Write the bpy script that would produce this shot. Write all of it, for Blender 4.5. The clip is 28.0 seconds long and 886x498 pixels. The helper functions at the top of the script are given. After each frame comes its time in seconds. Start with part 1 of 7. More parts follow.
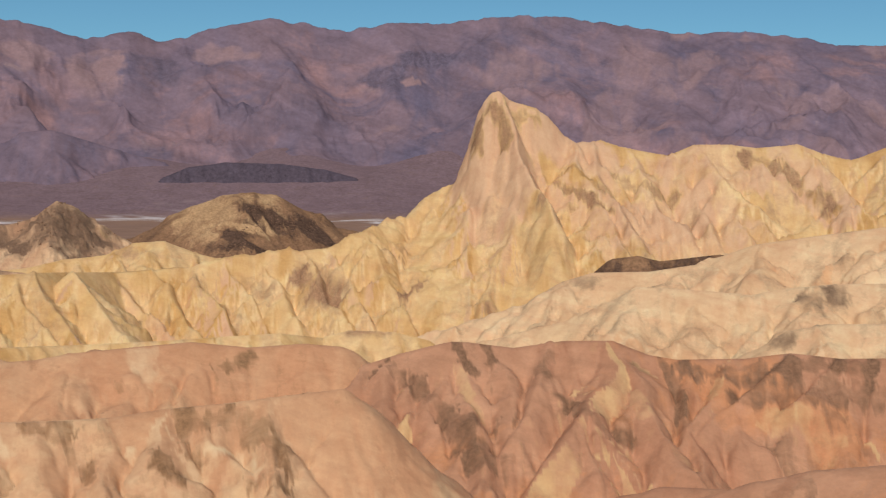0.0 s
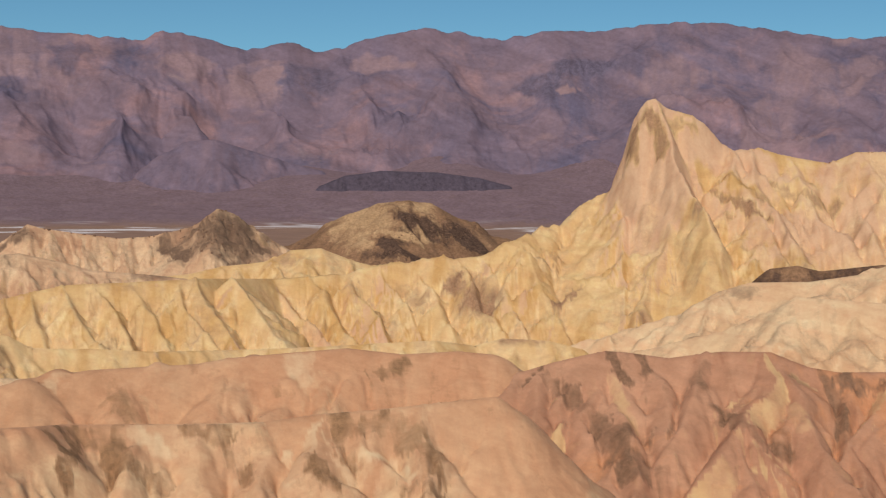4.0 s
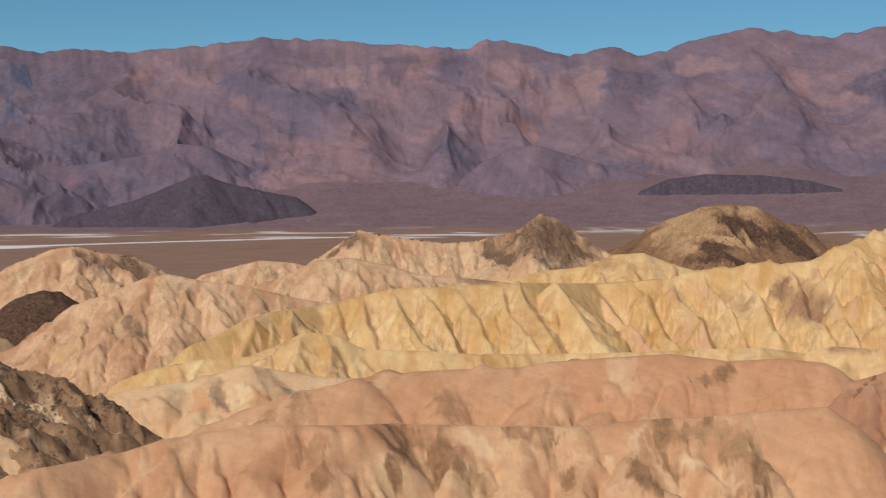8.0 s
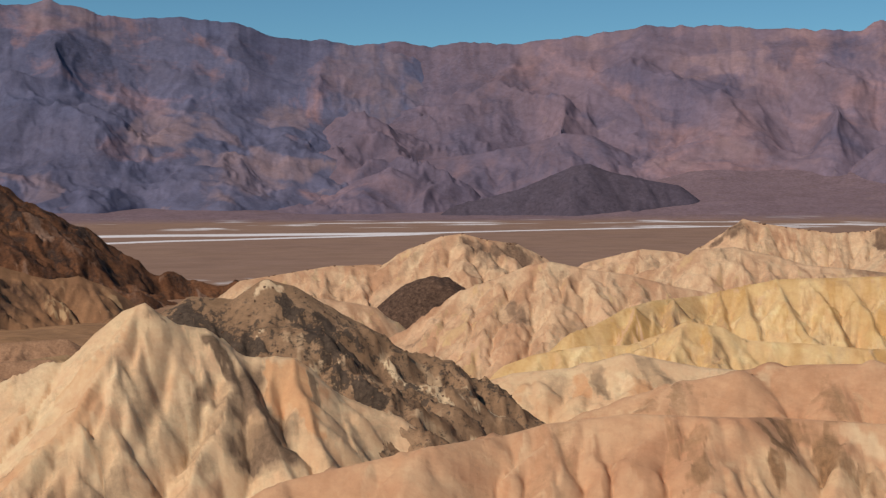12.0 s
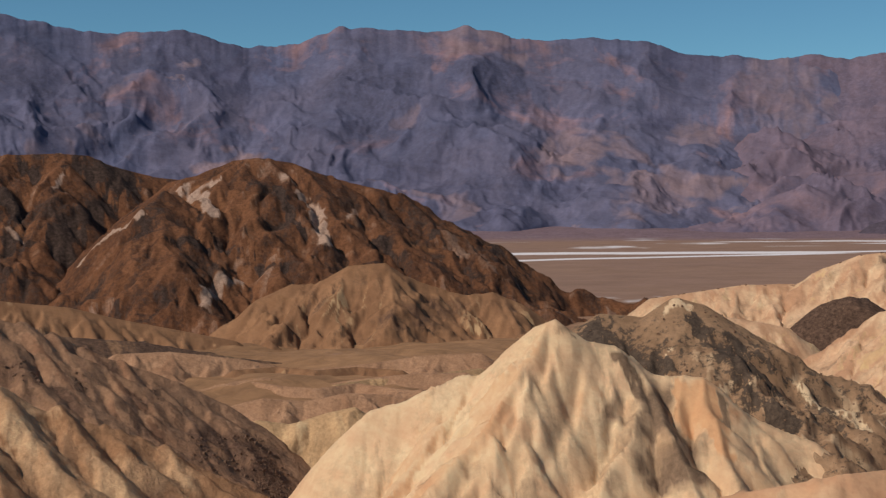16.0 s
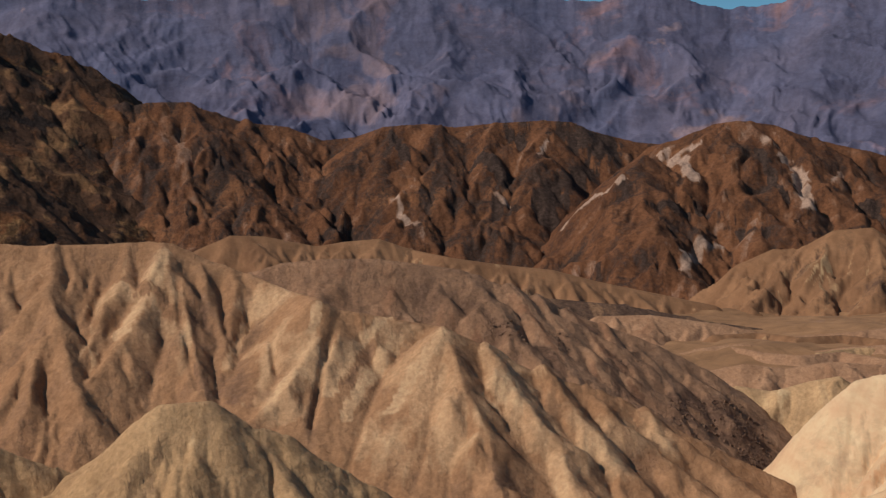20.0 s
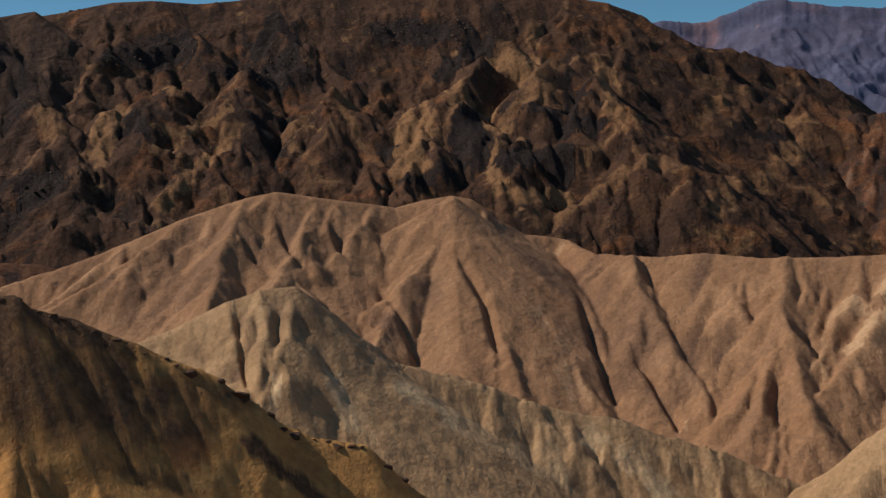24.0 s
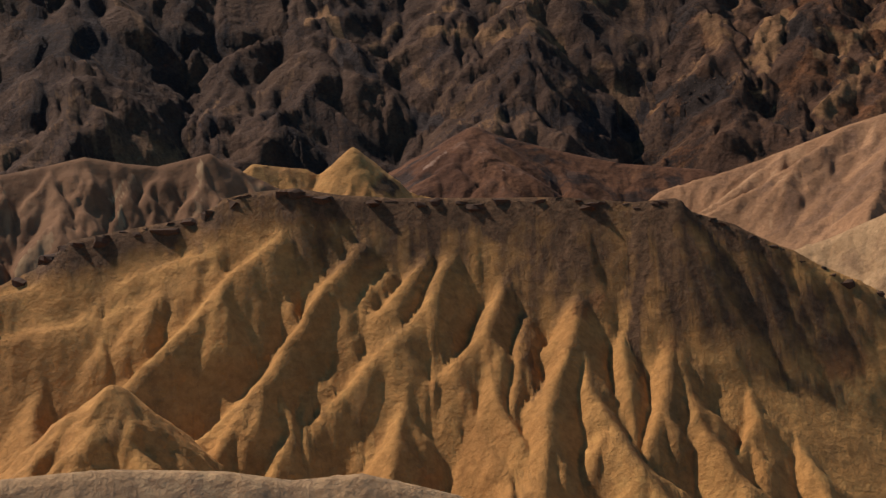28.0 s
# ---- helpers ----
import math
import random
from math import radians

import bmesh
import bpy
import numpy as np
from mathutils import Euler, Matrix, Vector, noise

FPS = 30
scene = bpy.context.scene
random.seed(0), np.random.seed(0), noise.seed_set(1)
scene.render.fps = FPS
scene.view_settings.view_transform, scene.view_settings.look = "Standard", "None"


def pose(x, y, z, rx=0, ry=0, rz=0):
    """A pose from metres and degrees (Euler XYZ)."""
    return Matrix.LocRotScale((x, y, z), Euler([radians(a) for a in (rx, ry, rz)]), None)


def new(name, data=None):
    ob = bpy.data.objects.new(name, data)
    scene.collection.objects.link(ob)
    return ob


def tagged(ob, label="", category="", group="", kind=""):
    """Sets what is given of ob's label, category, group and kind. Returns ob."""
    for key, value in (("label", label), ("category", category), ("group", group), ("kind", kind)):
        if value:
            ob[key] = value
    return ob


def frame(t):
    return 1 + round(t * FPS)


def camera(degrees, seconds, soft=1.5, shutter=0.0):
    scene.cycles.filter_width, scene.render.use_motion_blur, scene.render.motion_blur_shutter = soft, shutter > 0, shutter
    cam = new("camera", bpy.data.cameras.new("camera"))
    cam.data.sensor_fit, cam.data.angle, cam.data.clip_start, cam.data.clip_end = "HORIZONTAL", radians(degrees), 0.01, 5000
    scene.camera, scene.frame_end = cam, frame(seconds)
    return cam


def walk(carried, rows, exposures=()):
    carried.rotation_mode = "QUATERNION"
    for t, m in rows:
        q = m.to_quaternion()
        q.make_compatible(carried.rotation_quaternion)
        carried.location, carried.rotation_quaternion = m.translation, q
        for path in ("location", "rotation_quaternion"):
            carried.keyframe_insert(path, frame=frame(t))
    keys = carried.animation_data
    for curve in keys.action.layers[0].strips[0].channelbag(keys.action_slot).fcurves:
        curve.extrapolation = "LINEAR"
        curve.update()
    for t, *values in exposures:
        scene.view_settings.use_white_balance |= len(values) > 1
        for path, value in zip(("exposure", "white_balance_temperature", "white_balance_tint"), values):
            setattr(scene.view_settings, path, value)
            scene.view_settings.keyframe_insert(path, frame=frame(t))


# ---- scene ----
# The camera stands still on a viewpoint and pans left: seconds, yaw, pitch, roll.
EYE = 75.0
cam = camera(34.18, 28.0, soft=1.3)
TURNS = [
    (0.0, -0.04, -2.53, -0.26),
    (0.5, 0.44, -2.52, -0.25),
    (1.0, 1.03, -2.46, -0.23),
    (1.5, 1.54, -2.37, -0.11),
    (2.0, 2.16, -2.37, -0.04),
    (2.5, 3.07, -2.35, -0.08),
    (4.5, 7.44, -2.22, -0.28),
    (5.0, 9.05, -2.31, -0.19),
    (5.5, 10.63, -2.35, -0.12),
    (6.0, 12.34, -2.42, -0.14),
    (6.5, 13.86, -2.48, -0.09),
    (7.0, 15.36, -2.47, 0.05),
    (7.5, 16.82, -2.22, 0.11),
    (8.0, 18.84, -2.06, 0.19),
    (8.5, 20.72, -2.04, 0.27),
    (9.0, 22.40, -2.18, 0.28),
    (9.5, 23.88, -2.19, 0.29),
    (10.0, 25.84, -2.18, 0.37),
    (10.5, 27.99, -2.15, 0.28),
    (11.0, 30.14, -2.20, 0.23),
    (11.5, 32.16, -2.34, 0.29),
    (12.0, 33.95, -2.45, 0.31),
    (12.5, 35.89, -2.44, 0.57),
    (14.5, 43.02, -1.67, 0.35),
    (15.0, 45.00, -1.42, 0.29),
    (15.5, 47.65, -1.36, 0.40),
    (16.0, 50.13, -1.61, 0.57),
    (16.5, 52.43, -2.14, 0.55),
    (17.0, 54.61, -2.32, 0.56),
    (17.5, 56.68, -2.32, 0.78),
    (18.0, 58.75, -2.43, 0.72),
    (18.5, 60.71, -2.52, 0.85),
    (19.0, 63.22, -2.61, 0.91),
    (19.5, 66.03, -2.68, 1.18),
    (20.0, 69.07, -2.76, 1.09),
    (20.5, 72.96, -2.42, 1.13),
    (21.0, 76.46, -1.90, 1.14),
    (21.5, 79.71, -1.37, 1.30),
    (23.5, 94.29, -1.16, 1.73),
    (24.0, 97.57, -1.53, 1.77),
    (24.5, 100.64, -2.02, 1.60),
    (25.0, 103.64, -2.35, 1.47),
    (25.5, 106.76, -2.33, 1.33),
    (26.0, 110.08, -2.43, 1.24),
    (26.5, 113.50, -2.74, 0.98),
    (27.0, 116.61, -3.30, 1.00),
    (27.5, 120.03, -3.78, 0.98),
    (28.0, 123.43, -4.57, 1.23),
]


def aim(yaw, pitch, roll):
    """The pose of the camera on its tripod; roll leans it to its right."""
    return pose(0, 0, EYE, 90, 0, yaw) @ pose(0, 0, 0, pitch, 0, 0) @ pose(0, 0, 0, 0, 0, -roll)


walk(cam, [(t, aim(yaw, pitch, roll)) for t, yaw, pitch, roll in TURNS],
     exposures=[(0.0, 0.0, 6500, 10), (20.0, 0.0, 6500, 10), (24.0, -0.05, 6450, 10), (26.0, -0.05, 6650, 13), (27.2, -0.04, 6750, 14), (28.0, 0.22, 6900, 14)])

# ---- light ----
SUN_YAW, SUN_HEIGHT = 172.0, 42.0
world = bpy.data.worlds.new("sky")
scene.world = world
world.use_nodes = True
wn = world.node_tree.nodes
sky = wn.new("ShaderNodeTexSky")
sky.sky_type = "NISHITA"
sky.sun_disc = False
sky.sun_elevation = radians(SUN_HEIGHT)
sky.sun_rotation = radians(-SUN_YAW)
sky.altitude = 2500
sky.air_density, sky.dust_density, sky.ozone_density = 1.0, 0.0, 6.0
wn["Background"].inputs["Strength"].default_value = 0.07
haze = wn.new("ShaderNodeMix")
haze.data_type, haze.blend_type = "RGBA", "MULTIPLY"
haze.inputs["Factor"].default_value = 1.0
haze.inputs["B"].default_value = (0.82, 1.09, 0.98, 1)
world.node_tree.links.new(sky.outputs["Color"], haze.inputs["A"])
world.node_tree.links.new(haze.outputs["Result"], wn["Background"].inputs["Color"])
sun_data = bpy.data.lights.new("sun", "SUN")
sun_data.energy, sun_data.angle, sun_data.color = 3.3, radians(0.5), (1.0, 0.92, 0.845)
sun = new("sun", sun_data)
sun.rotation_euler = Euler((radians(90 - SUN_HEIGHT), 0, radians(180 + SUN_YAW)))


# ---- small tools ----
def lattice(ix, iy, seed):
    h = (ix * 374761393 + iy * 668265263 + seed * 974634777) & 0xFFFFFFFF
    h = ((h ^ (h >> 13)) * 1274126177) & 0xFFFFFFFF
    return ((h ^ (h >> 16)) & 0xFFFF) / 32767.5 - 1


def vnoise(x, y, seed=0):
    """Smooth value noise in -1..1 over arrays."""
    fx, fy = np.floor(x), np.floor(y)
    ix, iy = fx.astype(np.int64), fy.astype(np.int64)
    u, v = x - fx, y - fy
    u, v = u * u * (3 - 2 * u), v * v * (3 - 2 * v)
    a, b = lattice(ix, iy, seed), lattice(ix + 1, iy, seed)
    c, d = lattice(ix, iy + 1, seed), lattice(ix + 1, iy + 1, seed)
    return (a * (1 - u) + b * u) * (1 - v) + (c * (1 - u) + d * u) * v


def fbm(x, y, octaves=4, seed=0):
    s, k = 0, 1.0
    for o in range(octaves):
        s = s + k * vnoise(x, y, seed + o)
        x, y, k = x * 2.03 + 17.1, y * 2.03 - 9.7, k * 0.5
    return s


def smooth(a, b, x):
    t = np.clip((x - a) / (b - a), 0, 1)
    return t * t * (3 - 2 * t)


def base_height(x, y):
    """The ground's height: a badland basin that drops to a flat valley with fans at its far side, and the viewpoint's knoll."""
    r = np.hypot(x, y)
    yaw = np.degrees(np.arctan2(-x, y))
    z = 11 * (1 - smooth(520, 1150, r))
    bench = 2.2 * fbm(x / 40, y / 40, 4, 3) + 1.5 * fbm(x / 90, y / 90, 2, 6)
    level = np.floor(bench / 1.6)
    bench = 1.6 * (level + smooth(0.3, 0.62, bench / 1.6 - level))
    z = z + smooth(90, 200, r) * (1 - smooth(700, 1000, r)) * bench
    fan = np.clip((r - 3150) / 1150, 0, 1.3) ** 1.35
    z = z + fan * (180 * (1 - smooth(21, 35, yaw)) + 45 + 80 * smooth(38, 45, yaw) * (1 - smooth(49, 56, yaw))) * (0.9 + 0.2 * vnoise(yaw / 3, r / 600, 8))
    knoll = EYE - 1.7 - np.maximum(0, r - 3) * 0.62
    behind = smooth(30, 60, np.abs((yaw - 240 + 180) % 360 - 180))
    knoll2 = EYE - 3 - 0.02 * r + 2 * vnoise(x / 60, y / 60, 5)
    z = np.maximum(z, knoll)
    return np.where(behind < 1, np.maximum(z, knoll2 * (1 - behind) + z * behind), z)


# ---- materials ----
def grey(nt, lo, hi, src):
    n = nt.nodes.new("ShaderNodeMapRange")
    n.inputs["From Min"].default_value, n.inputs["From Max"].default_value = lo, hi
    nt.links.new(src, n.inputs["Value"])
    return n.outputs["Result"]


def noise_tex(nt, vec, scale, detail=4, rough=0.55, warp=0.0):
    n = nt.nodes.new("ShaderNodeTexNoise")
    n.inputs["Scale"].default_value, n.inputs["Detail"].default_value = scale, detail
    n.inputs["Roughness"].default_value, n.inputs["Distortion"].default_value = rough, warp
    nt.links.new(vec, n.inputs["Vector"])
    return n.outputs["Fac"]


def mix(nt, fac, a, b, mode="MIX"):
    n = nt.nodes.new("ShaderNodeMix")
    n.data_type, n.blend_type = "RGBA", mode
    for sock, v in ((n.inputs["Factor"], fac), (n.inputs["A"], a), (n.inputs["B"], b)):
        if isinstance(v, (int, float)):
            sock.default_value = v
        elif isinstance(v, tuple):
            sock.default_value = (*v, 1)
        else:
            nt.links.new(v, sock)
    return n.outputs["Result"]


def maths(nt, op, a, b):
    n = nt.nodes.new("ShaderNodeMath")
    n.operation = op
    for i, v in enumerate((a, b)):
        if isinstance(v, (int, float)):
            n.inputs[i].default_value = v
        else:
            nt.links.new(v, n.inputs[i])
    return n.outputs[0]


def earth(name, a, b, tint, rock, size=1.0, bump=0.32, strata=0.16, dip=(0.25, 0.1), rough=0.95, wash=None, speck=0.3, hard=0.38, grain=0.12, patches=(), streak=0.5, fleck=0.5):
    """Weathered mudstone: two hues in patches and dipping beds, a third hue and dark rock where the mesh's attributes say, grain and crust."""
    m = bpy.data.materials.new(name)
    m.use_nodes = True
    nt = m.node_tree
    bsdf = nt.nodes["Principled BSDF"]
    bsdf.inputs["Roughness"].default_value = rough
    bsdf.inputs["Specular IOR Level"].default_value = 0.15
    pos = nt.nodes.new("ShaderNodeNewGeometry").outputs["Position"]
    big = noise_tex(nt, pos, 0.035 / size, 5, 0.6, 0.4)
    tone = nt.nodes.new("ShaderNodeAttribute")
    tone.attribute_name = "tone"
    flow = nt.nodes.new("ShaderNodeAttribute")
    flow.attribute_name = "flow"
    run = flow.outputs["Fac"]
    blend = maths(nt, "ADD", maths(nt, "MULTIPLY", grey(nt, 0.36, 0.64, big), 0.4), maths(nt, "MULTIPLY", tone.outputs["Fac"], 0.6))
    col = mix(nt, maths(nt, "ADD", blend, maths(nt, "MULTIPLY", run, streak)), a, b)
    for scale, lo, hi, hue in patches:
        spot = maths(nt, "ADD", noise_tex(nt, pos, scale / size, 6, 0.62, 0.8), maths(nt, "MULTIPLY", run, -0.14))
        col = mix(nt, grey(nt, lo, hi, spot), col, hue)
    # dipping beds
    sep = nt.nodes.new("ShaderNodeSeparateXYZ")
    nt.links.new(pos, sep.inputs[0])
    h = maths(nt, "ADD", sep.outputs["Z"], maths(nt, "ADD", maths(nt, "MULTIPLY", sep.outputs["X"], dip[0]), maths(nt, "MULTIPLY", sep.outputs["Y"], dip[1])))
    h = maths(nt, "ADD", h, maths(nt, "MULTIPLY", noise_tex(nt, pos, 0.05 / size, 3), 9 * size))
    cmb = nt.nodes.new("ShaderNodeCombineXYZ")
    nt.links.new(h, cmb.inputs["Z"])
    beds = noise_tex(nt, cmb.outputs[0], 0.32 / size, 3, 0.7)
    col = mix(nt, strata, col, mix(nt, grey(nt, 0.35, 0.65, beds), (0.30, 0.27, 0.25), (0.72, 0.72, 0.72)), "OVERLAY")
    at = nt.nodes.new("ShaderNodeAttribute")
    at.attribute_name = "tint"
    edge = noise_tex(nt, pos, 0.25 / size, 6, 0.65, 0.6)
    col = mix(nt, grey(nt, 0.22, 0.72, maths(nt, "ADD", at.outputs["Fac"], maths(nt, "ADD", maths(nt, "MULTIPLY", run, 0.5), maths(nt, "MULTIPLY", maths(nt, "SUBTRACT", edge, 0.5), 0.55)))), col, tint)
    if wash:
        aw = nt.nodes.new("ShaderNodeAttribute")
        aw.attribute_name = "wash"
        bed = mix(nt, grey(nt, 0.3, 0.7, noise_tex(nt, pos, 0.08, 6, 0.65, 0.8)), wash, tuple(c * 0.55 for c in wash))
        col = mix(nt, aw.outputs["Fac"], col, bed)
    ak = nt.nodes.new("ShaderNodeAttribute")
    ak.attribute_name = "rock"
    frag = noise_tex(nt, pos, 0.9 / size, 6, 0.75, 0.3)
    dark = mix(nt, grey(nt, 0.35, 0.68, frag), tuple(c * (1 - speck) for c in rock), tuple(min(1, c * (1 + speck)) for c in rock))
    edge2 = maths(nt, "ADD", maths(nt, "MULTIPLY", maths(nt, "SUBTRACT", edge, 0.5), 0.8), maths(nt, "MULTIPLY", maths(nt, "SUBTRACT", frag, 0.5), fleck))
    edge2 = maths(nt, "ADD", edge2, maths(nt, "MULTIPLY", run, -0.6))
    kfac = grey(nt, 0.5 - hard, 0.5 + hard, maths(nt, "ADD", ak.outputs["Fac"], edge2))
    col = mix(nt, kfac, col, dark)
    fine = noise_tex(nt, pos, 1.1 / size, 8, 0.68)
    patch = noise_tex(nt, pos, 0.14 / size, 5, 0.6, 0.5)
    col = mix(nt, 0.6, col, mix(nt, grey(nt, 0.3, 0.7, patch), (0.40, 0.385, 0.37), (0.60, 0.60, 0.60)), "OVERLAY")
    col = mix(nt, grain, col, mix(nt, grey(nt, 0.36, 0.64, fine), (0.30, 0.29, 0.28), (0.68, 0.68, 0.68)), "OVERLAY")
    nt.links.new(col, bsdf.inputs["Base Color"])
    # fine rills, drawn out down the slope
    tall = nt.nodes.new("ShaderNodeMapping")
    tall.inputs["Scale"].default_value = (1, 1, 0.4)
    nt.links.new(pos, tall.inputs["Vector"])
    rills = nt.nodes.new("ShaderNodeTexNoise")
    rills.noise_type, rills.normalize = "RIDGED_MULTIFRACTAL", True
    rills.inputs["Scale"].default_value, rills.inputs["Detail"].default_value, rills.inputs["Roughness"].default_value = 0.22 / size, 7, 0.6
    rills.inputs["Distortion"].default_value = 0.3
    nt.links.new(tall.outputs["Vector"], rills.inputs["Vector"])
    bp = nt.nodes.new("ShaderNodeBump")
    bp.inputs["Strength"].default_value, bp.inputs["Distance"].default_value = bump, 0.6 * size
    grit = noise_tex(nt, pos, 0.7 / size, 6, 0.62)
    rel = maths(nt, "ADD", maths(nt, "MULTIPLY", grit, 0.9), maths(nt, "MULTIPLY", frag, maths(nt, "ADD", maths(nt, "MULTIPLY", kfac, 0.9), 0.25)))
    rel = maths(nt, "ADD", rel, maths(nt, "MULTIPLY", rills.outputs["Fac"], 1.6))
    nt.links.new(rel, bp.inputs["Height"])
    nt.links.new(bp.outputs["Normal"], bsdf.inputs["Normal"])
    return m


ROCKY = dict(speck=0.5, hard=0.16, grain=0.65, fleck=0.9)
MAT = {
    "pink": earth("pink_mudstone", (0.66, 0.405, 0.228), (0.50, 0.255, 0.132), (0.68, 0.46, 0.265), (0.30, 0.165, 0.082), streak=0.4, hard=0.27,
                  patches=((0.022, 0.48, 0.64, (0.56, 0.285, 0.15)), (0.03, 0.56, 0.68, (0.66, 0.425, 0.235)))),
    "orange": earth("orange_mudstone", (0.545, 0.295, 0.172), (0.41, 0.195, 0.11), (0.62, 0.39, 0.19), (0.25, 0.136, 0.078), streak=0.4, hard=0.27,
                    patches=((0.025, 0.52, 0.62, (0.54, 0.25, 0.122)),)),
    "cream": earth("cream_mudstone", (0.77, 0.54, 0.315), (0.62, 0.385, 0.21), (0.62, 0.335, 0.165), (0.22, 0.14, 0.085)),
    "yellow": earth("yellow_mudstone", (0.78, 0.55, 0.285), (0.55, 0.32, 0.12), (0.63, 0.39, 0.23), (0.35, 0.20, 0.11), streak=0.9),
    "flute": earth("fluted_pink_mudstone", (0.70, 0.475, 0.28), (0.47, 0.26, 0.145), (0.62, 0.42, 0.20), (0.19, 0.115, 0.072), streak=1.3,
                   patches=((0.04, 0.52, 0.62, (0.64, 0.40, 0.235)),)),
    "tan": earth("tan_mudstone", (0.44, 0.25, 0.14), (0.29, 0.155, 0.085), (0.27, 0.135, 0.074), (0.17, 0.095, 0.06), grain=0.42, bump=0.7, speck=0.45),
    "sand": earth("sand_mudstone", (0.43, 0.236, 0.12), (0.318, 0.163, 0.08), (0.56, 0.345, 0.185), (0.19, 0.105, 0.065), grain=0.42, bump=0.7, speck=0.45),
    "olive": earth("olive_tan_mudstone", (0.53, 0.33, 0.165), (0.385, 0.228, 0.112), (0.66, 0.45, 0.245), (0.20, 0.115, 0.07), grain=0.42, bump=0.7, speck=0.45),
    "pale": earth("pale_mudstone", (0.60, 0.39, 0.205), (0.45, 0.272, 0.135), (0.66, 0.45, 0.245), (0.20, 0.115, 0.07), grain=0.42, bump=0.7, speck=0.45),
    "gold": earth("golden_mudstone", (0.63, 0.33, 0.105), (0.45, 0.215, 0.068), (0.42, 0.18, 0.06), (0.155, 0.084, 0.042), grain=0.42, bump=0.7, speck=0.45),
    "scree": earth("brown_scree", (0.36, 0.222, 0.125), (0.24, 0.138, 0.075), (0.66, 0.47, 0.28), (0.085, 0.058, 0.04), 1.2, speck=0.5, hard=0.14, grain=0.35, fleck=3.0),
    "russet": earth("russet_mudstone", (0.31, 0.162, 0.08), (0.20, 0.10, 0.05), (0.50, 0.32, 0.165), (0.115, 0.062, 0.038), 1.3, streak=0.9, hard=0.2),
    "brown": earth("brown_rock", (0.19, 0.105, 0.057), (0.30, 0.168, 0.09), (0.46, 0.29, 0.15), (0.11, 0.064, 0.042), 1.5, **ROCKY),
    "rust": earth("rust_rock", (0.10, 0.042, 0.021), (0.185, 0.08, 0.037), (0.37, 0.245, 0.175), (0.062, 0.038, 0.028), 2.2, 0.7, 0.4, (0.5, -0.3),
                  patches=((0.07, 0.56, 0.64, (0.05, 0.03, 0.022)), (0.05, 0.57, 0.66, (0.235, 0.105, 0.048))), **ROCKY),
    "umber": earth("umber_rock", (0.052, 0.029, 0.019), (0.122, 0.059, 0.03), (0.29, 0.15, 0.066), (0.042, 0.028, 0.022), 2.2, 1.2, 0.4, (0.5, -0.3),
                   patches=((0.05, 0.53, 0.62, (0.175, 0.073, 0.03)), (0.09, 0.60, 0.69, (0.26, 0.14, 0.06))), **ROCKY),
    # umber recoloured duller and flatter to paint in cloud shadow and haze
    "umber_clouded": earth("cloud_shaded_umber_rock", (0.068, 0.038, 0.025), (0.105, 0.056, 0.031), (0.29, 0.15, 0.066), (0.054, 0.037, 0.031), 2.2, 1.1, 0.35, (0.5, -0.3), **ROCKY),
    # far brown rock with the purple of distance haze mixed into its colours
    "range": earth("haze_purple_range_rock", (0.152, 0.118, 0.158), (0.215, 0.146, 0.168), (0.275, 0.178, 0.182), (0.125, 0.10, 0.135), 14, 0.2, 0.35, (0.3, -0.2), grain=0.25,
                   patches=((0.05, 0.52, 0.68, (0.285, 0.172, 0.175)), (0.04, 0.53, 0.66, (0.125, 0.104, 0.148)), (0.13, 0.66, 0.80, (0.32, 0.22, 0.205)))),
    # the same far rock, bluer: thicker haze painted into the colour
    "haze_blue": earth("haze_blue_range_rock", (0.098, 0.106, 0.172), (0.14, 0.126, 0.178), (0.25, 0.172, 0.18), (0.088, 0.086, 0.132), 14, 0.4, 0.35, (0.3, -0.2), grain=0.25,
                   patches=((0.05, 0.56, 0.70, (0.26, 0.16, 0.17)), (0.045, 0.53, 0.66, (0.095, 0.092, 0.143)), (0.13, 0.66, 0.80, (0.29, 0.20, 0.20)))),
    "basalt": earth("dark_basalt", (0.108, 0.08, 0.098), (0.125, 0.09, 0.106), (0.20, 0.14, 0.15), (0.088, 0.068, 0.086), 8, 0.2, 0.2, grain=0.2),
    "floor": earth("valley_gravel", (0.30, 0.18, 0.12), (0.25, 0.15, 0.115), (0.80, 0.73, 0.70), (0.205, 0.135, 0.145), 8, 0.1, 0.0, grain=0.14, wash=(0.40, 0.215, 0.105)),
    "crust": earth("dark_cap_rock", (0.085, 0.048, 0.03), (0.12, 0.068, 0.04), (0.2, 0.12, 0.08), (0.05, 0.032, 0.024), 0.6, 0.6),
    "stone": earth("dark_stone", (0.18, 0.105, 0.066), (0.26, 0.155, 0.10), (0.2, 0.12, 0.08), (0.06, 0.04, 0.03), 0.6, 0.6),
}


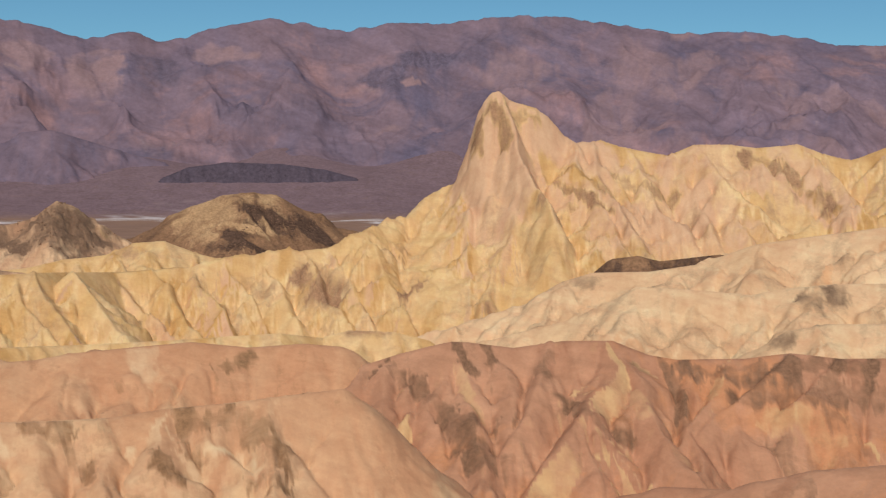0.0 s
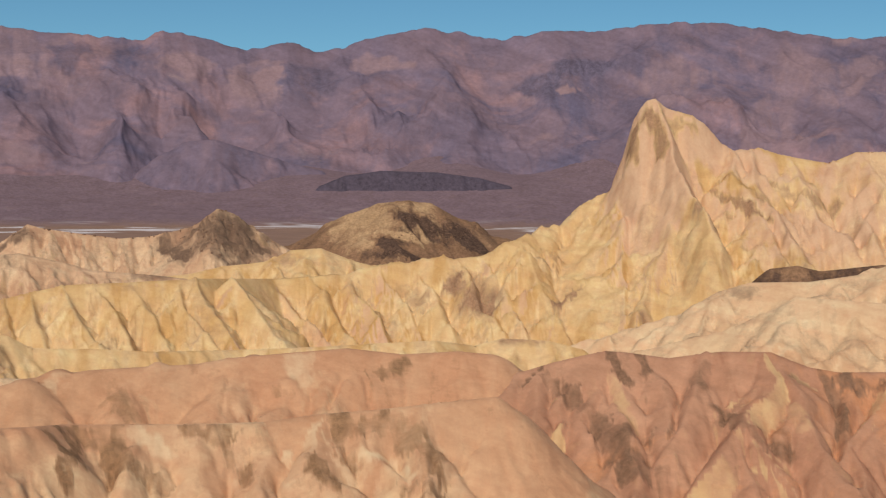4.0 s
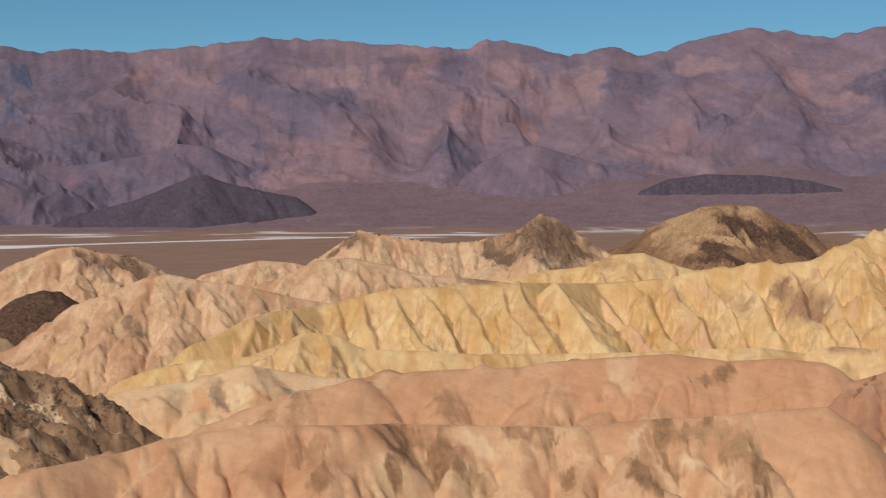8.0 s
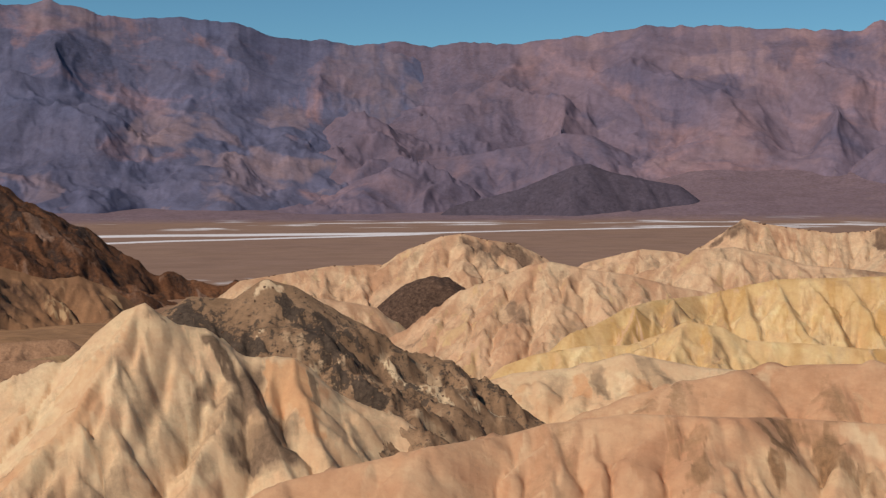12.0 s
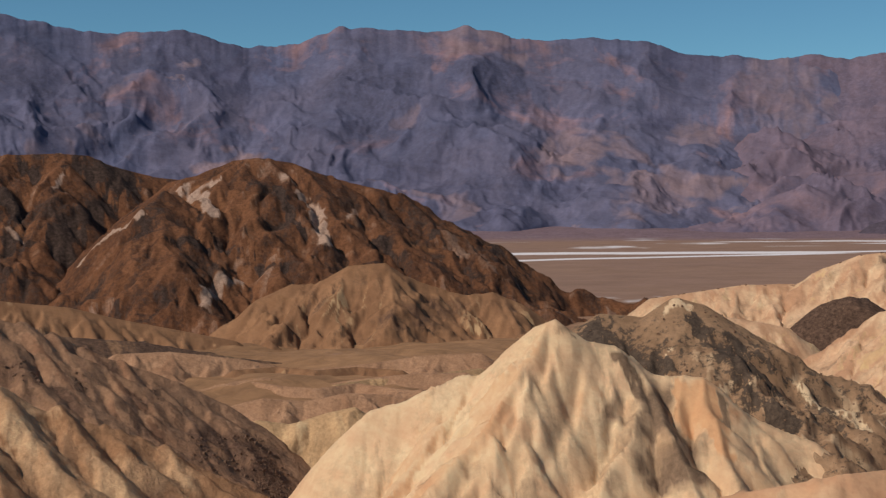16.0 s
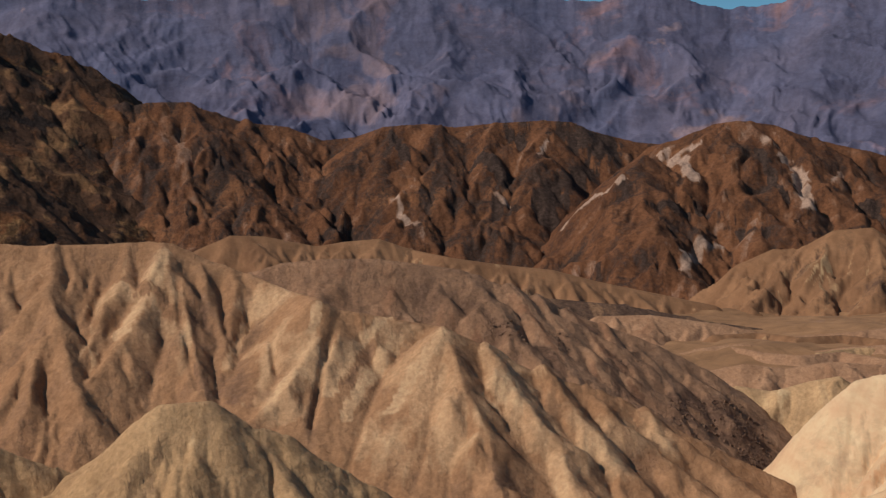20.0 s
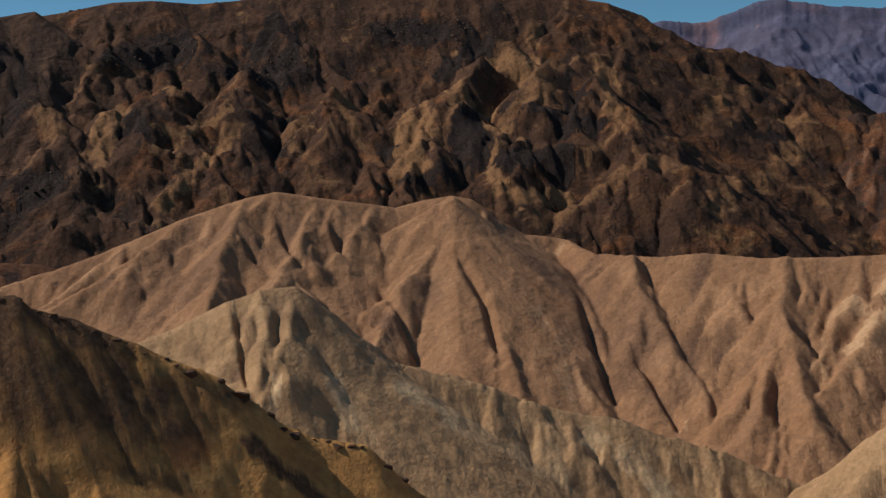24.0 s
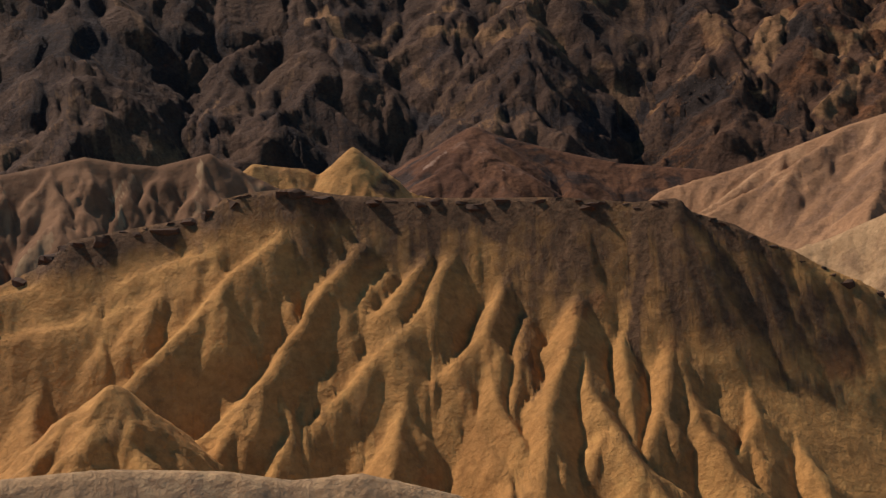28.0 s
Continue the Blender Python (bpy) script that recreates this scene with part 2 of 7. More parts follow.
# ---- land forms ----
def main_piece(keep):
    """Of a grid of cells, the largest piece that hangs together, told by blocks of four by four."""
    full, keep = keep, np.pad(keep, ((0, -keep.shape[0] % 4), (0, -keep.shape[1] % 4)))
    keep = keep.reshape(keep.shape[0] // 4, 4, keep.shape[1] // 4, 4).any(axis=(1, 3))
    n, k = keep.shape
    todo = bytearray(keep.astype(np.uint8).ravel().tobytes())
    best = []
    for start in np.flatnonzero(keep.ravel()):
        if not todo[start]:
            continue
        todo[start] = 0
        piece = [int(start)]
        for c in piece:
            j = c % k
            for o, ok in ((c - k, c >= k), (c + k, c + k < n * k), (c - 1, j > 0), (c + 1, j < k - 1)):
                if ok and todo[o]:
                    todo[o] = 0
                    piece.append(o)
        if len(piece) > len(best):
            best = piece
    out = np.zeros(n * k, bool)
    out[best] = True
    return full & np.kron(out.reshape(n, k), np.ones((4, 4), bool))[:full.shape[0], :full.shape[1]]


def mesh_grid(name, X, Y, Z, keep, mat, attrs):
    """One smooth mesh over a grid of points, without the faces that keep leaves out."""
    n, k = X.shape
    idx = np.arange(n * k).reshape(n, k)
    q = np.stack([idx[:-1, :-1], idx[:-1, 1:], idx[1:, 1:], idx[1:, :-1]], -1)[keep]
    used = np.unique(q)
    to = np.full(n * k, -1)
    to[used] = np.arange(len(used))
    q = to[q]
    me = bpy.data.meshes.new(name)
    me.vertices.add(len(used))
    me.vertices.foreach_set("co", np.stack([X.ravel()[used], Y.ravel()[used], Z.ravel()[used]], -1).ravel())
    me.loops.add(q.size)
    me.loops.foreach_set("vertex_index", q.ravel().astype(np.int32))
    me.polygons.add(len(q))
    me.polygons.foreach_set("loop_start", np.arange(0, q.size, 4, dtype=np.int32))
    me.polygons.foreach_set("use_smooth", np.ones(len(q), dtype=bool))
    for key, val in attrs.items():
        a = me.attributes.new(key, "FLOAT", "POINT")
        a.data.foreach_set("value", val.ravel()[used].astype(np.float32))
    me.materials.append(mat)
    me.update(calc_edges=True)
    me.validate()
    return me


class Land:
    """A hill of eroded earth: crests, spurs that run down from them and branches of those; build() makes it one mesh in the ground."""

    def __init__(self, name, label, mat, seed=1, step=0.08, dr=1.0, front=60, back=16, side=None, slope=0.95, soft=1.2, gap=14.0, fall=0.5,
                 branch=5.0, subs=3, warp=0.8, grain=0.25, foot=8.0, core=0.9, rocky=0.1, rill=0.2, varied=0.4, worn=1.0, crag=0.0, craggy=60.0, category="hill", group=""):
        self.name, self.label, self.mat, self.seed, self.step, self.dr = name, label, mat, seed, step, dr
        self.front, self.back, self.side, self.slope, self.soft, self.gap, self.fall = front, back, side, slope, soft, gap, fall
        self.branch, self.subs, self.warp, self.grain, self.foot, self.category, self.group = branch, subs, warp, grain, foot, category, group
        self.core, self.rocky, self.rill, self.varied, self.worn = core * gap, rocky, rill, varied, worn
        self.bands, self.cuts, self.crag, self.craggy = [], [], crag, craggy
        self.count = 1
        self.rng, self.segs, self.crests, self.tint, self.rock = random.Random(seed), [], [], [], []

    def turned(self, u, degrees):
        c, s = math.cos(math.radians(degrees)), math.sin(math.radians(degrees))
        return np.array([u[0] * c - u[1] * s, u[0] * s + u[1] * c])

    def ribs(self, pts, branch, depth=1):
        """Short branches off a spur, to both sides and downhill."""
        rng = self.rng
        P = [np.array(p, float) for p in pts]
        for a, b in zip(P, P[1:]):
            d = np.hypot(*(b - a)[:2])
            if d < 0.5:
                continue
            for _ in range(max(1, int(self.subs * d / 12 + rng.random()))):
                f = rng.uniform(0.05, 1)
                u = self.turned((b - a)[:2] / d, rng.choice((-1, 1)) * rng.uniform(22, 52))
                k, drop = branch * rng.uniform(0.7, 1.7), self.slope * rng.uniform(0.6, 0.74)
                o = a + f * (b - a)
                mid = o + np.array([*(u * k * 0.5), -drop * k * 0.5])
                u = self.turned(u, rng.uniform(-25, 25))
                end = mid + np.array([*(u * k * 0.5), -drop * k * 0.45])
                own = self.count if rng.random() < 0.6 else self.count + 500 + len(self.segs)
                self.segs += [(o, mid, self.slope * 1.1, self.soft * 0.6, own, k * 1.5 + 2), (mid, end, self.slope * 1.1, self.soft * 0.6, own, k * 1.5 + 2)]
                if depth > 0 and branch > 3:
                    self.ribs([o, mid, end], branch * 0.45, depth - 1)

    def spur(self, *pts, slope=None):
        """A spur through the given points, from the crest down."""
        P = [np.array(p, float) for p in pts]
        d = (P[-1] - P[-2])[:2]
        if P[-1][2] > self.foot:
            k = min(25.0, (P[-1][2] - self.foot) / self.fall)
            d = d / max(0.1, np.hypot(*d))
            P.append(P[-1] + np.array([d[0] * k, d[1] * k, -k * self.fall]))
        self.count += 1
        self.segs += [(a, b, slope or self.slope, self.soft, self.count, None) for a, b in zip(P, P[1:])]
        if not slope:
            self.ribs(P, self.branch)
        return self

    def crest(self, pts, front=True, slope=None, gap=None, fall=None, bare=False):
        """A crest line; with front, spurs run down its near side too, and always down its far side."""
        rng, gap, fall = self.rng, gap or self.gap, fall or self.fall
        P = np.array(pts, float)
        self.crests.append(P)
        self.segs += [(P[i], P[i + 1], slope or self.slope, self.soft, 0, None) for i in range(len(P) - 1)]
        if bare:
            return self
        d = np.hypot(*np.diff(P[:, :2], axis=0).T)
        s = np.concatenate([[0], np.cumsum(d)])
        for side in ((-1, 1) if front else (1,)):
            at = gap * rng.uniform(0.2, 0.8)
            while at < s[-1]:
                i = min(int(np.searchsorted(s, at, "right")) - 1, len(d) - 1)
                p = P[i] + (at - s[i]) / max(d[i], 1e-6) * (P[i + 1] - P[i])
                w = (P[min(i + 2, len(P) - 1)] - P[max(i - 1, 0)])[:2]
                u = np.array([-w[1], w[0]]) / max(1e-6, np.hypot(*w))
                if (u @ p[:2] > 0) == (side < 0):
                    u = -u
                u = self.turned(u, rng.uniform(-22, 22))
                steps, pts2 = 4, [p]
                f = fall * rng.uniform(0.85, 1.25)
                k = (p[2] - self.foot + 3) / f / steps
                for j in range(steps):
                    u = self.turned(u, rng.uniform(-14, 14))
                    fj = f * (1.2, 1.05, 0.95, 0.85)[j]
                    pts2.append(pts2[-1] + np.array([u[0] * k, u[1] * k, -fj * k]))
                if k > 0.3:
                    self.count += 1
                    self.segs += [(a, b, self.slope * rng.uniform(0.9, 1.1), self.soft, self.count, None) for a, b in zip(pts2, pts2[1:])]
                    if side < 0:
                        self.ribs(pts2, self.branch)
                at += gap * rng.uniform(0.6, 1.45)
        return self

    def stain(self, x, y, z, r, h, rock=0.0, tint=0.0):
        """The dark rock colour or the third hue round a place: radius across, radius in height, amount."""
        if rock:
            self.rock.append((x, y, z, r, h, rock))
        if tint:
            self.tint.append((x, y, z, r, h, tint))
        return self

    def band(self, pts, wide, rock=0.0, tint=0.0, fray=0.5):
        """A streak of the dark rock colour or of the third hue along a line on the slope, of that half width; some
        paint sun or shade.
        """
        self.bands.append(([tuple(p) for p in pts], wide, rock, tint, fray))
        return self

    def gully(self, pts, wide, deep):
        """A channel cut along a line on the slope."""
        self.cuts.append(([tuple(p) for p in pts], wide, deep))
        return self

    def build(self, cap=0.0):
        C = np.concatenate(self.crests)
        yaw, rad = np.degrees(np.arctan2(-C[:, 0], C[:, 1])), np.hypot(C[:, 0], C[:, 1])
        ends = [self.side if self.side else 0.6 + math.degrees(max(4.0, C[i, 2] - self.foot + 4) / self.slope / rad[i]) for i in (yaw.argmin(), yaw.argmax())]
        A = np.radians(np.arange(yaw.min() - ends[0], yaw.max() + ends[1] + self.step, self.step))
        front = max(self.front, 1.3 * (C[rad.argmin(), 2] - self.foot) / self.fall)
        D = np.arange(rad.min() - front, rad.max() + self.back + self.dr, self.dr)
        A, D = np.meshgrid(A, D, indexing="ij")
        X, Y = -np.sin(A) * D, np.cos(A) * D
        sc = max(2.0, self.gap * 0.6)
        wx = X + self.warp * fbm(X / sc, Y / sc, 3, self.seed * 7 + 1)
        wy = Y + self.warp * fbm(X / sc, Y / sc, 3, self.seed * 7 + 31)
        Z = np.full_like(X, -60.0)
        top = np.full_like(X, -60.0)
        owner = np.zeros(X.shape, np.int64)
        for p, q, slope, soft, kind, near in self.segs:
            reach = max(p[2], q[2]) / (min(slope, self.fall) if slope < 1.5 else slope) + 3 if kind == 0 else min(max(p[2], q[2]) / slope + 3, self.gap * 5 + 15)
            reach = min(reach, near or reach)
            r0, r1 = sorted((math.hypot(p[0], p[1]), math.hypot(q[0], q[1])))
            a0, a1 = sorted((math.atan2(-p[0], p[1]), math.atan2(-q[0], q[1])))
            da = reach / max(20.0, r0 - reach)
            i0, i1 = np.searchsorted(A[:, 0], (a0 - da, a1 + da))
            j0, j1 = np.searchsorted(D[0], (r0 - reach, r1 + reach))
            if i1 - i0 < 1 or j1 - j0 < 1:
                continue
            m = (slice(i0, i1), slice(j0, j1))
            px, py = (X[m], Y[m]) if kind == 0 else (wx[m], wy[m])
            ex, ey = q[0] - p[0], q[1] - p[1]
            t = np.clip(((px - p[0]) * ex + (py - p[1]) * ey) / max(1e-6, ex * ex + ey * ey), 0, 1)
            qx, qy = px - p[0] - t * ex, py - p[1] - t * ey
            dist = np.hypot(qx, qy)
            if slope > 1.5:
                # a fin: steep to its sides, sloping towards the viewpoint
                away = np.abs(qx * X[m] + qy * Y[m]) / D[m]
                dist = np.hypot(np.sqrt(np.maximum(0, dist * dist - away * away)), away * 1.6 / slope)
            line = p[2] + t * (q[2] - p[2])
            z = line - slope * (np.sqrt(dist * dist + soft * soft) - soft)
            face = 2 * kind + ((px - p[0]) * ey > (py - p[1]) * ex)
            owner[m] = np.where(z > Z[m], face, owner[m])
            Z[m] = np.maximum(Z[m], z)
            if kind == 0:
                top[m] = np.maximum(top[m], line - 0.3 * dist)
                if slope < 1.5 and self.core:
                    Z[m] = np.maximum(Z[m], line - self.core * smooth(0, self.core * 2.5, dist) - self.fall * 1.12 * dist)
        Z = Z + self.grain * fbm(X / 3.1 / self.dr, Y / 3.1 / self.dr, 4, self.seed) * smooth(0, 3, top - Z + 0.5)
        free = smooth(0.3, 3.5, top - Z) if self.dr < 5 else smooth(2, 30, top - Z)
        if self.crag:
            Z = Z + self.crag * crags(wx, wy, self.craggy, self.seed + 20) * smooth(0, 8 * self.crag, top - Z)
        for pts, wide, deep in self.cuts:
            d, along = line_gap(X, Y, pts)
            Z = Z - deep * np.exp(-(d / wide) ** 2) * (0.35 + 0.65 * smooth(0, 0.3, along)) * free
        # rain cuts branching channels
        drain = np.zeros_like(Z)
        if self.worn:
            Z, drain = rained(Z, math.radians(self.step), D, self.dr, self.seed + 9, self.worn, free)
        # small rills down the near slopes
        lam = max(2.0, 5 * math.radians(self.step) * rad.mean())
        flow = streaks(Z, math.radians(self.step), D, self.dr, self.seed + 5)
        Z = Z + self.rill * lam * 0.32 * np.clip(flow, -2, 1.2) * smooth(0.5, 5, top - Z)
        # the sheet bends into the ground at its rim
        n, k = Z.shape
        rim = np.minimum(np.minimum(np.arange(n), np.arange(n)[::-1])[:, None], np.arange(k)[None, :])
        Z = Z - (40 + 60 * (self.dr > 5)) * (1 - smooth(0, 6, rim))
        g = Z - base_height(X, Y)
        keep = np.maximum(np.maximum(g[:-1, :-1], g[1:, 1:]), np.maximum(g[1:, :-1], g[:-1, 1:])) > -1.5
        if self.dr > 5:
            keep = np.maximum(g[:-1, :-1], g[1:, 1:]) > -30
        rk = np.maximum(self.rocky, blobs(X, Y, Z, self.rock))
        if cap:
            rk = np.maximum(rk, 1 - smooth(cap * 0.4, cap * 1.5, top - Z))
        keep = main_piece(keep)
        self.grid, self.shown, self.rk = (X, Y, Z), g > 0.5, rk
        # each side of each spur is a bed of its own hue; some are stained
        hue, stained, washed = (lattice(owner, owner * 0 + self.seed, k) for k in (77, 78, 79))
        hue, stained, washed = (np.where(owner < 2, 0.0, h) for h in (hue, stained, washed))
        fade = 0.75 + 0.35 * fbm(X / lam / 3, Y / lam / 3, 3, self.seed + 3)
        rk = np.maximum(rk, self.varied * fade * smooth(0.45, 0.9, stained))
        tn = np.maximum(blobs(X, Y, Z, self.tint), self.varied * 1.1 * fade * smooth(0.45, 0.9, washed))
        for n, (pts, wide, rock, tint, fray) in enumerate(self.bands):
            d, along = line_gap(X, Y, pts)
            edge = d / wide + fray * fbm(X / wide / 0.9, Y / wide / 0.9, 4, n * 7 + self.seed) + 0.35 * np.clip(flow, -1, 1)
            m = 1 - smooth(0.55, 1.25, edge)
            rk = np.maximum(rk * (1 - m * (tint > 0)), rock * m)
            tn = np.maximum(tn * (1 - m * (rock > 0)), tint * m)
        attrs = {"tint": tn, "rock": rk, "tone": 0.5 + 0.5 * hue, "flow": np.clip(flow / 5 - 0.22 * drain, -0.5, 0.5)}
        P = self.crests[0]
        py, pr = np.arctan2(-P[:, 0], P[:, 1]), np.hypot(P[:, 0], P[:, 1])
        order = np.argsort(py)
        beyond = (D > np.interp(A, py[order], pr[order]))[:-1, :-1]
        self.ob = tagged(new(self.name), self.label, self.category, self.group)
        foot = Vector((float(C[:, 0].mean()), float(C[:, 1].mean()), self.foot))
        self.ob.location = foot
        self.ob.empty_display_size = 5
        self.home = Matrix.Translation(-foot)
        for part_name, cells in (("near_slope", keep & ~beyond), ("far_slope", keep & beyond)):
            if cells.any():
                if part_name == "far_slope":
                    r, c = X.shape[0] // 2 * 2 - 1, X.shape[1] // 2 * 2 - 1
                    half = lambda a: a[:r:2, :c:2]
                    quads = cells[:r - 1, :c - 1]
                    quads = quads[::2, ::2] | quads[1::2, ::2] | quads[::2, 1::2] | quads[1::2, 1::2]
                    data = mesh_grid(part_name, half(X), half(Y), half(Z), quads, MAT[self.mat], {k: half(v) for k, v in attrs.items()})
                else:
                    data = mesh_grid(part_name, X, Y, Z, cells, MAT[self.mat], attrs)
                part = new(part_name, data)
                part.parent, part.matrix_parent_inverse = self.ob, self.home
        return self

    def rubble(self, count, size, name="rubble", least=0.6, label=""):
        """Loose angular stones over the dark rock, joined into one part."""
        X, Y, Z = self.grid
        rng = np.random.default_rng(self.seed)
        cand = np.flatnonzero((self.rk > least) & self.shown)
        if not len(cand):
            return self
        pick = rng.choice(cand, min(count, len(cand)), replace=False)
        V, F = [], []
        for n, i in enumerate(pick):
            k = size * (0.4 + 1.4 * rng.random() ** 3)
            v = BLOCK * (1 + rng.uniform(-0.28, 0.28, BLOCK.shape)) * (k * rng.uniform(0.7, 1.4, 3) * (1, 1, 0.75))
            t = rng.uniform(0, 6.3)
            v = v @ np.array([[math.cos(t), -math.sin(t), 0], [math.sin(t), math.cos(t), 0.2], [0.1, 0, 1]])
            V.append(v + (X.flat[i], Y.flat[i], Z.flat[i] + 0.12 * k))
            F.append(BLOCK_FACES + 8 * n)
        me = bpy.data.meshes.new(name)
        me.from_pydata(np.concatenate(V).tolist(), [], np.concatenate(F).tolist())
        me.materials.append(MAT["stone"])
        ob = new(name, me)
        ob.parent, ob.matrix_parent_inverse = self.ob, self.home
        tagged(ob, label, kind="stuff")
        return self

    def cap_rocks(self, count, size, name="cap_rock", sink=0.3, mat="stone"):
        """Blocks of hard rock standing along the crest, each a part of its own."""
        rng = random.Random(self.seed + 100)
        meshes = []
        for j in range(6):
            bm = bmesh.new()
            bmesh.ops.create_cube(bm, size=1.0)
            bmesh.ops.subdivide_edges(bm, edges=bm.edges[:], cuts=1, use_grid_fill=True)
            for v in bm.verts:
                v.co += 0.16 * Vector([rng.uniform(-1, 1) for _ in range(3)])
                v.co *= 1.0 - 0.22 * (v.co.length > 0.75)
            me = bpy.data.meshes.new(name)
            bm.to_mesh(me)
            bm.free()
            me.materials.append(MAT[mat])
            meshes.append(me)
        P = self.crests[0]
        d = np.concatenate([[0], np.cumsum(np.hypot(*np.diff(P[:, :2], axis=0).T))])
        for j in range(count):
            at = (j + rng.random()) / count * d[-1]
            p = [float(np.interp(at, d, P[:, c])) for c in range(3)]
            k = size * rng.uniform(0.5, 1.3)
            ob = new(name, meshes[j % 6])
            ob.parent, ob.matrix_parent_inverse = self.ob, self.home
            ob.location = (p[0] + rng.uniform(-0.35, 0.35) * size, p[1] + rng.uniform(-0.35, 0.35) * size, p[2] - sink * k)
            ob.rotation_euler = (rng.uniform(-.2, .2), rng.uniform(-.2, .2), rng.uniform(0, 6.3))
            ob.scale = (k * rng.uniform(0.9, 1.9), k * rng.uniform(0.8, 1.4), k * rng.uniform(0.5, 1.0))
        return self


def streaks(Z, turn, D, dr, seed, steps=9):
    """Marks drawn out down the slope by running water, about 0 with unit spread: noise averaged along the fall lines."""
    gi, gj = np.gradient(Z)
    gi, gj = gi / (turn * D), gj / dr
    k = np.hypot(gi, gj) + 1e-6
    ds = max(dr, turn * float(D.mean()))
    di, dj = gi / k * ds / (turn * D), gj / k * ds / dr
    n, m = Z.shape
    I, J = np.meshgrid(np.arange(n), np.arange(m), indexing="ij")
    fine, wide = vnoise(I / 1.6, J / 1.6, seed), vnoise(I / 4.0, J / 4.0, seed + 1)
    src = fine * 0.8 + wide * 1.0
    out = src.copy()
    for sign in (-1.0, 1.0):
        fi, fj = I.astype(float), J.astype(float)
        for _ in range(steps):
            a, b = np.clip(fi + 0.5, 0, n - 1).astype(int), np.clip(fj + 0.5, 0, m - 1).astype(int)
            fi, fj = fi + sign * di[a, b], fj + sign * dj[a, b]
            out += src[np.clip(fi + 0.5, 0, n - 1).astype(int), np.clip(fj + 0.5, 0, m - 1).astype(int)]
    return (out - out.mean()) / max(1e-6, out.std())


def crags(x, y, size, seed):
    """Sharp broken ridges at several sizes, about -1 to 1."""
    out, k = 0, 1.0
    x, y = 0.9 * x + 0.43 * y, 0.9 * y - 0.43 * x
    for n in range(4):
        r = 1 - 2.2 * np.abs(vnoise(x / size + 3 * n, y / size - 8 * n, seed + n))
        out = out + k * r * (1 if n == 0 else np.clip(0.7 + 0.5 * out, 0.2, 1.3))
        size, k = size * 0.5, k * 0.55
    return out


def line_gap(x, y, pts):
    """How far each place lies from a line of points, and how far along it (0 to 1) the nearest point is."""
    best, along = np.full_like(x, 1e9), np.zeros_like(x)
    k = len(pts) - 1
    for i, (p, q) in enumerate(zip(pts, pts[1:])):
        ex, ey = q[0] - p[0], q[1] - p[1]
        t = np.clip(((x - p[0]) * ex + (y - p[1]) * ey) / max(1e-6, ex * ex + ey * ey), 0, 1)
        d = np.hypot(x - p[0] - t * ex, y - p[1] - t * ey)
        along = np.where(d < best, (i + t) / k, along)
        best = np.minimum(best, d)
    return best, along


def blurred(a, times=1):
    for _ in range(times):
        p = np.pad(a, 1, mode="edge")
        a = (p[:-2, 1:-1] + p[2:, 1:-1] + 2 * a) * 0.25
        p = np.pad(a, 1, mode="edge")
        a = (p[1:-1, :-2] + p[1:-1, 2:] + 2 * a) * 0.25
    return a


def rained(Z, turn, D, dr, seed, worn, free, rounds=3, steps=44):
    """Erosion by running water: drops roll down the slope and cut where many pass. Gives the new heights and how much water passed."""
    n, m = Z.shape
    rng = np.random.default_rng(seed)
    side = turn * D
    cell = min(dr, float(side.mean()))
    passed = np.zeros(n * m)
    for k in range(rounds):
        S = blurred(Z, 1)
        gi, gj = np.gradient(S)
        gi, gj = gi / side, gj / dr
        passed = np.zeros(n * m)
        count = n * m // 3
        fi, fj = rng.uniform(0, n - 1, count), rng.uniform(0, m - 1, count)
        vi, vj = np.zeros(count), np.zeros(count)
        for _ in range(steps):
            at = (fi + 0.5).astype(np.int64) * m + (fj + 0.5).astype(np.int64)
            passed += np.bincount(at, minlength=n * m)
            vi, vj = 0.35 * vi - gi.flat[at], 0.35 * vj - gj.flat[at]
            speed = np.hypot(vi, vj) + 1e-6
            fi = np.clip(fi + vi / speed * cell / side.flat[at], 0, n - 1.01)
            fj = np.clip(fj + vj / speed * cell / dr, 0, m - 1.01)
        water = np.sqrt(np.clip(blurred(passed.reshape(n, m), 1) / (steps / 3.0), 0, 12)) - 1
        Z = Z - worn * (0.30, 0.24, 0.18)[k] * cell * np.clip(water, -0.6, 2.2) * free
    return Z, np.clip(water / 2.2, -0.3, 1)


BLOCK = 0.5 * np.array([(-1, -1, -1), (1, -1, -1), (1, 1, -1), (-1, 1, -1), (-.8, -.8, 1), (.8, -.8, 1), (.8, .8, 1), (-.8, .8, 1)], float)
BLOCK_FACES = np.array([(0, 3, 2, 1), (4, 5, 6, 7), (0, 1, 5, 4), (1, 2, 6, 5), (2, 3, 7, 6), (3, 0, 4, 7)])


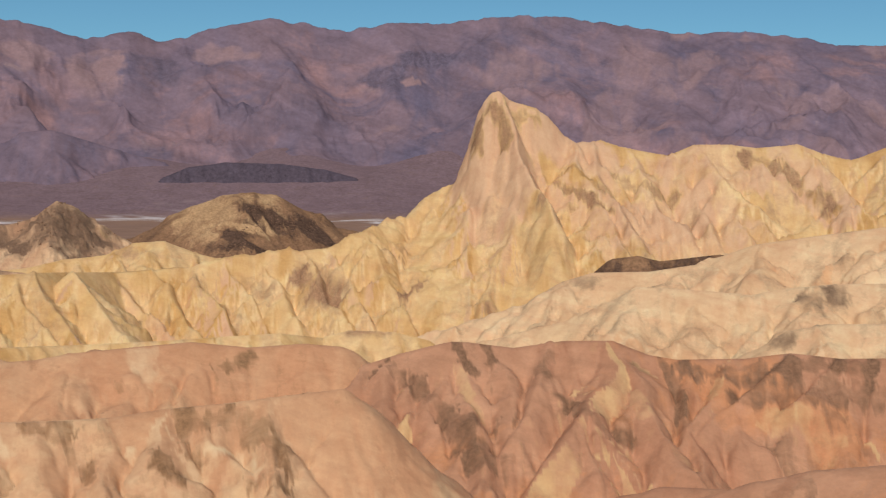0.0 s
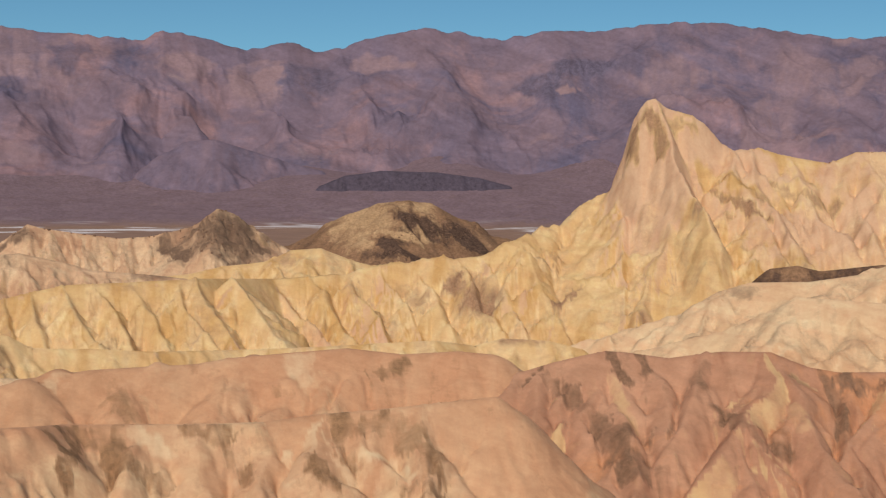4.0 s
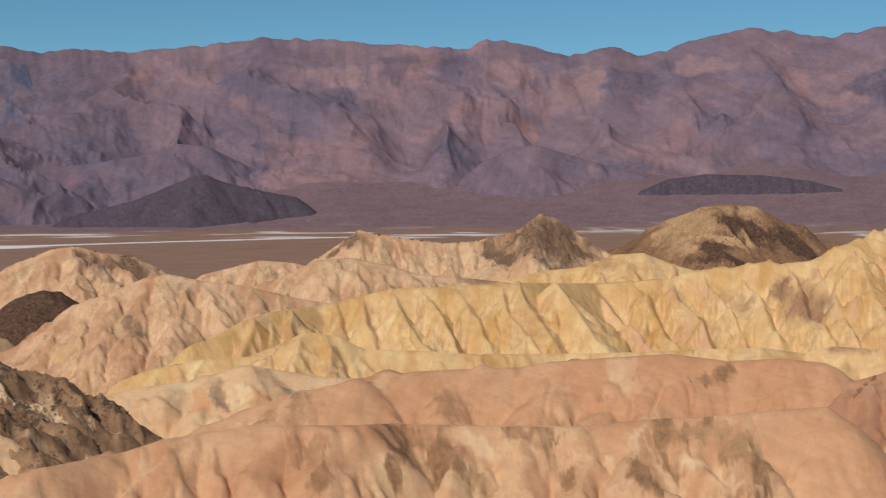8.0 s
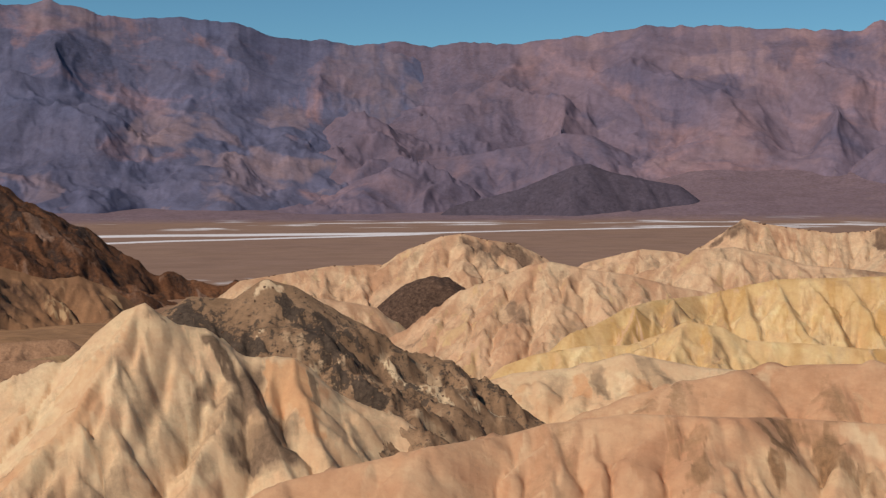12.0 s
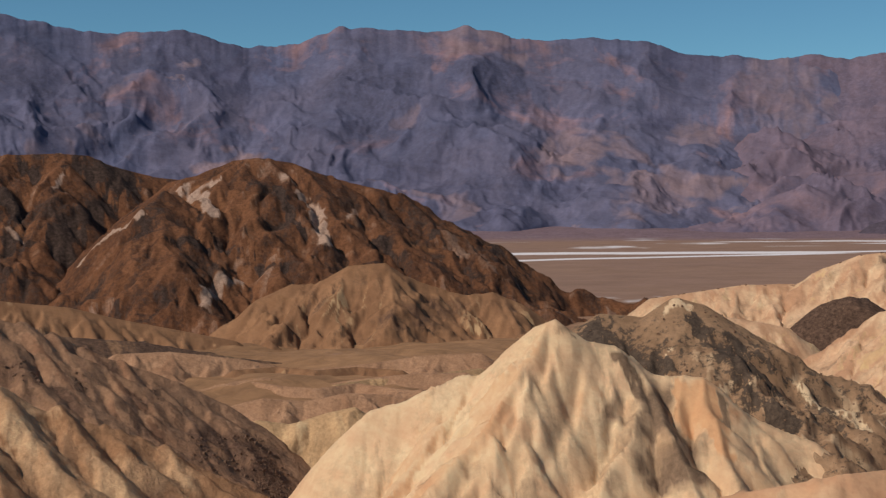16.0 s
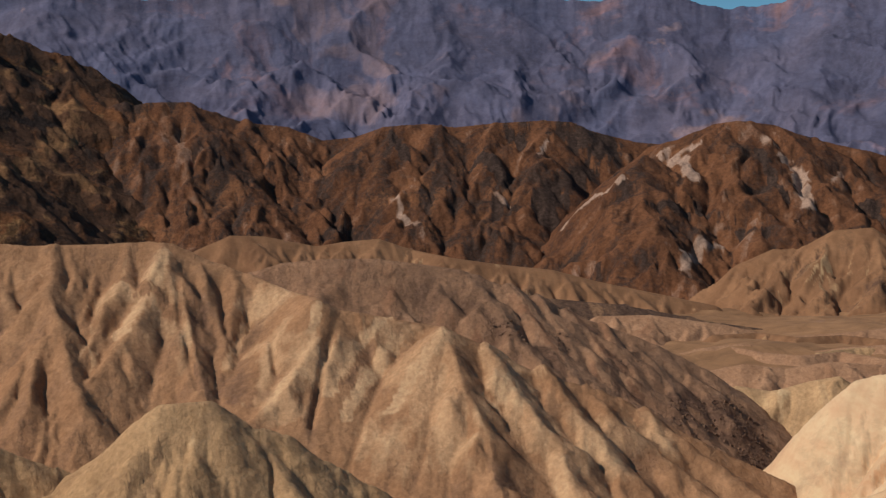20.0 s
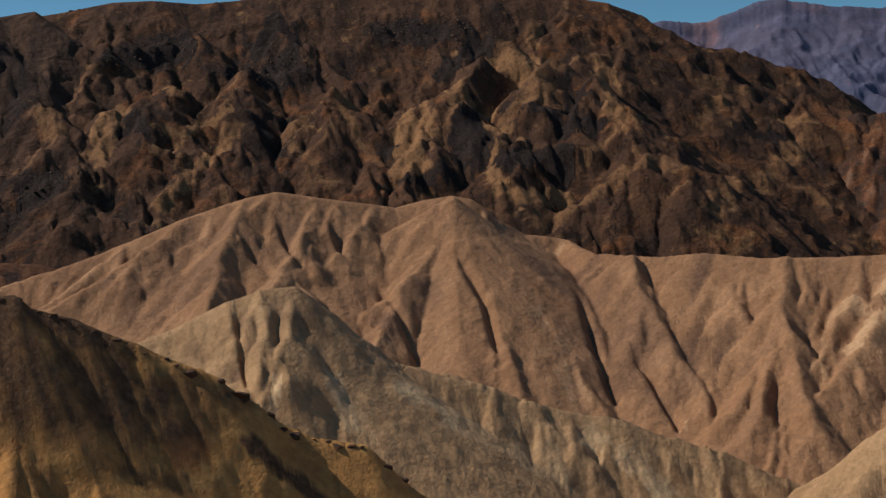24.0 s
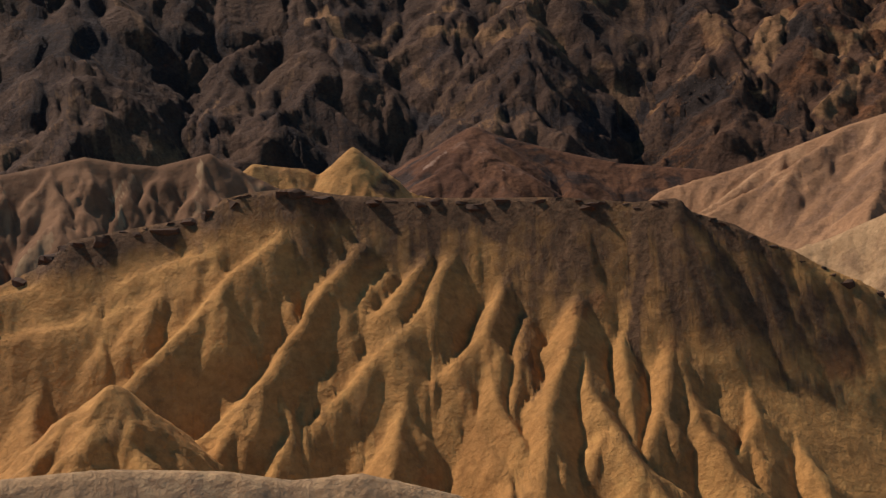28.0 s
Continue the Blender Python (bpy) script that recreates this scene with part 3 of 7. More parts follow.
def blobs(X, Y, Z, spots):
    """Where a stain lies, frayed down the slope: spots of (x, y, z, radius across, radius in height, amount)."""
    out = np.zeros_like(X)
    for n, (x, y, z, r, h, k) in enumerate(spots):
        far = math.hypot(x, y)
        m = (np.abs(X - x) < 2.6 * r + 2) & (np.abs(Y - y) < 2.6 * r + 2)
        if not m.any():
            continue
        px, py, pz = X[m], Y[m], Z[m]
        u = ((px - x) * y - (py - y) * x) / far
        v = ((px - x) * x + (py - y) * y) / far
        u = u + 0.55 * r * fbm(px / r / 0.8, py / r / 0.8, 3, n * 5 + 2)
        fray = fbm(u / (0.22 * r), v / (1.6 * r) + n, 4, n * 3 + 40)
        d = np.sqrt(u * u / r ** 2 + v * v / (1.3 * r) ** 2 * 0.4 + (pz - z) ** 2 / h ** 2)
        out[m] = np.maximum(out[m], k * (1 - smooth(0.2, 1.45, d + 0.3 * fray)))
    return out


# ---- ground ----
def ground():
    A = np.radians(np.concatenate([np.arange(-25, 150, 0.6), np.arange(150, 335, 2.0), [335.0]]))
    D = np.concatenate([[0.0], np.arange(0.5, 12, 1.5), np.arange(12, 150, 6), np.arange(150, 800, 8), np.arange(800, 1300, 14), np.arange(1300, 3300, 20), np.arange(3300, 4960, 40)])
    A, D = np.meshgrid(A, D, indexing="ij")
    X, Y = -np.sin(A) * D, np.cos(A) * D
    Z = base_height(X, Y)
    yaw = np.degrees(A)
    # salt crust in thin streaks along the valley
    bend = 14 * vnoise(yaw / 2.5, 0 * D, 4)
    shore = 2350 + 30 * np.maximum(0, 35 - yaw) + bend
    thin = 27 + 30 * smooth(33, 37, yaw)
    streak = (0.55 + 0.7 * smooth(8, 30, yaw)) * np.exp(-((D - shore) / thin) ** 2)
    inner = 2050 + 20 * np.maximum(0, 47 - yaw) + bend
    streak = np.maximum(streak, 1.1 * np.exp(-((D - inner) / 30) ** 2) * smooth(33, 36, yaw))
    streak = np.maximum(streak, 0.62 * smooth(0.2, 0.7, fbm(yaw / 2.5, D / 90, 3, 14)) * smooth(2500, 2700, D) * (1 - smooth(3300, 3700, D)))
    streak = np.maximum(streak, 0.45 * np.exp(-((D - 1170) / 60) ** 2) * smooth(33, 38, yaw) * smooth(-0.2, 0.4, fbm(yaw * 1.2, D / 25, 3, 15)))
    for k in range(7):
        path = 3 + 9 * k + 2.5 * vnoise(D / 260.0, 0 * D + k, 31) + (D - 3300) / 160 * (k % 3 - 1)
        streak = np.maximum(streak, 0.42 * np.exp(-((yaw - path) / 0.55) ** 2) * smooth(3250, 3500, D))
    me = mesh_grid("ground", X, Y, Z, np.ones((X.shape[0] - 1, X.shape[1] - 1), bool), MAT["floor"], {"tint": streak, "rock": 0.9 * smooth(3050, 3350, D), "wash": 1 - smooth(750, 1150, D + 60 * fbm(X / 120, Y / 120, 3, 21))})
    return tagged(new("ground", me), "tan gravel desert floor with thin white salt streaks", "ground", kind="structure")


ground()
G = dict(group="badland ridges")
def far_range(label, mat, crest, seed, foot, wide, rough, marks):
    """A distant range: an uneven crest, ridges and foothills that step down to the fans, cut by running water.
    foot: rows of yaw and the radius where the slope begins; wide: the size of its ridges; rough: their height; marks: yaw, height over the foot (0 to 1), half width in degrees, half height, dark, pale."""
    C = np.array(crest, float)
    cy, cr = np.degrees(np.arctan2(-C[:, 0], C[:, 1])), np.hypot(C[:, 0], C[:, 1])
    o = np.argsort(cy)
    step, dr = 0.055, 9.0
    A, D = np.meshgrid(np.arange(cy.min() - 6, cy.max() + 6, step), np.arange(3300, 4740, dr), indexing="ij")
    X, Y = -np.sin(np.radians(A)) * D, np.cos(np.radians(A)) * D
    top = np.interp(A, cy[o], C[o, 2]) * smooth(-6.0, 0.0, np.minimum(A - cy.min(), cy.max() - A))
    notch = 5 * fbm(A * 2.2, 0 * A, 4, seed)
    far = np.interp(A, cy[o], cr[o])
    near = np.interp(A, foot[0], foot[1]) + 90 * fbm(A / 3.0, 0 * A, 2, seed + 1)
    low = base_height(X, Y)
    u = np.clip((D - near) / (far - near), 0, 1)
    rise = np.maximum(40, top - low)
    wx = 0.9 * X + 0.4 * Y + 0.22 * wide * fbm(X / wide, Y / wide, 3, seed + 2)
    wy = 0.9 * Y - 0.4 * X + 0.22 * wide * fbm(X / wide, Y / wide, 3, seed + 3)
    ridges, k, size = 0, 1.0, wide
    for n in range(5):
        r = 1 - np.abs(vnoise(wx / size + 7 * n, wy / size - 5 * n, seed + 10 + n)) * 1.6
        ridges = ridges + k * (r if n == 0 else r * np.clip(0.5 + ridges * 0.5, 0.15, 1.2))
        size, k = size * 0.52, k * 0.55
    body = 0.52 * u + 0.48 * u ** 2
    Z = low - 6 - 20 * (1 - smooth(0, 0.04, u)) + rise * (body + rough * (ridges - 1.0) * np.sin(np.pi * u ** 0.8) ** 0.7)
    sight = EYE + (top - EYE) * D / far
    under = sight - 3 - 60 * (1 - u)
    Z = np.where(u < 1, np.minimum(Z, under + 12 * np.tanh((Z - under) / 60)), top - 0.7 * (D - far))
    Z = np.where((u > 0.95) & (u < 1), Z + (top - Z) * (u - 0.95) / 0.05, Z) + notch * smooth(0.85, 1, u)
    free = smooth(0, 0.1, u) * smooth(0, 0.06, 1 - u)
    Z, drain = rained(Z, math.radians(step), D, dr, seed + 9, 0.3, free)
    flow = streaks(Z, math.radians(step), D, dr, seed + 5)
    tone = np.clip(0.5 + 0.55 * fbm(wx / wide / 0.8, wy / wide / 0.8, 4, seed + 40), 0, 1)
    dark = 0.35 * smooth(0.1, 0.7, fbm(wx / wide / 1.6, wy / wide / 1.6, 4, seed + 50))
    pale = 0.5 * smooth(0.25, 0.75, fbm(wx / wide / 0.9, wy / wide / 0.9, 4, seed + 60))
    v = (Z - low) / rise
    for n, (yaw, h, da, dh, kd, kp) in enumerate(marks):
        d = np.hypot((A - yaw) / da, (v - h) / dh) + 0.5 * fbm(A / da * 1.5, v / dh * 1.5, 4, seed + 70 + n)
        m = 1 - smooth(0.5, 1.15, d)
        dark, pale = np.maximum(dark * (1 - (kp > 0) * m), kd * m), np.maximum(pale * (1 - (kd > 0) * m), kp * m)
    keep = ((Z - low)[:-1, :-1] > -32) & (A[:-1, :-1] > cy.min() - 5.9)
    attrs = {"tint": pale, "rock": dark, "tone": tone, "flow": np.clip(flow / 12 - 0.2 * drain, -0.5, 0.5)}
    ob = tagged(new("mountain_range"), label, "mountain range")
    zone = u[:-1, :-1]
    for name, cells in (("lower_slope", zone < 0.4), ("upper_slope", (zone >= 0.4) & (zone < 1)), ("far_slope", zone >= 1)):
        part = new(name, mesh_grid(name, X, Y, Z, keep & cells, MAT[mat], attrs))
        part.parent = ob
    return ob


far_range("distant desert mountain range with gullied slopes, tinted purple for haze", "range",
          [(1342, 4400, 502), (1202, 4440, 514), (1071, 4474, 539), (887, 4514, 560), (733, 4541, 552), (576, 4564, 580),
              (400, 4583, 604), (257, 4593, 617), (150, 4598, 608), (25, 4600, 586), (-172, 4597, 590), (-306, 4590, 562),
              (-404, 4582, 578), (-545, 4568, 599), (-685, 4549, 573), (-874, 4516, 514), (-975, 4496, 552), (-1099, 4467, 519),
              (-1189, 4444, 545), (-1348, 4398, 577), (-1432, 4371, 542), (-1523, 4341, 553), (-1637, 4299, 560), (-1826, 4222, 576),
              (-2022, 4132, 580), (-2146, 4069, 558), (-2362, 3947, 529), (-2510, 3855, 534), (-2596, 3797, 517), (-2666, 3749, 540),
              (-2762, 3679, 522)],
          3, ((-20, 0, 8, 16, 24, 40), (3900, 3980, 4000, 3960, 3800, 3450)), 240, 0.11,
          # 11.5 dark and 13.2 pale paint one peak's shaded and lit sides
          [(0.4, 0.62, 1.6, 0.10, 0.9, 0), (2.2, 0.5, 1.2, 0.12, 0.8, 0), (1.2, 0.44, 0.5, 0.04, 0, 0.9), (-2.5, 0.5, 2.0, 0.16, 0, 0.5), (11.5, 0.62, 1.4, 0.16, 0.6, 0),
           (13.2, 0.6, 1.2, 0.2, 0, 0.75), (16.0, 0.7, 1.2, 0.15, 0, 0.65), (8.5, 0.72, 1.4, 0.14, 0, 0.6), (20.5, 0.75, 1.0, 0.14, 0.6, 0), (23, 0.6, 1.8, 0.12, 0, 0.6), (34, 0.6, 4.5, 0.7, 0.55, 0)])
far_range("distant desert mountain range with craggy faces, tinted blue for haze", "haze_blue",
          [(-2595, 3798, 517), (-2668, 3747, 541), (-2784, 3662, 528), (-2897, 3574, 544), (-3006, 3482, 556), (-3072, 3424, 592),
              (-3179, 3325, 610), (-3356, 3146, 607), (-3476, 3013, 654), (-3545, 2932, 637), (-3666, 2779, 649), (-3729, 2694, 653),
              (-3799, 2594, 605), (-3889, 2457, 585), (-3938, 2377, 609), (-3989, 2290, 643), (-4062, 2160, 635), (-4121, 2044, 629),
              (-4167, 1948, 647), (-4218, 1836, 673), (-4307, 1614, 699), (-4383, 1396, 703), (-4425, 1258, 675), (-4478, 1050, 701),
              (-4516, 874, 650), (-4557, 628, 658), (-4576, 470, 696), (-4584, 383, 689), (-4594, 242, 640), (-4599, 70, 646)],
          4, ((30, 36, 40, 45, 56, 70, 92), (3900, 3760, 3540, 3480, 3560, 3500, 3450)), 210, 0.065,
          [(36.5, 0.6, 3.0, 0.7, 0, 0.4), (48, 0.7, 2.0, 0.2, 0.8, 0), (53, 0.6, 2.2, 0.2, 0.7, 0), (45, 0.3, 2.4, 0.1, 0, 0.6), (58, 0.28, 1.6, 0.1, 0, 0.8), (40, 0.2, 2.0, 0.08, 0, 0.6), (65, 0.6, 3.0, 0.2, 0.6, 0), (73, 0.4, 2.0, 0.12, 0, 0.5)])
land = Land("fan_knoll", "low dark basalt hill on a pale alluvial fan", "basalt", rocky=1.0, core=0.3, varied=0.25, rill=0, worn=0.3, seed=5, step=0.07, dr=8, front=200, back=60, side=5, slope=1.6, soft=10, gap=90, fall=1.2, branch=12, subs=0.5, warp=8, grain=0, foot=0)
land.crest([(-700, 3627, 92), (-640, 3640, 118), (-551, 3659, 131), (-410, 3677, 128), (-300, 3688, 114), (-225, 3695, 94)])
land.build()
land = Land("fan_knoll", "foothill on an alluvial fan, tinted purple for haze", "range", rocky=0.4, core=0.3, varied=0.25, rill=0, worn=0.3, seed=6, step=0.07, dr=8, front=300, back=60, side=5, slope=0.9, soft=8, gap=110, fall=0.65, branch=40, subs=0.6, warp=15, grain=0, foot=50)
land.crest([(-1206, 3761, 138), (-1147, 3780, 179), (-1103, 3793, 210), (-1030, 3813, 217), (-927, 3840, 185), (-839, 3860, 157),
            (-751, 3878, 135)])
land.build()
land = Land("fan_knoll", "dark wedge-shaped volcanic hill at the valley edge", "basalt", rocky=0.9, core=0.3, varied=0.25, rill=0, worn=0.3, seed=7, step=0.07, dr=8, front=380, back=60, side=4, slope=0.8, soft=8, gap=110, fall=0.6, branch=30, subs=0.5, warp=10, grain=0, foot=0)
land.crest([(-1930, 2920, 31), (-1800, 3002, 69), (-1730, 3042, 103), (-1683, 3069, 126), (-1653, 3085, 131), (-1611, 3107, 112),
            (-1538, 3144, 93), (-1464, 3179, 78)])
land.build()
land = Land("fan_knoll", "gullied foothills below the far desert range, tinted purple for haze", "range", rocky=0.4, core=0.3, varied=0.25, rill=0, worn=0.3, seed=8, step=0.07, dr=8, front=450, back=60, side=5, slope=0.8, soft=8, gap=90, fall=0.5, branch=50, subs=0.8, warp=15, grain=0, foot=0)
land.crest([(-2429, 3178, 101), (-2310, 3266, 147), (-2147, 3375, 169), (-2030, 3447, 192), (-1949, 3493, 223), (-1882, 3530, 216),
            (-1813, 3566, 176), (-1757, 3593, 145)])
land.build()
land = Land("badland_ridge", "orange-brown mudstone ridge with smooth gullied slopes", "orange", core=0.8, varied=0.6, warp=2, rill=0.1, crag=0.8, craggy=14, seed=11, front=72, slope=1.0, soft=0.8, gap=24, fall=0.5, branch=9, subs=2, **G)
land.crest([(101.9, 282.2, 40.6), (88.6, 286.6, 40.9), (80.5, 289, 40.5), (70.8, 291.5, 41.3), (62.1, 293.5, 39.9),
            (48.6, 296, 39.3), (42.9, 296.9, 40.2), (35.4, 297.9, 43), (25.5, 298.9, 42.8), (15, 299.6, 41.2), (5.5, 299.9, 42.3),
            (2, 300, 42.4), (-2.7, 300, 41.4), (-8.6, 299.9, 39.9), (-15.7, 299.6, 37.6)], gap=14, fall=0.59)
land.spur((2, 300, 42.4), (5.3, 284, 34.2), (7.3, 272.2, 28.4))
land.spur((-6.9, 299.9, 40.2), (-2.6, 285.7, 32.8), (1.9, 271.2, 25.3), (4.9, 259.2, 19.2))
land.spur((35.4, 297.9, 43), (33.7, 283, 35.6), (27.9, 274.1, 30.3), (18.2, 258.9, 21.4))
land.spur((35.4, 297.9, 42.4), (38.9, 284.3, 35.5), (43.1, 267.3, 26.7))
land.spur((70.8, 291.5, 41.3), (61.4, 282.1, 34.8), (51.4, 272.7, 28), (41.5, 274.4, 23.5), (23.9, 276.5, 15.4))
land.spur((79.4, 289.3, 40.5), (69.8, 277.6, 33.1), (63, 276.2, 29.6), (50.9, 275.6, 23.6))
land.spur((73.2, 290.9, 31), (79.5, 284.6, 26.6), (80.8, 273.3, 20.9))
land.spur((-15.1, 299.6, 37.8), (-20.5, 284, 29.6), (-25.6, 273.3, 23.6), (-30.3, 262.5, 17.8))
land.spur((-11, 299.8, 39), (-10.3, 283.3, 30.9), (-10.9, 270, 24.3), (-13.5, 258.1, 18.3))
land.spur((23.2, 299.1, 42.8), (18.8, 284.6, 35.3), (14.9, 274.8, 30.1))
land.spur((11.4, 299.8, 41.7), (11.7, 290, 36.8))
land.spur((48.6, 296, 39.3), (48.7, 285.6, 34.2))
land.spur((58.8, 294.2, 39.8), (56.7, 283.6, 34.5), (51, 276.6, 30))
land.gully([(2.2, 294.7), (6, 283.1), (8.8, 276.2), (11.1, 266.3), (9.4, 258.9)], 1.41, 1.5)
land.band([(3.5, 293.2), (5.8, 283.1), (7.5, 276.8)], 1.23, tint=0.49)
land.band([(-4.1, 288.2), (2.1, 279), (7.3, 267.9), (9.1, 262.8)], 2.8, rock=0.68)
land.band([(2.8, 299.7), (4.7, 295), (6.5, 292.1)], 0.93, rock=0.75)
land.band([(8.7, 299.6), (10.1, 295.3)], 1.28, rock=0.7)
land.band([(18.4, 384.5), (18.7, 384.8)], 1.21, rock=0.7)
land.band([(23.8, 297.5), (20.5, 290.9)], 2.31, rock=0.5)
land.band([(25, 282.8), (29.9, 271.2), (36.7, 269.5)], 1.84, rock=0.62)
land.band([(34.6, 284.2), (39.1, 275.8), (44.4, 274.6)], 2.2, tint=0.38)
land.gully([(46, 288.9), (47, 278.8), (45, 271.8)], 1.0, 1.0)
land.band([(44.7, 296), (47.3, 289.9), (47, 280.7)], 1.49, rock=0.72)
land.band([(50.1, 293.2), (54.8, 290.6), (62.5, 289.1)], 2.79, rock=0.6)
land.band([(68.6, 286.1), (76.9, 287.4), (83.9, 284.4)], 3.02, rock=0.75)
land.band([(60.8, 280.9), (73, 281.1), (85.6, 278.5)], 3.18, rock=0.52)
land.band([(64.1, 275.9), (70.2, 274.2), (73.6, 270.4), (72.6, 268.6)], 2.43, tint=0.51)
land.gully([(84.8, 282.4), (81.5, 275.8), (78.8, 267.7)], 0.56, 0.9)
land.band([(-10.6, 295.4), (-4.7, 288.1), (1, 278)], 1.58, rock=0.5)
land.gully([(-8.4, 297.4), (-5.3, 289.2), (-4.5, 281.4)], 0.68, 0.7)
land.build()
land = Land("badland_ridge", "low grey-brown mudstone spur", "orange", warp=0.8, seed=51, front=40, slope=0.6, soft=2.6, gap=20, branch=8, subs=2, foot=16, **G)
land.crest([(34.3, 235.5, 21.2), (42.5, 234.2, 23.9), (52.2, 232.2, 27.1), (60.8, 230.1, 29.4), (70.6, 227.3, 30.8),
            (81.2, 223.7, 32.2)])
land.build()
land = Land("badland_ridge", "small golden mudstone mound", "orange", warp=0.8, seed=52, front=35, slope=0.6, soft=2.6, gap=20, branch=8, subs=2, foot=16, **G)
land.crest([(17.3, 244.4, 18.6), (28.7, 243.3, 21.3), (33.4, 242.7, 22.7), (38.1, 242, 24.1), (47.4, 240.4, 24),
            (52.8, 239.2, 22.8)])
land.build()
land = Land("badland_ridge", "pale pink rounded mudstone ridge", "pink", varied=0.2, warp=2, rill=0.1, crag=0.5, craggy=14, seed=12, front=62, slope=0.75, soft=2.2, gap=26, fall=0.45, branch=9, subs=1.6, **G)
land.crest([(-10, 304.8, 34.8), (-17.2, 304.5, 37.5), (-21.9, 304.2, 40.8), (-29.1, 303.6, 41.4), (-40.8, 302.3, 40.7),
            (-52.4, 300.5, 42), (-62.7, 298.5, 41.2), (-76, 295.4, 40.1), (-83.3, 293.4, 38.9), (-103.4, 286.9, 38.1),
            (-116.3, 282, 36.6), (-113.8, 277.6, 37.1), (-125.7, 272.4, 34.2), (-134.2, 268.3, 31.4), (-140, 265.3, 28.6),
            (-146.7, 261.7, 24.6)], front=False)
land.spur((-52.4, 300.5, 42), (-52.6, 291.3, 37.5), (-52.7, 279.6, 31.8))
land.spur((-40.8, 302.3, 40.7), (-44.6, 295.7, 37), (-45.8, 284.8, 31.6))
land.spur((-29.1, 303.6, 41.4), (-23.1, 304.1, 39), (-17.2, 304.5, 37.2))
land.spur((-62.7, 298.5, 41.2), (-61.8, 289, 36.6), (-61.8, 278.5, 31.3))
land.spur((-76, 295.4, 40.1), (-74.4, 284.7, 34.8), (-74.1, 275.2, 30.1))
land.spur((-92, 290.8, 39.5), (-95.2, 281.3, 34.5), (-94, 270.7, 29.2))
land.spur((-109, 284.9, 38.5), (-111.4, 274.8, 33.4), (-109.1, 266, 29))
land.spur((-125.7, 272.4, 34.2), (-121.7, 266.3, 30.6), (-118.8, 262.6, 28.4))
land.spur((-71.5, 296.5, 40.6), (-72.3, 285.2, 35.1), (-72, 275.2, 30.3))
land.band([(-61.9, 295.8), (-58.7, 290.4)], 3.29, tint=0.45)
land.gully([(-51.5, 294.4), (-52.3, 286.6), (-52.8, 281.4)], 0.69, 0.9)
land.band([(-44.8, 294.4), (-40.1, 298.6)], 1.64, rock=0.62)
land.gully([(-46.9, 291.1), (-45.7, 287.9)], 0.57, 0.6)
land.band([(-64.6, 276.9), (-64.3, 277.2)], 1.12, rock=0.5)
land.band([(-132.3, 268.4), (-126.6, 263.2)], 2.32, rock=0.45)
land.band([(-118, 269), (-120.8, 264.1)], 1.83, rock=0.45)
land.gully([(-112.5, 272.4), (-113.5, 267.3)], 0.69, 0.7)
land.band([(-98.6, 282.7), (-91.6, 276.3)], 2.55, rock=0.4)
land.band([(-122.2, 269.6), (-122, 263.5)], 2.99, rock=0.45)
land.band([(-64.5, 287), (-59.3, 283.8)], 1.83, rock=0.4)
land.build()
land = Land("badland_ridge", "pink mudstone ridge with brown stained gullies", "pink", dr=1.0, warp=2, rill=0.1, crag=0.6, craggy=12, seed=13, front=55, slope=0.9, soft=0.9, gap=18, branch=7, subs=2, **G)
land.crest([(-15.5, 224.5, 43.1), (-26, 223.5, 41.9), (-33.9, 222.4, 41), (-42.6, 220.9, 40.4), (-51.3, 219.1, 39.2),
            (-64, 215.7, 39.1), (-80.3, 210.2, 39.6), (-80.8, 199.2, 41), (-96.2, 192.3, 41.2), (-107.3, 186.3, 39.5),
            (-112.3, 183.3, 37.8), (-116.1, 169, 37.9), (-125.9, 161.8, 35.2), (-132.2, 156.7, 33.4), (-135.8, 153.5, 30.9),
            (-144.1, 145.8, 25)], gap=11, fall=0.59)
land.spur((-26, 223.5, 41.9), (-23.5, 213.5, 36.8), (-23.5, 202.6, 31.4))
land.spur((-37.4, 221.9, 40.7), (-32.4, 213, 35.8), (-26.2, 205.1, 30.8))
land.spur((-42.6, 220.9, 40.4), (-41.7, 211.4, 35.8), (-36.7, 203, 30.9))
land.spur((-51.3, 219.1, 39.2), (-48.7, 211.7, 35.5), (-48.1, 201.9, 30.7))
land.spur((-61.5, 216.4, 39.1), (-56.9, 206.3, 33.7), (-53.5, 200, 30.1))
land.spur((-69, 214.2, 39.2), (-66.8, 204.6, 34.5), (-65.8, 196.3, 30.4))
land.spur((-80.3, 210.2, 39.6), (-76.9, 200, 34.2), (-74.8, 193.3, 30.7))
land.spur((-85.7, 197.2, 41.2), (-81.8, 188, 36.3))
land.spur((-106.7, 186.7, 39.7), (-101, 179.9, 35.3), (-97.7, 172.5, 31.4))
land.spur((-92.7, 194, 40.8), (-89.1, 184.6, 35.8))
land.spur((-113.9, 182.3, 38.2), (-111.9, 174.4, 34.2), (-110.3, 167.4, 30.8))
land.spur((-116.1, 169, 37.9), (-115, 160.5, 33.8))
land.spur((-100.1, 190.3, 40.1), (-93.9, 181.9, 34.9), (-91.5, 175.6, 31.5))
land.band([(-37.2, 218.9), (-30.4, 219.3), (-24.3, 211.9), (-24.8, 205.2)], 2.71, rock=0.6)
land.gully([(-24, 216.5), (-23.8, 208.4), (-24.9, 203)], 0.66, 1.0)
land.gully([(-15.7, 219.6), (-19.1, 214.9), (-22.3, 205.2)], 0.5, 0.8)
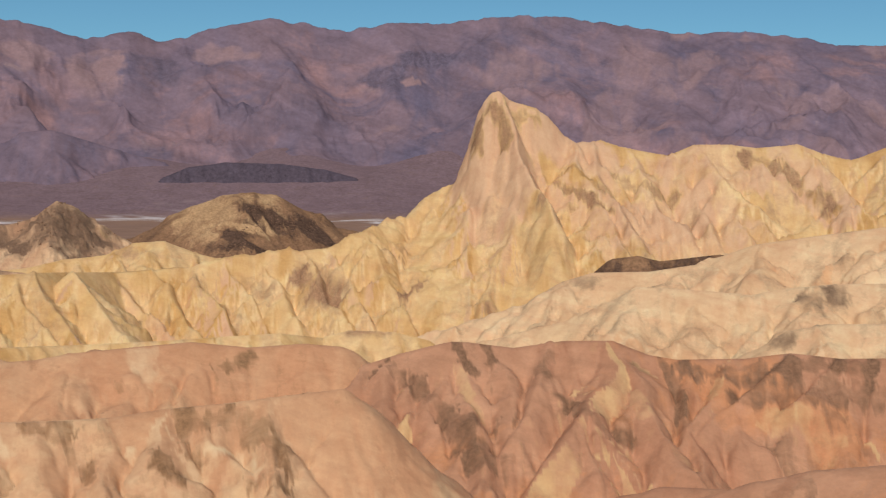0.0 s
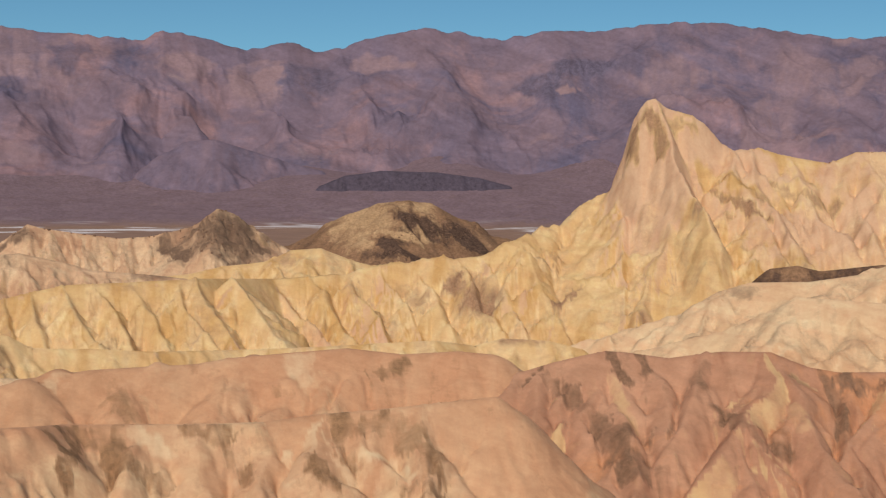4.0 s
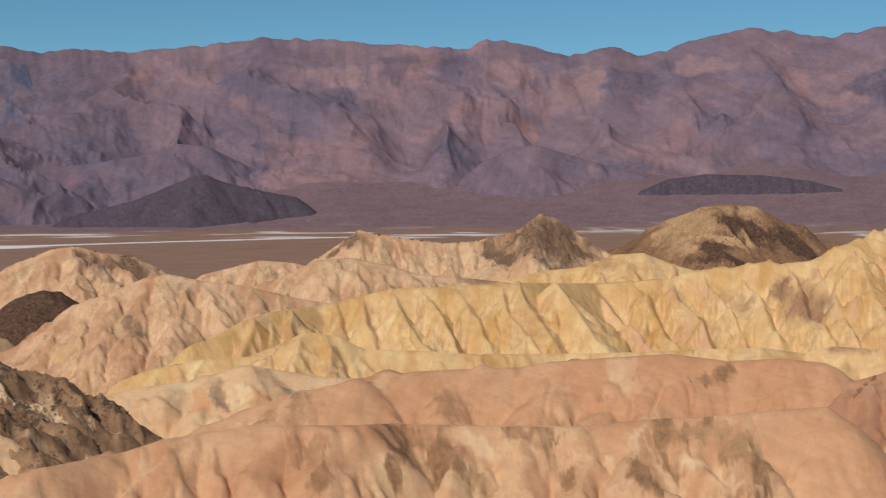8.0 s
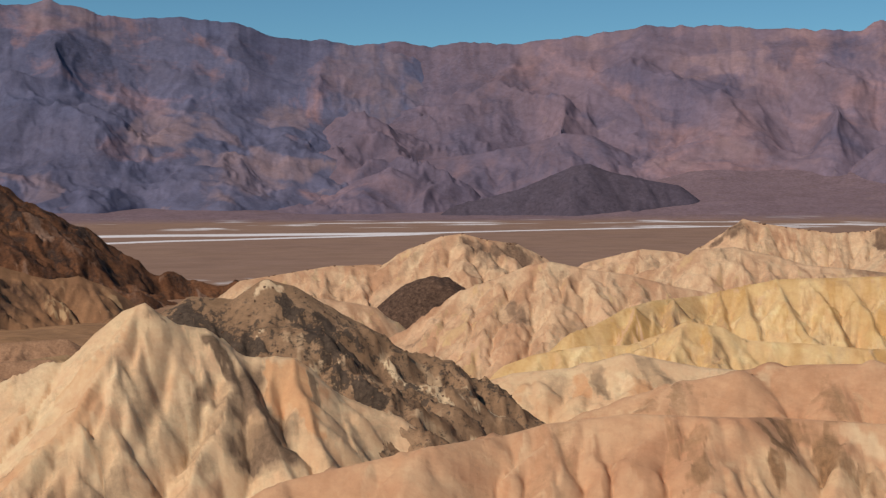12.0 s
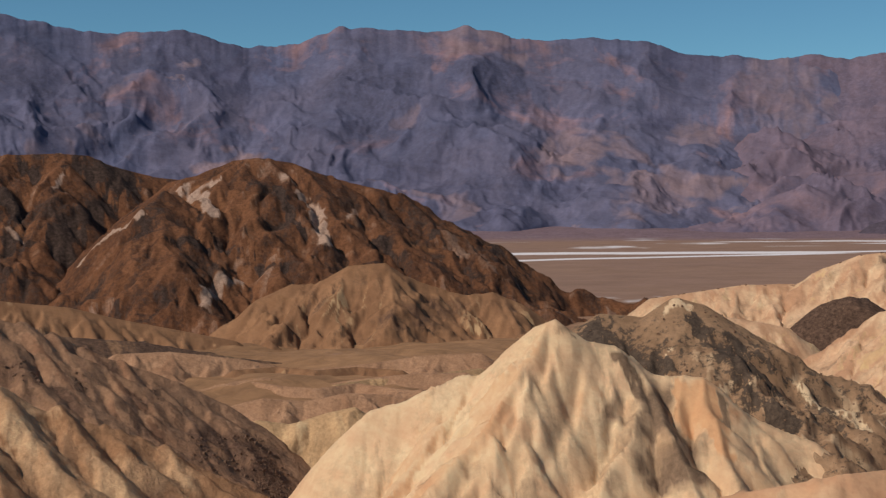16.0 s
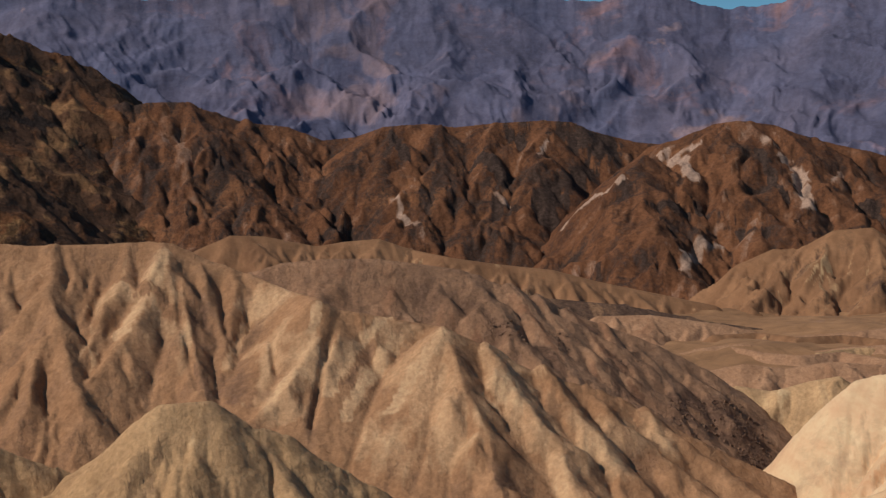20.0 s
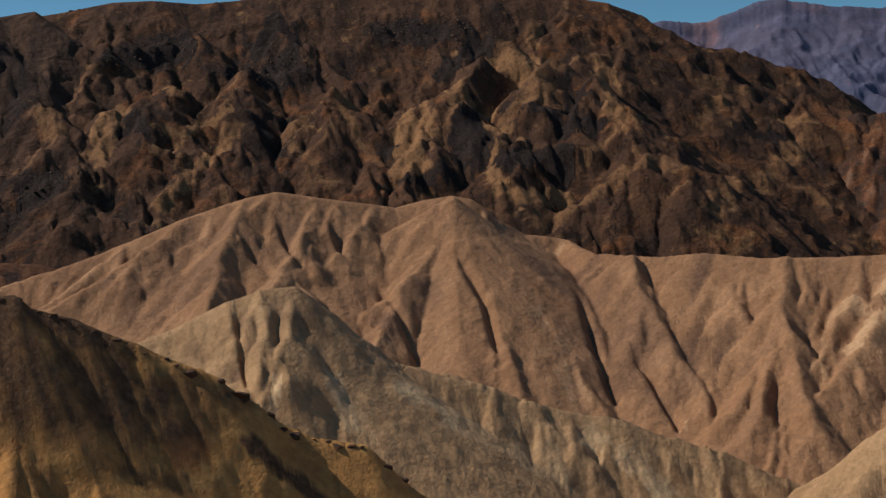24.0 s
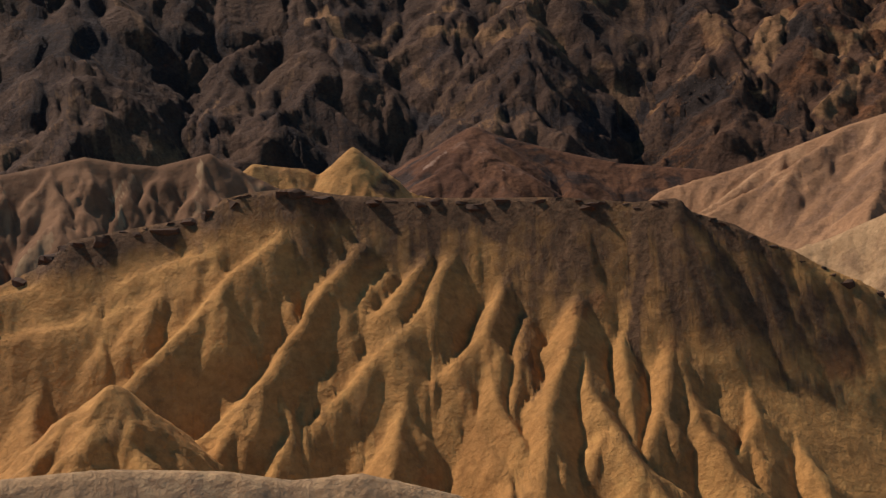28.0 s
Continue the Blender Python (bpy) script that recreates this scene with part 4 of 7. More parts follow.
land.band([(-61.2, 215.1), (-56.3, 212.7), (-51, 208)], 1.55, rock=0.55)
land.band([(-79, 206.1), (-76.1, 203.7), (-73.5, 194.9)], 1.44, rock=0.8)
land.band([(-77.9, 208.6), (-73.3, 208.1), (-69.5, 203.2)], 1.29, rock=0.55)
land.gully([(-105.3, 183.2), (-101.8, 181), (-99.2, 175.5)], 0.41, 0.7)
land.band([(-62.7, 215.1), (-58.7, 214)], 1.14, rock=0.6)
land.gully([(-64.8, 210), (-60.8, 205.5)], 0.68, 0.9)
land.band([(-45, 214), (-40.9, 208.7), (-37.7, 204.9)], 1.42, rock=0.62)
land.band([(-34.1, 212.7), (-30, 213), (-26.8, 207.5)], 1.09, tint=0.8)
land.gully([(-52.3, 213.5), (-51.9, 208.3), (-50.2, 204.9)], 0.76, 1.0)
land.band([(-78.7, 201.3), (-75.7, 199.4), (-73.2, 193.9)], 1.33, rock=0.75)
land.band([(-74.8, 209.1), (-69.2, 206.2), (-63.3, 203.9)], 2.05, rock=0.5)
land.band([(-69.4, 212.2), (-64.3, 210.3)], 1.74, tint=0.6)
land.band([(-61.3, 215.2), (-55.8, 214.1)], 1.92, rock=0.55)
land.band([(-85.6, 192.7), (-81.3, 185)], 1.62, rock=0.45)
land.band([(-40.2, 216.2), (-36.1, 211.4)], 1.19, rock=0.5)
land.build()
land = Land("badland_ridge", "cream and rose mudstone ridge", "cream", warp=2.8, crag=0.8, craggy=12, seed=14, slope=0.75, soft=2.5, gap=14, fall=0.45, branch=7, **G)
land.crest([(-125.2, 305.3, 33.5), (-133.2, 301.9, 34), (-138.8, 299.4, 35.1), (-147.9, 295, 37), (-159.2, 289.1, 33.6),
            (-170.3, 282.6, 32.3), (-178.1, 277.8, 29.7), (-188.9, 270.6, 25.8), (-196.3, 265.2, 18.1), (-203.6, 259.7, 14.3)])
land.stain(-149.9, 285.6, 31.4, 6.6, 5.1, rock=0.4, tint=0)
land.stain(-138.3, 287.6, 30.4, 5.1, 3.8, rock=0, tint=0.6)
land.stain(-159.4, 282, 30.1, 6.7, 5.1, rock=0.28, tint=0)
land.band([(-159.1, 247.1), (-155.4, 248.3), (-149, 246.1)], 2.51, rock=0.6)
land.band([(-152.1, 287.3), (-146.1, 281)], 1.64, rock=0.65)
land.gully([(-150.1, 287.6), (-145.2, 281.6)], 0.75, 0.8)
land.band([(-155.6, 285.9), (-151.3, 280.5)], 1.64, tint=0.7)
land.band([(-143.1, 291.8), (-138.3, 290.4)], 3.3, rock=0.42)
land.build()
land = Land("badland_butte", "cream mudstone hill with a pale pointed top", "cream", subs=2, core=1.2, warp=0.8, seed=15, front=50, slope=1.05, soft=0.35, gap=12, fall=0.6, branch=4, **G)
land.crest([(-209.6, 157.2, 38), (-206.1, 161.8, 39.7), (-199.3, 170, 44.3), (-197.1, 172.6, 44.2), (-193.4, 176.7, 48.5),
            (-190, 180.4, 53.4), (-187.5, 183, 54.7), (-185.1, 185.4, 52.3), (-184, 186.5, 50.7), (-180, 190.3, 50),
            (-176.4, 193.7, 45.8), (-174.1, 195.8, 44.5), (-167.9, 201.1, 44), (-164.8, 203.7, 39.3), (-157.5, 209.4, 35),
            (-152.5, 213, 32.9)], gap=6, fall=0.71)
land.spur((-188.1, 182.3, 54.5), (-182.2, 169, 45.5), (-178.5, 156.6, 37.6), (-177.2, 145.8, 30.8))
land.spur((-186.3, 184.2, 53.2), (-179.2, 172.2, 44.5), (-175.3, 161.3, 37.4), (-173.1, 150.6, 30.7))
land.spur((-184.2, 186.3, 50.6), (-177.7, 176.2, 43.3), (-174.9, 164.7, 36.1), (-172.8, 155.2, 30.1))
land.spur((-179.7, 190.6, 49.5), (-174.9, 178.3, 41.4), (-173.3, 167.8, 34.9), (-170.9, 158.4, 29))
land.spur((-177.9, 192.4, 48), (-169.3, 185.3, 41.2), (-164, 176.6, 34.9), (-161.4, 168.4, 29.8))
land.spur((-177.5, 192.7, 47.5), (-165.6, 187, 39.4), (-153.8, 180, 31))
land.spur((-168.2, 200.8, 43.9), (-160.2, 193.5, 37.3), (-150.8, 187.3, 30.4))
land.spur((-170.6, 198.9, 43.9), (-164.4, 190, 37.2), (-159.4, 182.8, 31.8))
land.spur((-198.2, 171.3, 44.1), (-193.3, 161.7, 37.4), (-190.4, 151.8, 31.1))
land.spur((-193.8, 176.3, 47.6), (-188.8, 165.7, 40.4), (-186.2, 155.8, 34))
land.spur((-162.7, 205.3, 38.3), (-156.8, 201.1, 33.8), (-150.9, 196.5, 29.2))
land.stain(-166.8, 186.9, 39.3, 7.7, 6, rock=0.95, tint=0)
land.stain(-159.6, 181.6, 32.9, 6.3, 4.8, rock=0.85, tint=0)
land.stain(-165.2, 195.7, 39.5, 5.9, 4.6, rock=0, tint=0.9)
land.stain(-185.7, 183.6, 53.2, 2.1, 1.5, rock=0.8, tint=0)
land.stain(-161.3, 172.3, 30.2, 3.8, 1.9, rock=0.4, tint=0)
land.stain(-174.6, 153.1, 32, 4.6, 2.3, rock=0.35, tint=0)
land.stain(-181.1, 180, 48.2, 7.9, 6, rock=0, tint=0)
land.band([(-177.4, 189.5), (-173, 188.3), (-166.5, 186.9), (-158.7, 183.6), (-154.2, 182.6)], 1.37, rock=0.98)
land.band([(-164.8, 183.4), (-162.2, 179.8), (-158.6, 179.2)], 1.9, rock=0.9)
land.band([(-169.4, 197), (-164.3, 191.8)], 1.81, tint=0.95)
land.band([(-165.7, 198.1), (-159.4, 193.4), (-155, 191.1)], 1.38, tint=0.9)
land.band([(-164.3, 201.4), (-160.5, 198)], 0.81, rock=0.9)
land.band([(-183.9, 183.4), (-183.6, 183.7)], 0.71, rock=0.85)
land.gully([(-180.6, 182.9), (-175.2, 175.2), (-170, 163.5)], 1.16, 1.3)
land.gully([(-182.3, 170.4), (-178.7, 160.8), (-177.3, 152.4)], 0.85, 1.0)
land.gully([(-172.3, 184.6), (-169.7, 177.6)], 0.88, 0.9)
land.build()
land = Land("rocky_knoll", "dark gravel-covered hill with a rubble cap", "scree", rocky=0.3, varied=0.9, warp=2.8, crag=1.2, craggy=9, seed=16, slope=0.8, soft=1.6, gap=14, branch=5, **G)
land.crest([(-212.4, 211.9, 48.4), (-210.7, 213.6, 50.7), (-207.8, 216.4, 52.9), (-201.8, 221.9, 52.2), (-198.8, 224.7, 53.9),
            (-196.6, 226.6, 56.2), (-193, 229.7, 54.9), (-187.6, 234.1, 50.7), (-182.1, 238.4, 47.1), (-176.4, 242.6, 41),
            (-169.7, 247.4, 38.6), (-161.9, 252.6, 34.4), (-158.9, 254.5, 32.6)], front=False)
land.spur((-209.2, 215, 51.7), (-196.4, 211.6, 45.2), (-185, 210.5, 39.5))
land.spur((-202.3, 221.5, 52.5), (-188.7, 216.6, 45.4), (-174.3, 213, 38))
land.spur((-194.4, 228.5, 54.1), (-178.7, 222, 45.6), (-161.4, 217.1, 36.7))
land.spur((-198.8, 224.6, 53.5), (-182.4, 217.7, 44.6), (-166.7, 213.7, 36.5))
land.spur((-189, 233, 48.8), (-175.4, 230.3, 41.8), (-162.2, 229.1, 35.3))
land.spur((-182.6, 238, 45.3), (-169.2, 235.2, 38.5), (-161.1, 240.8, 33.7))
land.stain(-166.7, 242.3, 36.1, 7, 4.7, rock=0.48, tint=0)
land.stain(-195.6, 214.2, 47.4, 8, 4, rock=0.7, tint=0)
land.stain(-176.5, 219.3, 44.9, 7.8, 5.6, rock=0.75, tint=0)
land.stain(-165.9, 217.9, 38.3, 6.5, 3.3, rock=0.6, tint=0)
land.band([(-205.6, 212.3), (-194.3, 211.5), (-184, 211.6)], 2.48, rock=0.98)
land.band([(-189.6, 225.1), (-176.3, 221.2), (-169.6, 223.3)], 2.24, rock=0.95)
land.band([(-171.1, 216.3), (-161.1, 213.8), (-157.3, 213.9)], 0.95, rock=1.0)
land.band([(-184.2, 227.5), (-177.2, 229.6), (-172.7, 231.1)], 1.37, rock=0.95)
land.band([(-195.5, 222.3), (-195.8, 225.3), (-193.5, 226.2)], 1.05, tint=1.0)
land.build().rubble(2600, 0.24, least=0.15)
land = Land("beacon_ridge", "yellow badland ridge rising to a sharp brown-capped peak", "yellow", core=0.55, varied=0.5, warp=1.2, grain=0.4, crag=1.7, craggy=15, worn=0.6, seed=17, step=0.065, dr=1.5, front=110, back=50, slope=1.2, soft=0.3, gap=16, fall=0.55, branch=8, subs=4, **G)
land.crest([(206.7, 520.4, 88.9), (188.8, 527.2, 89), (164.1, 535.4, 89.9), (152.9, 538.7, 85.3), (143.1, 541.4, 87.4),
            (134, 543.7, 91.3), (118.9, 547.2, 90), (108.6, 549.4, 91.3), (96.1, 551.7, 91.3), (86.6, 553.3, 87),
            (70.7, 555.5, 90), (57.8, 557, 91.7), (50.8, 557.7, 93.2)], gap=9, fall=0.65)
land.spur((57.8, 557, 91.7), (57.7, 534.9, 78.5), (63.4, 511.8, 64.3), (68.8, 492.2, 52.2))
land.spur((50.8, 557.7, 93.2), (50.5, 536.6, 80.6), (57.5, 513.8, 66.3), (61.4, 495.2, 55))
land.spur((70.7, 555.5, 90), (75.9, 530.1, 74.4), (82.9, 508, 60.5), (89, 497.1, 53.1))
land.spur((86.6, 553.3, 87), (91.9, 526, 70.4), (96, 503.7, 56.8))
land.spur((96.1, 551.7, 91.3), (103.9, 524.8, 74.6), (113.4, 511.1, 64.6), (123, 508.9, 58.7))
land.spur((112.7, 548.5, 90.6), (123, 527.6, 76.7), (134.8, 524.7, 70.6), (142.2, 513.7, 62.7))
land.spur((134, 543.7, 91.3), (141.8, 528.3, 81), (144.4, 514.9, 72.8), (147.9, 499, 63.1))
land.spur((164.1, 535.4, 89.9), (159.2, 510.8, 74.9))
land.crest([(50.8, 557.7, 93.2), (36, 558.8, 90), (22, 559.6, 86), (12, 559.9, 81), (6.7, 560, 77.7), (1.2, 560, 74.4), (-5.4, 560, 70.6), (-14.1, 559.8, 62.9), (-27.9, 529.3, 58.3), (-42.3, 528.3, 52),
            (-58.7, 526.7, 51), (-79, 524.1, 46.9), (-99, 520.7, 44.9), (-118.5, 516.6, 43.4), (-130.5, 461.9, 46.5),
            (-153.7, 454.7, 45.5), (-169.7, 449, 45), (-180.2, 444.9, 42.8), (-194.1, 439, 39.1), (-199.2, 414.7, 38.9),
            (-202.7, 401.7, 37.1), (-205.9, 388.8, 32.9), (-209.5, 381.2, 31.4)], gap=9, fall=0.65)
land.spur((6, 560, 77.3), (16.2, 544.5, 63.4), (26.3, 531.6, 51.2), (36.2, 523, 41.4))
land.spur((3.4, 560, 75.1), (8.7, 545.2, 63.3), (15.8, 530.5, 51.2), (23.5, 514.2, 37.8))
land.spur((-5.4, 560, 70.6), (1.2, 545.7, 59), (9.6, 531.9, 46.9), (17.6, 518.7, 35.4))
land.spur((-14.1, 559.8, 62.9), (-9.5, 546.7, 52.5), (-2.9, 532, 40.6), (3.4, 522.2, 32))
land.spur((-1, 560, 72.9), (5.5, 545.7, 61.2), (12.7, 531.1, 49.1), (19.5, 515.9, 36.7))
land.spur((-27.9, 529.3, 58.3), (-22.9, 512.2, 47.8), (-16.3, 495.5, 37))
land.spur((-20.7, 559.6, 60.7), (-15.8, 543.3, 50.5), (-9, 521.9, 37.1))
land.spur((-42.3, 528.3, 52), (-35, 513.1, 43.6), (-27.8, 493.2, 33.2))
land.spur((-50.5, 527.6, 51.4), (-44.8, 509.3, 41.8), (-33.3, 488.1, 29.8))
land.spur((-66.9, 525.8, 49.3), (-58.7, 508.4, 39.8), (-48.5, 486.6, 27.9))
land.spur((-79, 524.1, 46.9), (-68.7, 508.9, 37.7), (-58.2, 487.5, 25.9))
land.spur((-93, 521.8, 45.5), (-82.2, 505.6, 35.9), (-71.7, 488, 25.7))
land.spur((-104.9, 519.5, 44.5), (-93.5, 501.9, 34.1), (-82.7, 484.8, 24.1))
land.spur((-118.5, 516.6, 43.4), (-107.2, 501.7, 34.1), (-92.3, 485.3, 23))
land.spur((-119.4, 464.9, 47), (-108.7, 450.6, 38.2), (-96.8, 436.4, 29.1))
land.spur((-131.3, 461.7, 47.4), (-121.8, 446.4, 38.4), (-111, 431.7, 29.5))
land.spur((-137.7, 459.8, 46.3), (-129.7, 445.8, 38.3), (-119.1, 434.5, 30.6))
land.spur((-153.7, 454.7, 45.5), (-142.6, 444.7, 38.1), (-133.2, 432.5, 30.3))
land.spur((-162.6, 451.6, 45.2), (-152.5, 439.6, 37.3), (-142.7, 427.6, 29.6))
land.spur((-171.4, 448.3, 45), (-162.7, 435.6, 37.3), (-152.7, 423.8, 29.6))
land.spur((-180.2, 444.9, 42.8), (-173.9, 431.5, 35.5), (-166.9, 421.4, 29.4))
land.spur((-188.1, 441.6, 40.9), (-180.2, 427.6, 32.9))
land.spur((-195, 438.6, 39.1), (-187.5, 426.1, 31.9))
land.spur((-193.4, 417.3, 39.5), (-187.2, 403.7, 32.1))
land.spur((-199.2, 414.7, 38.9), (-193.4, 400.5, 31.3))
land.spur((-199.6, 403.3, 37.9), (-196.2, 390.5, 31.3))
land.spur((-205.1, 400.5, 35.4), (-203.8, 390.3, 30.2))
land.crest([(50.8, 557.7, 93.2), (46.9, 558, 95.6), (41.4, 558.5, 99.9), (36, 558.8, 104.7), (30.5, 559.2, 106.4),
            (26.1, 559.4, 108.2), (21.8, 559.6, 111.8), (18.9, 559.7, 111), (16.3, 559.8, 107.7), (14.2, 559.8, 103.5),
            (12.7, 559.9, 98.1), (11.6, 559.9, 92.6), (10.3, 559.9, 86), (8.2, 559.9, 81.2), (6, 560, 77.9)], slope=4.0, bare=True)
land.spur((21.1, 558.5, 110.9), (26, 546.1, 99.3), (29.6, 533.2, 87.3), (32.2, 523.8, 78.5), slope=2.2)
land.spur((9.4, 558.4, 81.7), (21.8, 543.6, 71.5), (30.4, 524.3, 58.4), (40.3, 506, 46.1))
land.spur((47.6, 547.1, 79.1), (56.1, 535.7, 71.8), (61.6, 519.2, 60.7), (65.6, 506.4, 52.1))
land.spur((58.2, 546.6, 83.5), (65.3, 533.5, 74.9), (73.9, 512.2, 60.9), (77.6, 503.5, 55.3))
land.stain(-42.7, 502.9, 37.7, 10.9, 7.5, rock=0.68, tint=0)
land.stain(26.6, 554.7, 102.6, 11.3, 8.7, rock=0.6, tint=0)
land.stain(39.7, 554.4, 94, 13.1, 9.8, rock=0.44, tint=0)
land.stain(48.2, 527.6, 73.5, 12.5, 3.7, rock=0.8, tint=0)
land.stain(58.9, 520.6, 67.5, 5.1, 2.5, rock=0.64, tint=0)
land.stain(34.8, 545.1, 78.8, 4.2, 3.2, rock=0.64, tint=0)
# shade on a spur's right-facing side, painted with the rock colour
land.stain(59.4, 498.6, 56.1, 9, 6.9, rock=0.64, tint=0)
land.stain(128.5, 525.7, 73.9, 17, 5.9, rock=0.32, tint=0)
land.stain(86.6, 521.2, 64.5, 26.9, 16.6, rock=0, tint=0.8)
land.stain(25.2, 521.4, 64.3, 16, 12.3, rock=0, tint=0.6)
land.stain(137, 518.6, 70.9, 12.6, 8.4, rock=0, tint=0.7)
land.stain(-7.2, 506.9, 33.1, 7, 1.8, rock=0.72, tint=0)
land.stain(102.6, 542.5, 85.4, 6.2, 4.8, rock=0.7, tint=0)
land.stain(115.9, 534.4, 79, 6.9, 4.3, rock=0.7, tint=0)
land.stain(128.1, 524.1, 72.9, 8.9, 5.1, rock=0.7, tint=0)
land.stain(136.4, 516.4, 68.5, 8.8, 4.6, rock=0.7, tint=0)
land.stain(141.2, 504.3, 63.5, 4.5, 3.3, rock=0.6, tint=0)
land.stain(33.3, 558.1, 102.8, 10, 7.7, rock=0.85, tint=0)
land.stain(46.5, 558.2, 94.2, 8.8, 5.5, rock=0.85, tint=0)
land.stain(22.4, 557.9, 106, 7.1, 5.5, rock=0.8, tint=0)
land.stain(-197.8, 409.9, 36.6, 10.7, 5.4, rock=0.32, tint=0)
land.stain(-189.9, 437.6, 38, 15, 5.6, rock=0.24, tint=0)
land.stain(-151, 452.7, 43.8, 7.5, 1.5, rock=0.48, tint=0)
land.band([(32.5, 535.2), (34.1, 532.8)], 1.68, rock=0.9)
land.band([(42.4, 534.8), (49.4, 526.6), (56.9, 523.7), (61.1, 515.6)], 1.24, rock=0.95)
land.band([(46, 540.5), (57.6, 529.9)], 1.9, rock=0.6)
# more of that spur's shaded right side, painted dark
land.band([(57.9, 504.4), (59.8, 494.9)], 2.56, rock=0.75)
land.band([(68.9, 546.4), (72.2, 538.7)], 1.93, rock=0.75)
land.gully([(17.3, 538.2), (28.8, 515.5), (37.9, 500.2)], 1.83, 2.2)
land.gully([(46.7, 536.5), (36.8, 528.7), (31.7, 512)], 1.65, 1.8)
land.band([(18.4, 555.1), (20.9, 551.5), (21.2, 548)], 2.81, rock=0.75)
land.band([(26.5, 556.6), (38.4, 554.9), (48.5, 558.2)], 4.38, rock=0.6)
land.band([(113.2, 546.9), (123.8, 533.9), (131.9, 528.5), (138.7, 522.7)], 1.5, rock=0.8)
land.band([(128, 529.2), (137.9, 519.4), (140.9, 504.2)], 5.46, tint=0.85)
land.band([(103.5, 548.6), (106.5, 536), (111.6, 524.9)], 1.5, rock=0.7)
land.gully([(72.9, 535.7), (80.4, 522.4), (84, 506.4)], 1.86, 1.8)
land.gully([(88.6, 542.2), (83.1, 533.5), (90.4, 508.6)], 1.89, 1.8)
land.band([(-50.9, 514.6), (-44, 504.2), (-36.6, 498.3)], 3.19, rock=0.8)
land.band([(-13.7, 497.4), (-5.3, 505.8)], 1.77, rock=0.8)
land.band([(-62.5, 509.8), (-71.5, 517.3)], 2.44, rock=0.4)
land.band([(28.3, 525.8), (45.1, 528.9), (61.9, 513.3)], 11.32, tint=0.62)
land.band([(76.6, 532.3), (97, 530.1), (116.3, 533.1)], 10.6, tint=0.6)
land.band([(20.6, 557.1), (25, 548.3), (27.8, 538)], 4.3, rock=0.62)
land.band([(31.9, 555.9), (43.9, 556.7)], 3.5, rock=0.6)
land.band([(62.1, 498.1), (82.3, 502.2), (100.3, 503.6)], 7.97, tint=0.6)
land.band([(58.5, 538.6), (66.7, 536.9)], 1.91, rock=0.6)
land.band([(18.7, 552.5), (21.8, 546.4), (24.5, 533.6)], 14.95, tint=0.8)
land.band([(31.7, 552.9), (47.2, 556.2), (59.2, 546.2)], 13.03, tint=0.7)
land.band([(88.7, 542.9), (109.3, 540.1), (133.1, 533.3)], 12.95, tint=0.55)
land.band([(13.6, 553.5), (14.3, 546)], 2.16, rock=0.8)
land.band([(18.8, 554.9), (22.9, 549), (24.8, 543.2)], 1.94, rock=0.8)
land.band([(42.3, 534.4), (52.8, 523.9), (60.9, 513.5)], 1.65, rock=0.8)
land.band([(35.6, 511.8), (46.6, 523)], 1.83, rock=0.7)
land.band([(64.8, 538.4), (76.4, 530.7), (87, 532.1)], 1.69, rock=0.6)
land.band([(114.2, 543.1), (128.4, 531), (139.7, 511)], 2.77, rock=0.75)
land.band([(25.2, 553.4), (36.2, 554.8)], 2.18, rock=0.6)
land.build()
land = Land("badland_ridge", "low yellow fluted mudstone ridge", "yellow", core=0.5, warp=1.6, crag=1.0, craggy=11, worn=0.6, seed=18, slope=1.0, soft=0.6, gap=8, fall=0.45, branch=5, **G)
land.crest([(-3.7, 410, 30.7), (-13.4, 409.8, 33.1), (-26.3, 409.2, 33.6), (-34.3, 408.6, 31.5), (-44.7, 397.5, 33.9),
            (-60.3, 395.4, 33.1), (-75.8, 392.7, 32.2), (-97.3, 388, 31.5), (-117.7, 371.8, 32.4), (-132.2, 366.9, 33.4),
            (-146.5, 361.4, 33.9), (-152.1, 359.1, 37.3), (-160.6, 355.4, 38.9), (-168.9, 351.5, 34.4), (-174.4, 348.8, 32.2),
            (-185.2, 343.2, 31.9), (-197.1, 336.5, 29.5), (-203.6, 332.6, 26.7)])
land.stain(-21.8, 408.5, 33, 8.1, 1.3, rock=0.72, tint=0)
land.stain(-150, 346.4, 29.6, 6, 1.2, rock=0.56, tint=0)
land.build()
land = Land("rocky_knoll", "low dark brown gravel slope", "brown", warp=4, seed=66, step=0.06, dr=1.2, front=14, slope=1.1, soft=3, gap=60, fall=0.9, branch=4, subs=1, rocky=0.6, foot=44, **G)
land.crest([(53.3, 460.9, 49.5), (55.4, 460.7, 51.8), (62.5, 459.8, 52.8), (69.6, 458.8, 51.1), (80.1, 457, 52.5),
            (87.8, 455.6, 53.5), (92.1, 454.8, 52.9)])
land.build()
land = Land("badland_ridge", "cream mudstone ridge with a dark brown slope", "cream", warp=3.0, crag=0.7, craggy=18, worn=0.6, seed=19, slope=0.85, soft=1.0, gap=15, fall=0.4, branch=8, subs=3, **G)
land.crest([(-4.1, 450, 28.1), (11.8, 449.8, 33.6), (29.4, 449, 39), (38.1, 448.4, 45.3), (46.8, 447.6, 48.1), (64.1, 445.4, 48.6),
            (79.4, 442.9, 51.1), (87.7, 441.4, 54.4), (95.9, 439.7, 57.4), (113.8, 435.4, 60.3), (132.2, 430.1, 63.1),
            (152.1, 423.5, 65)])
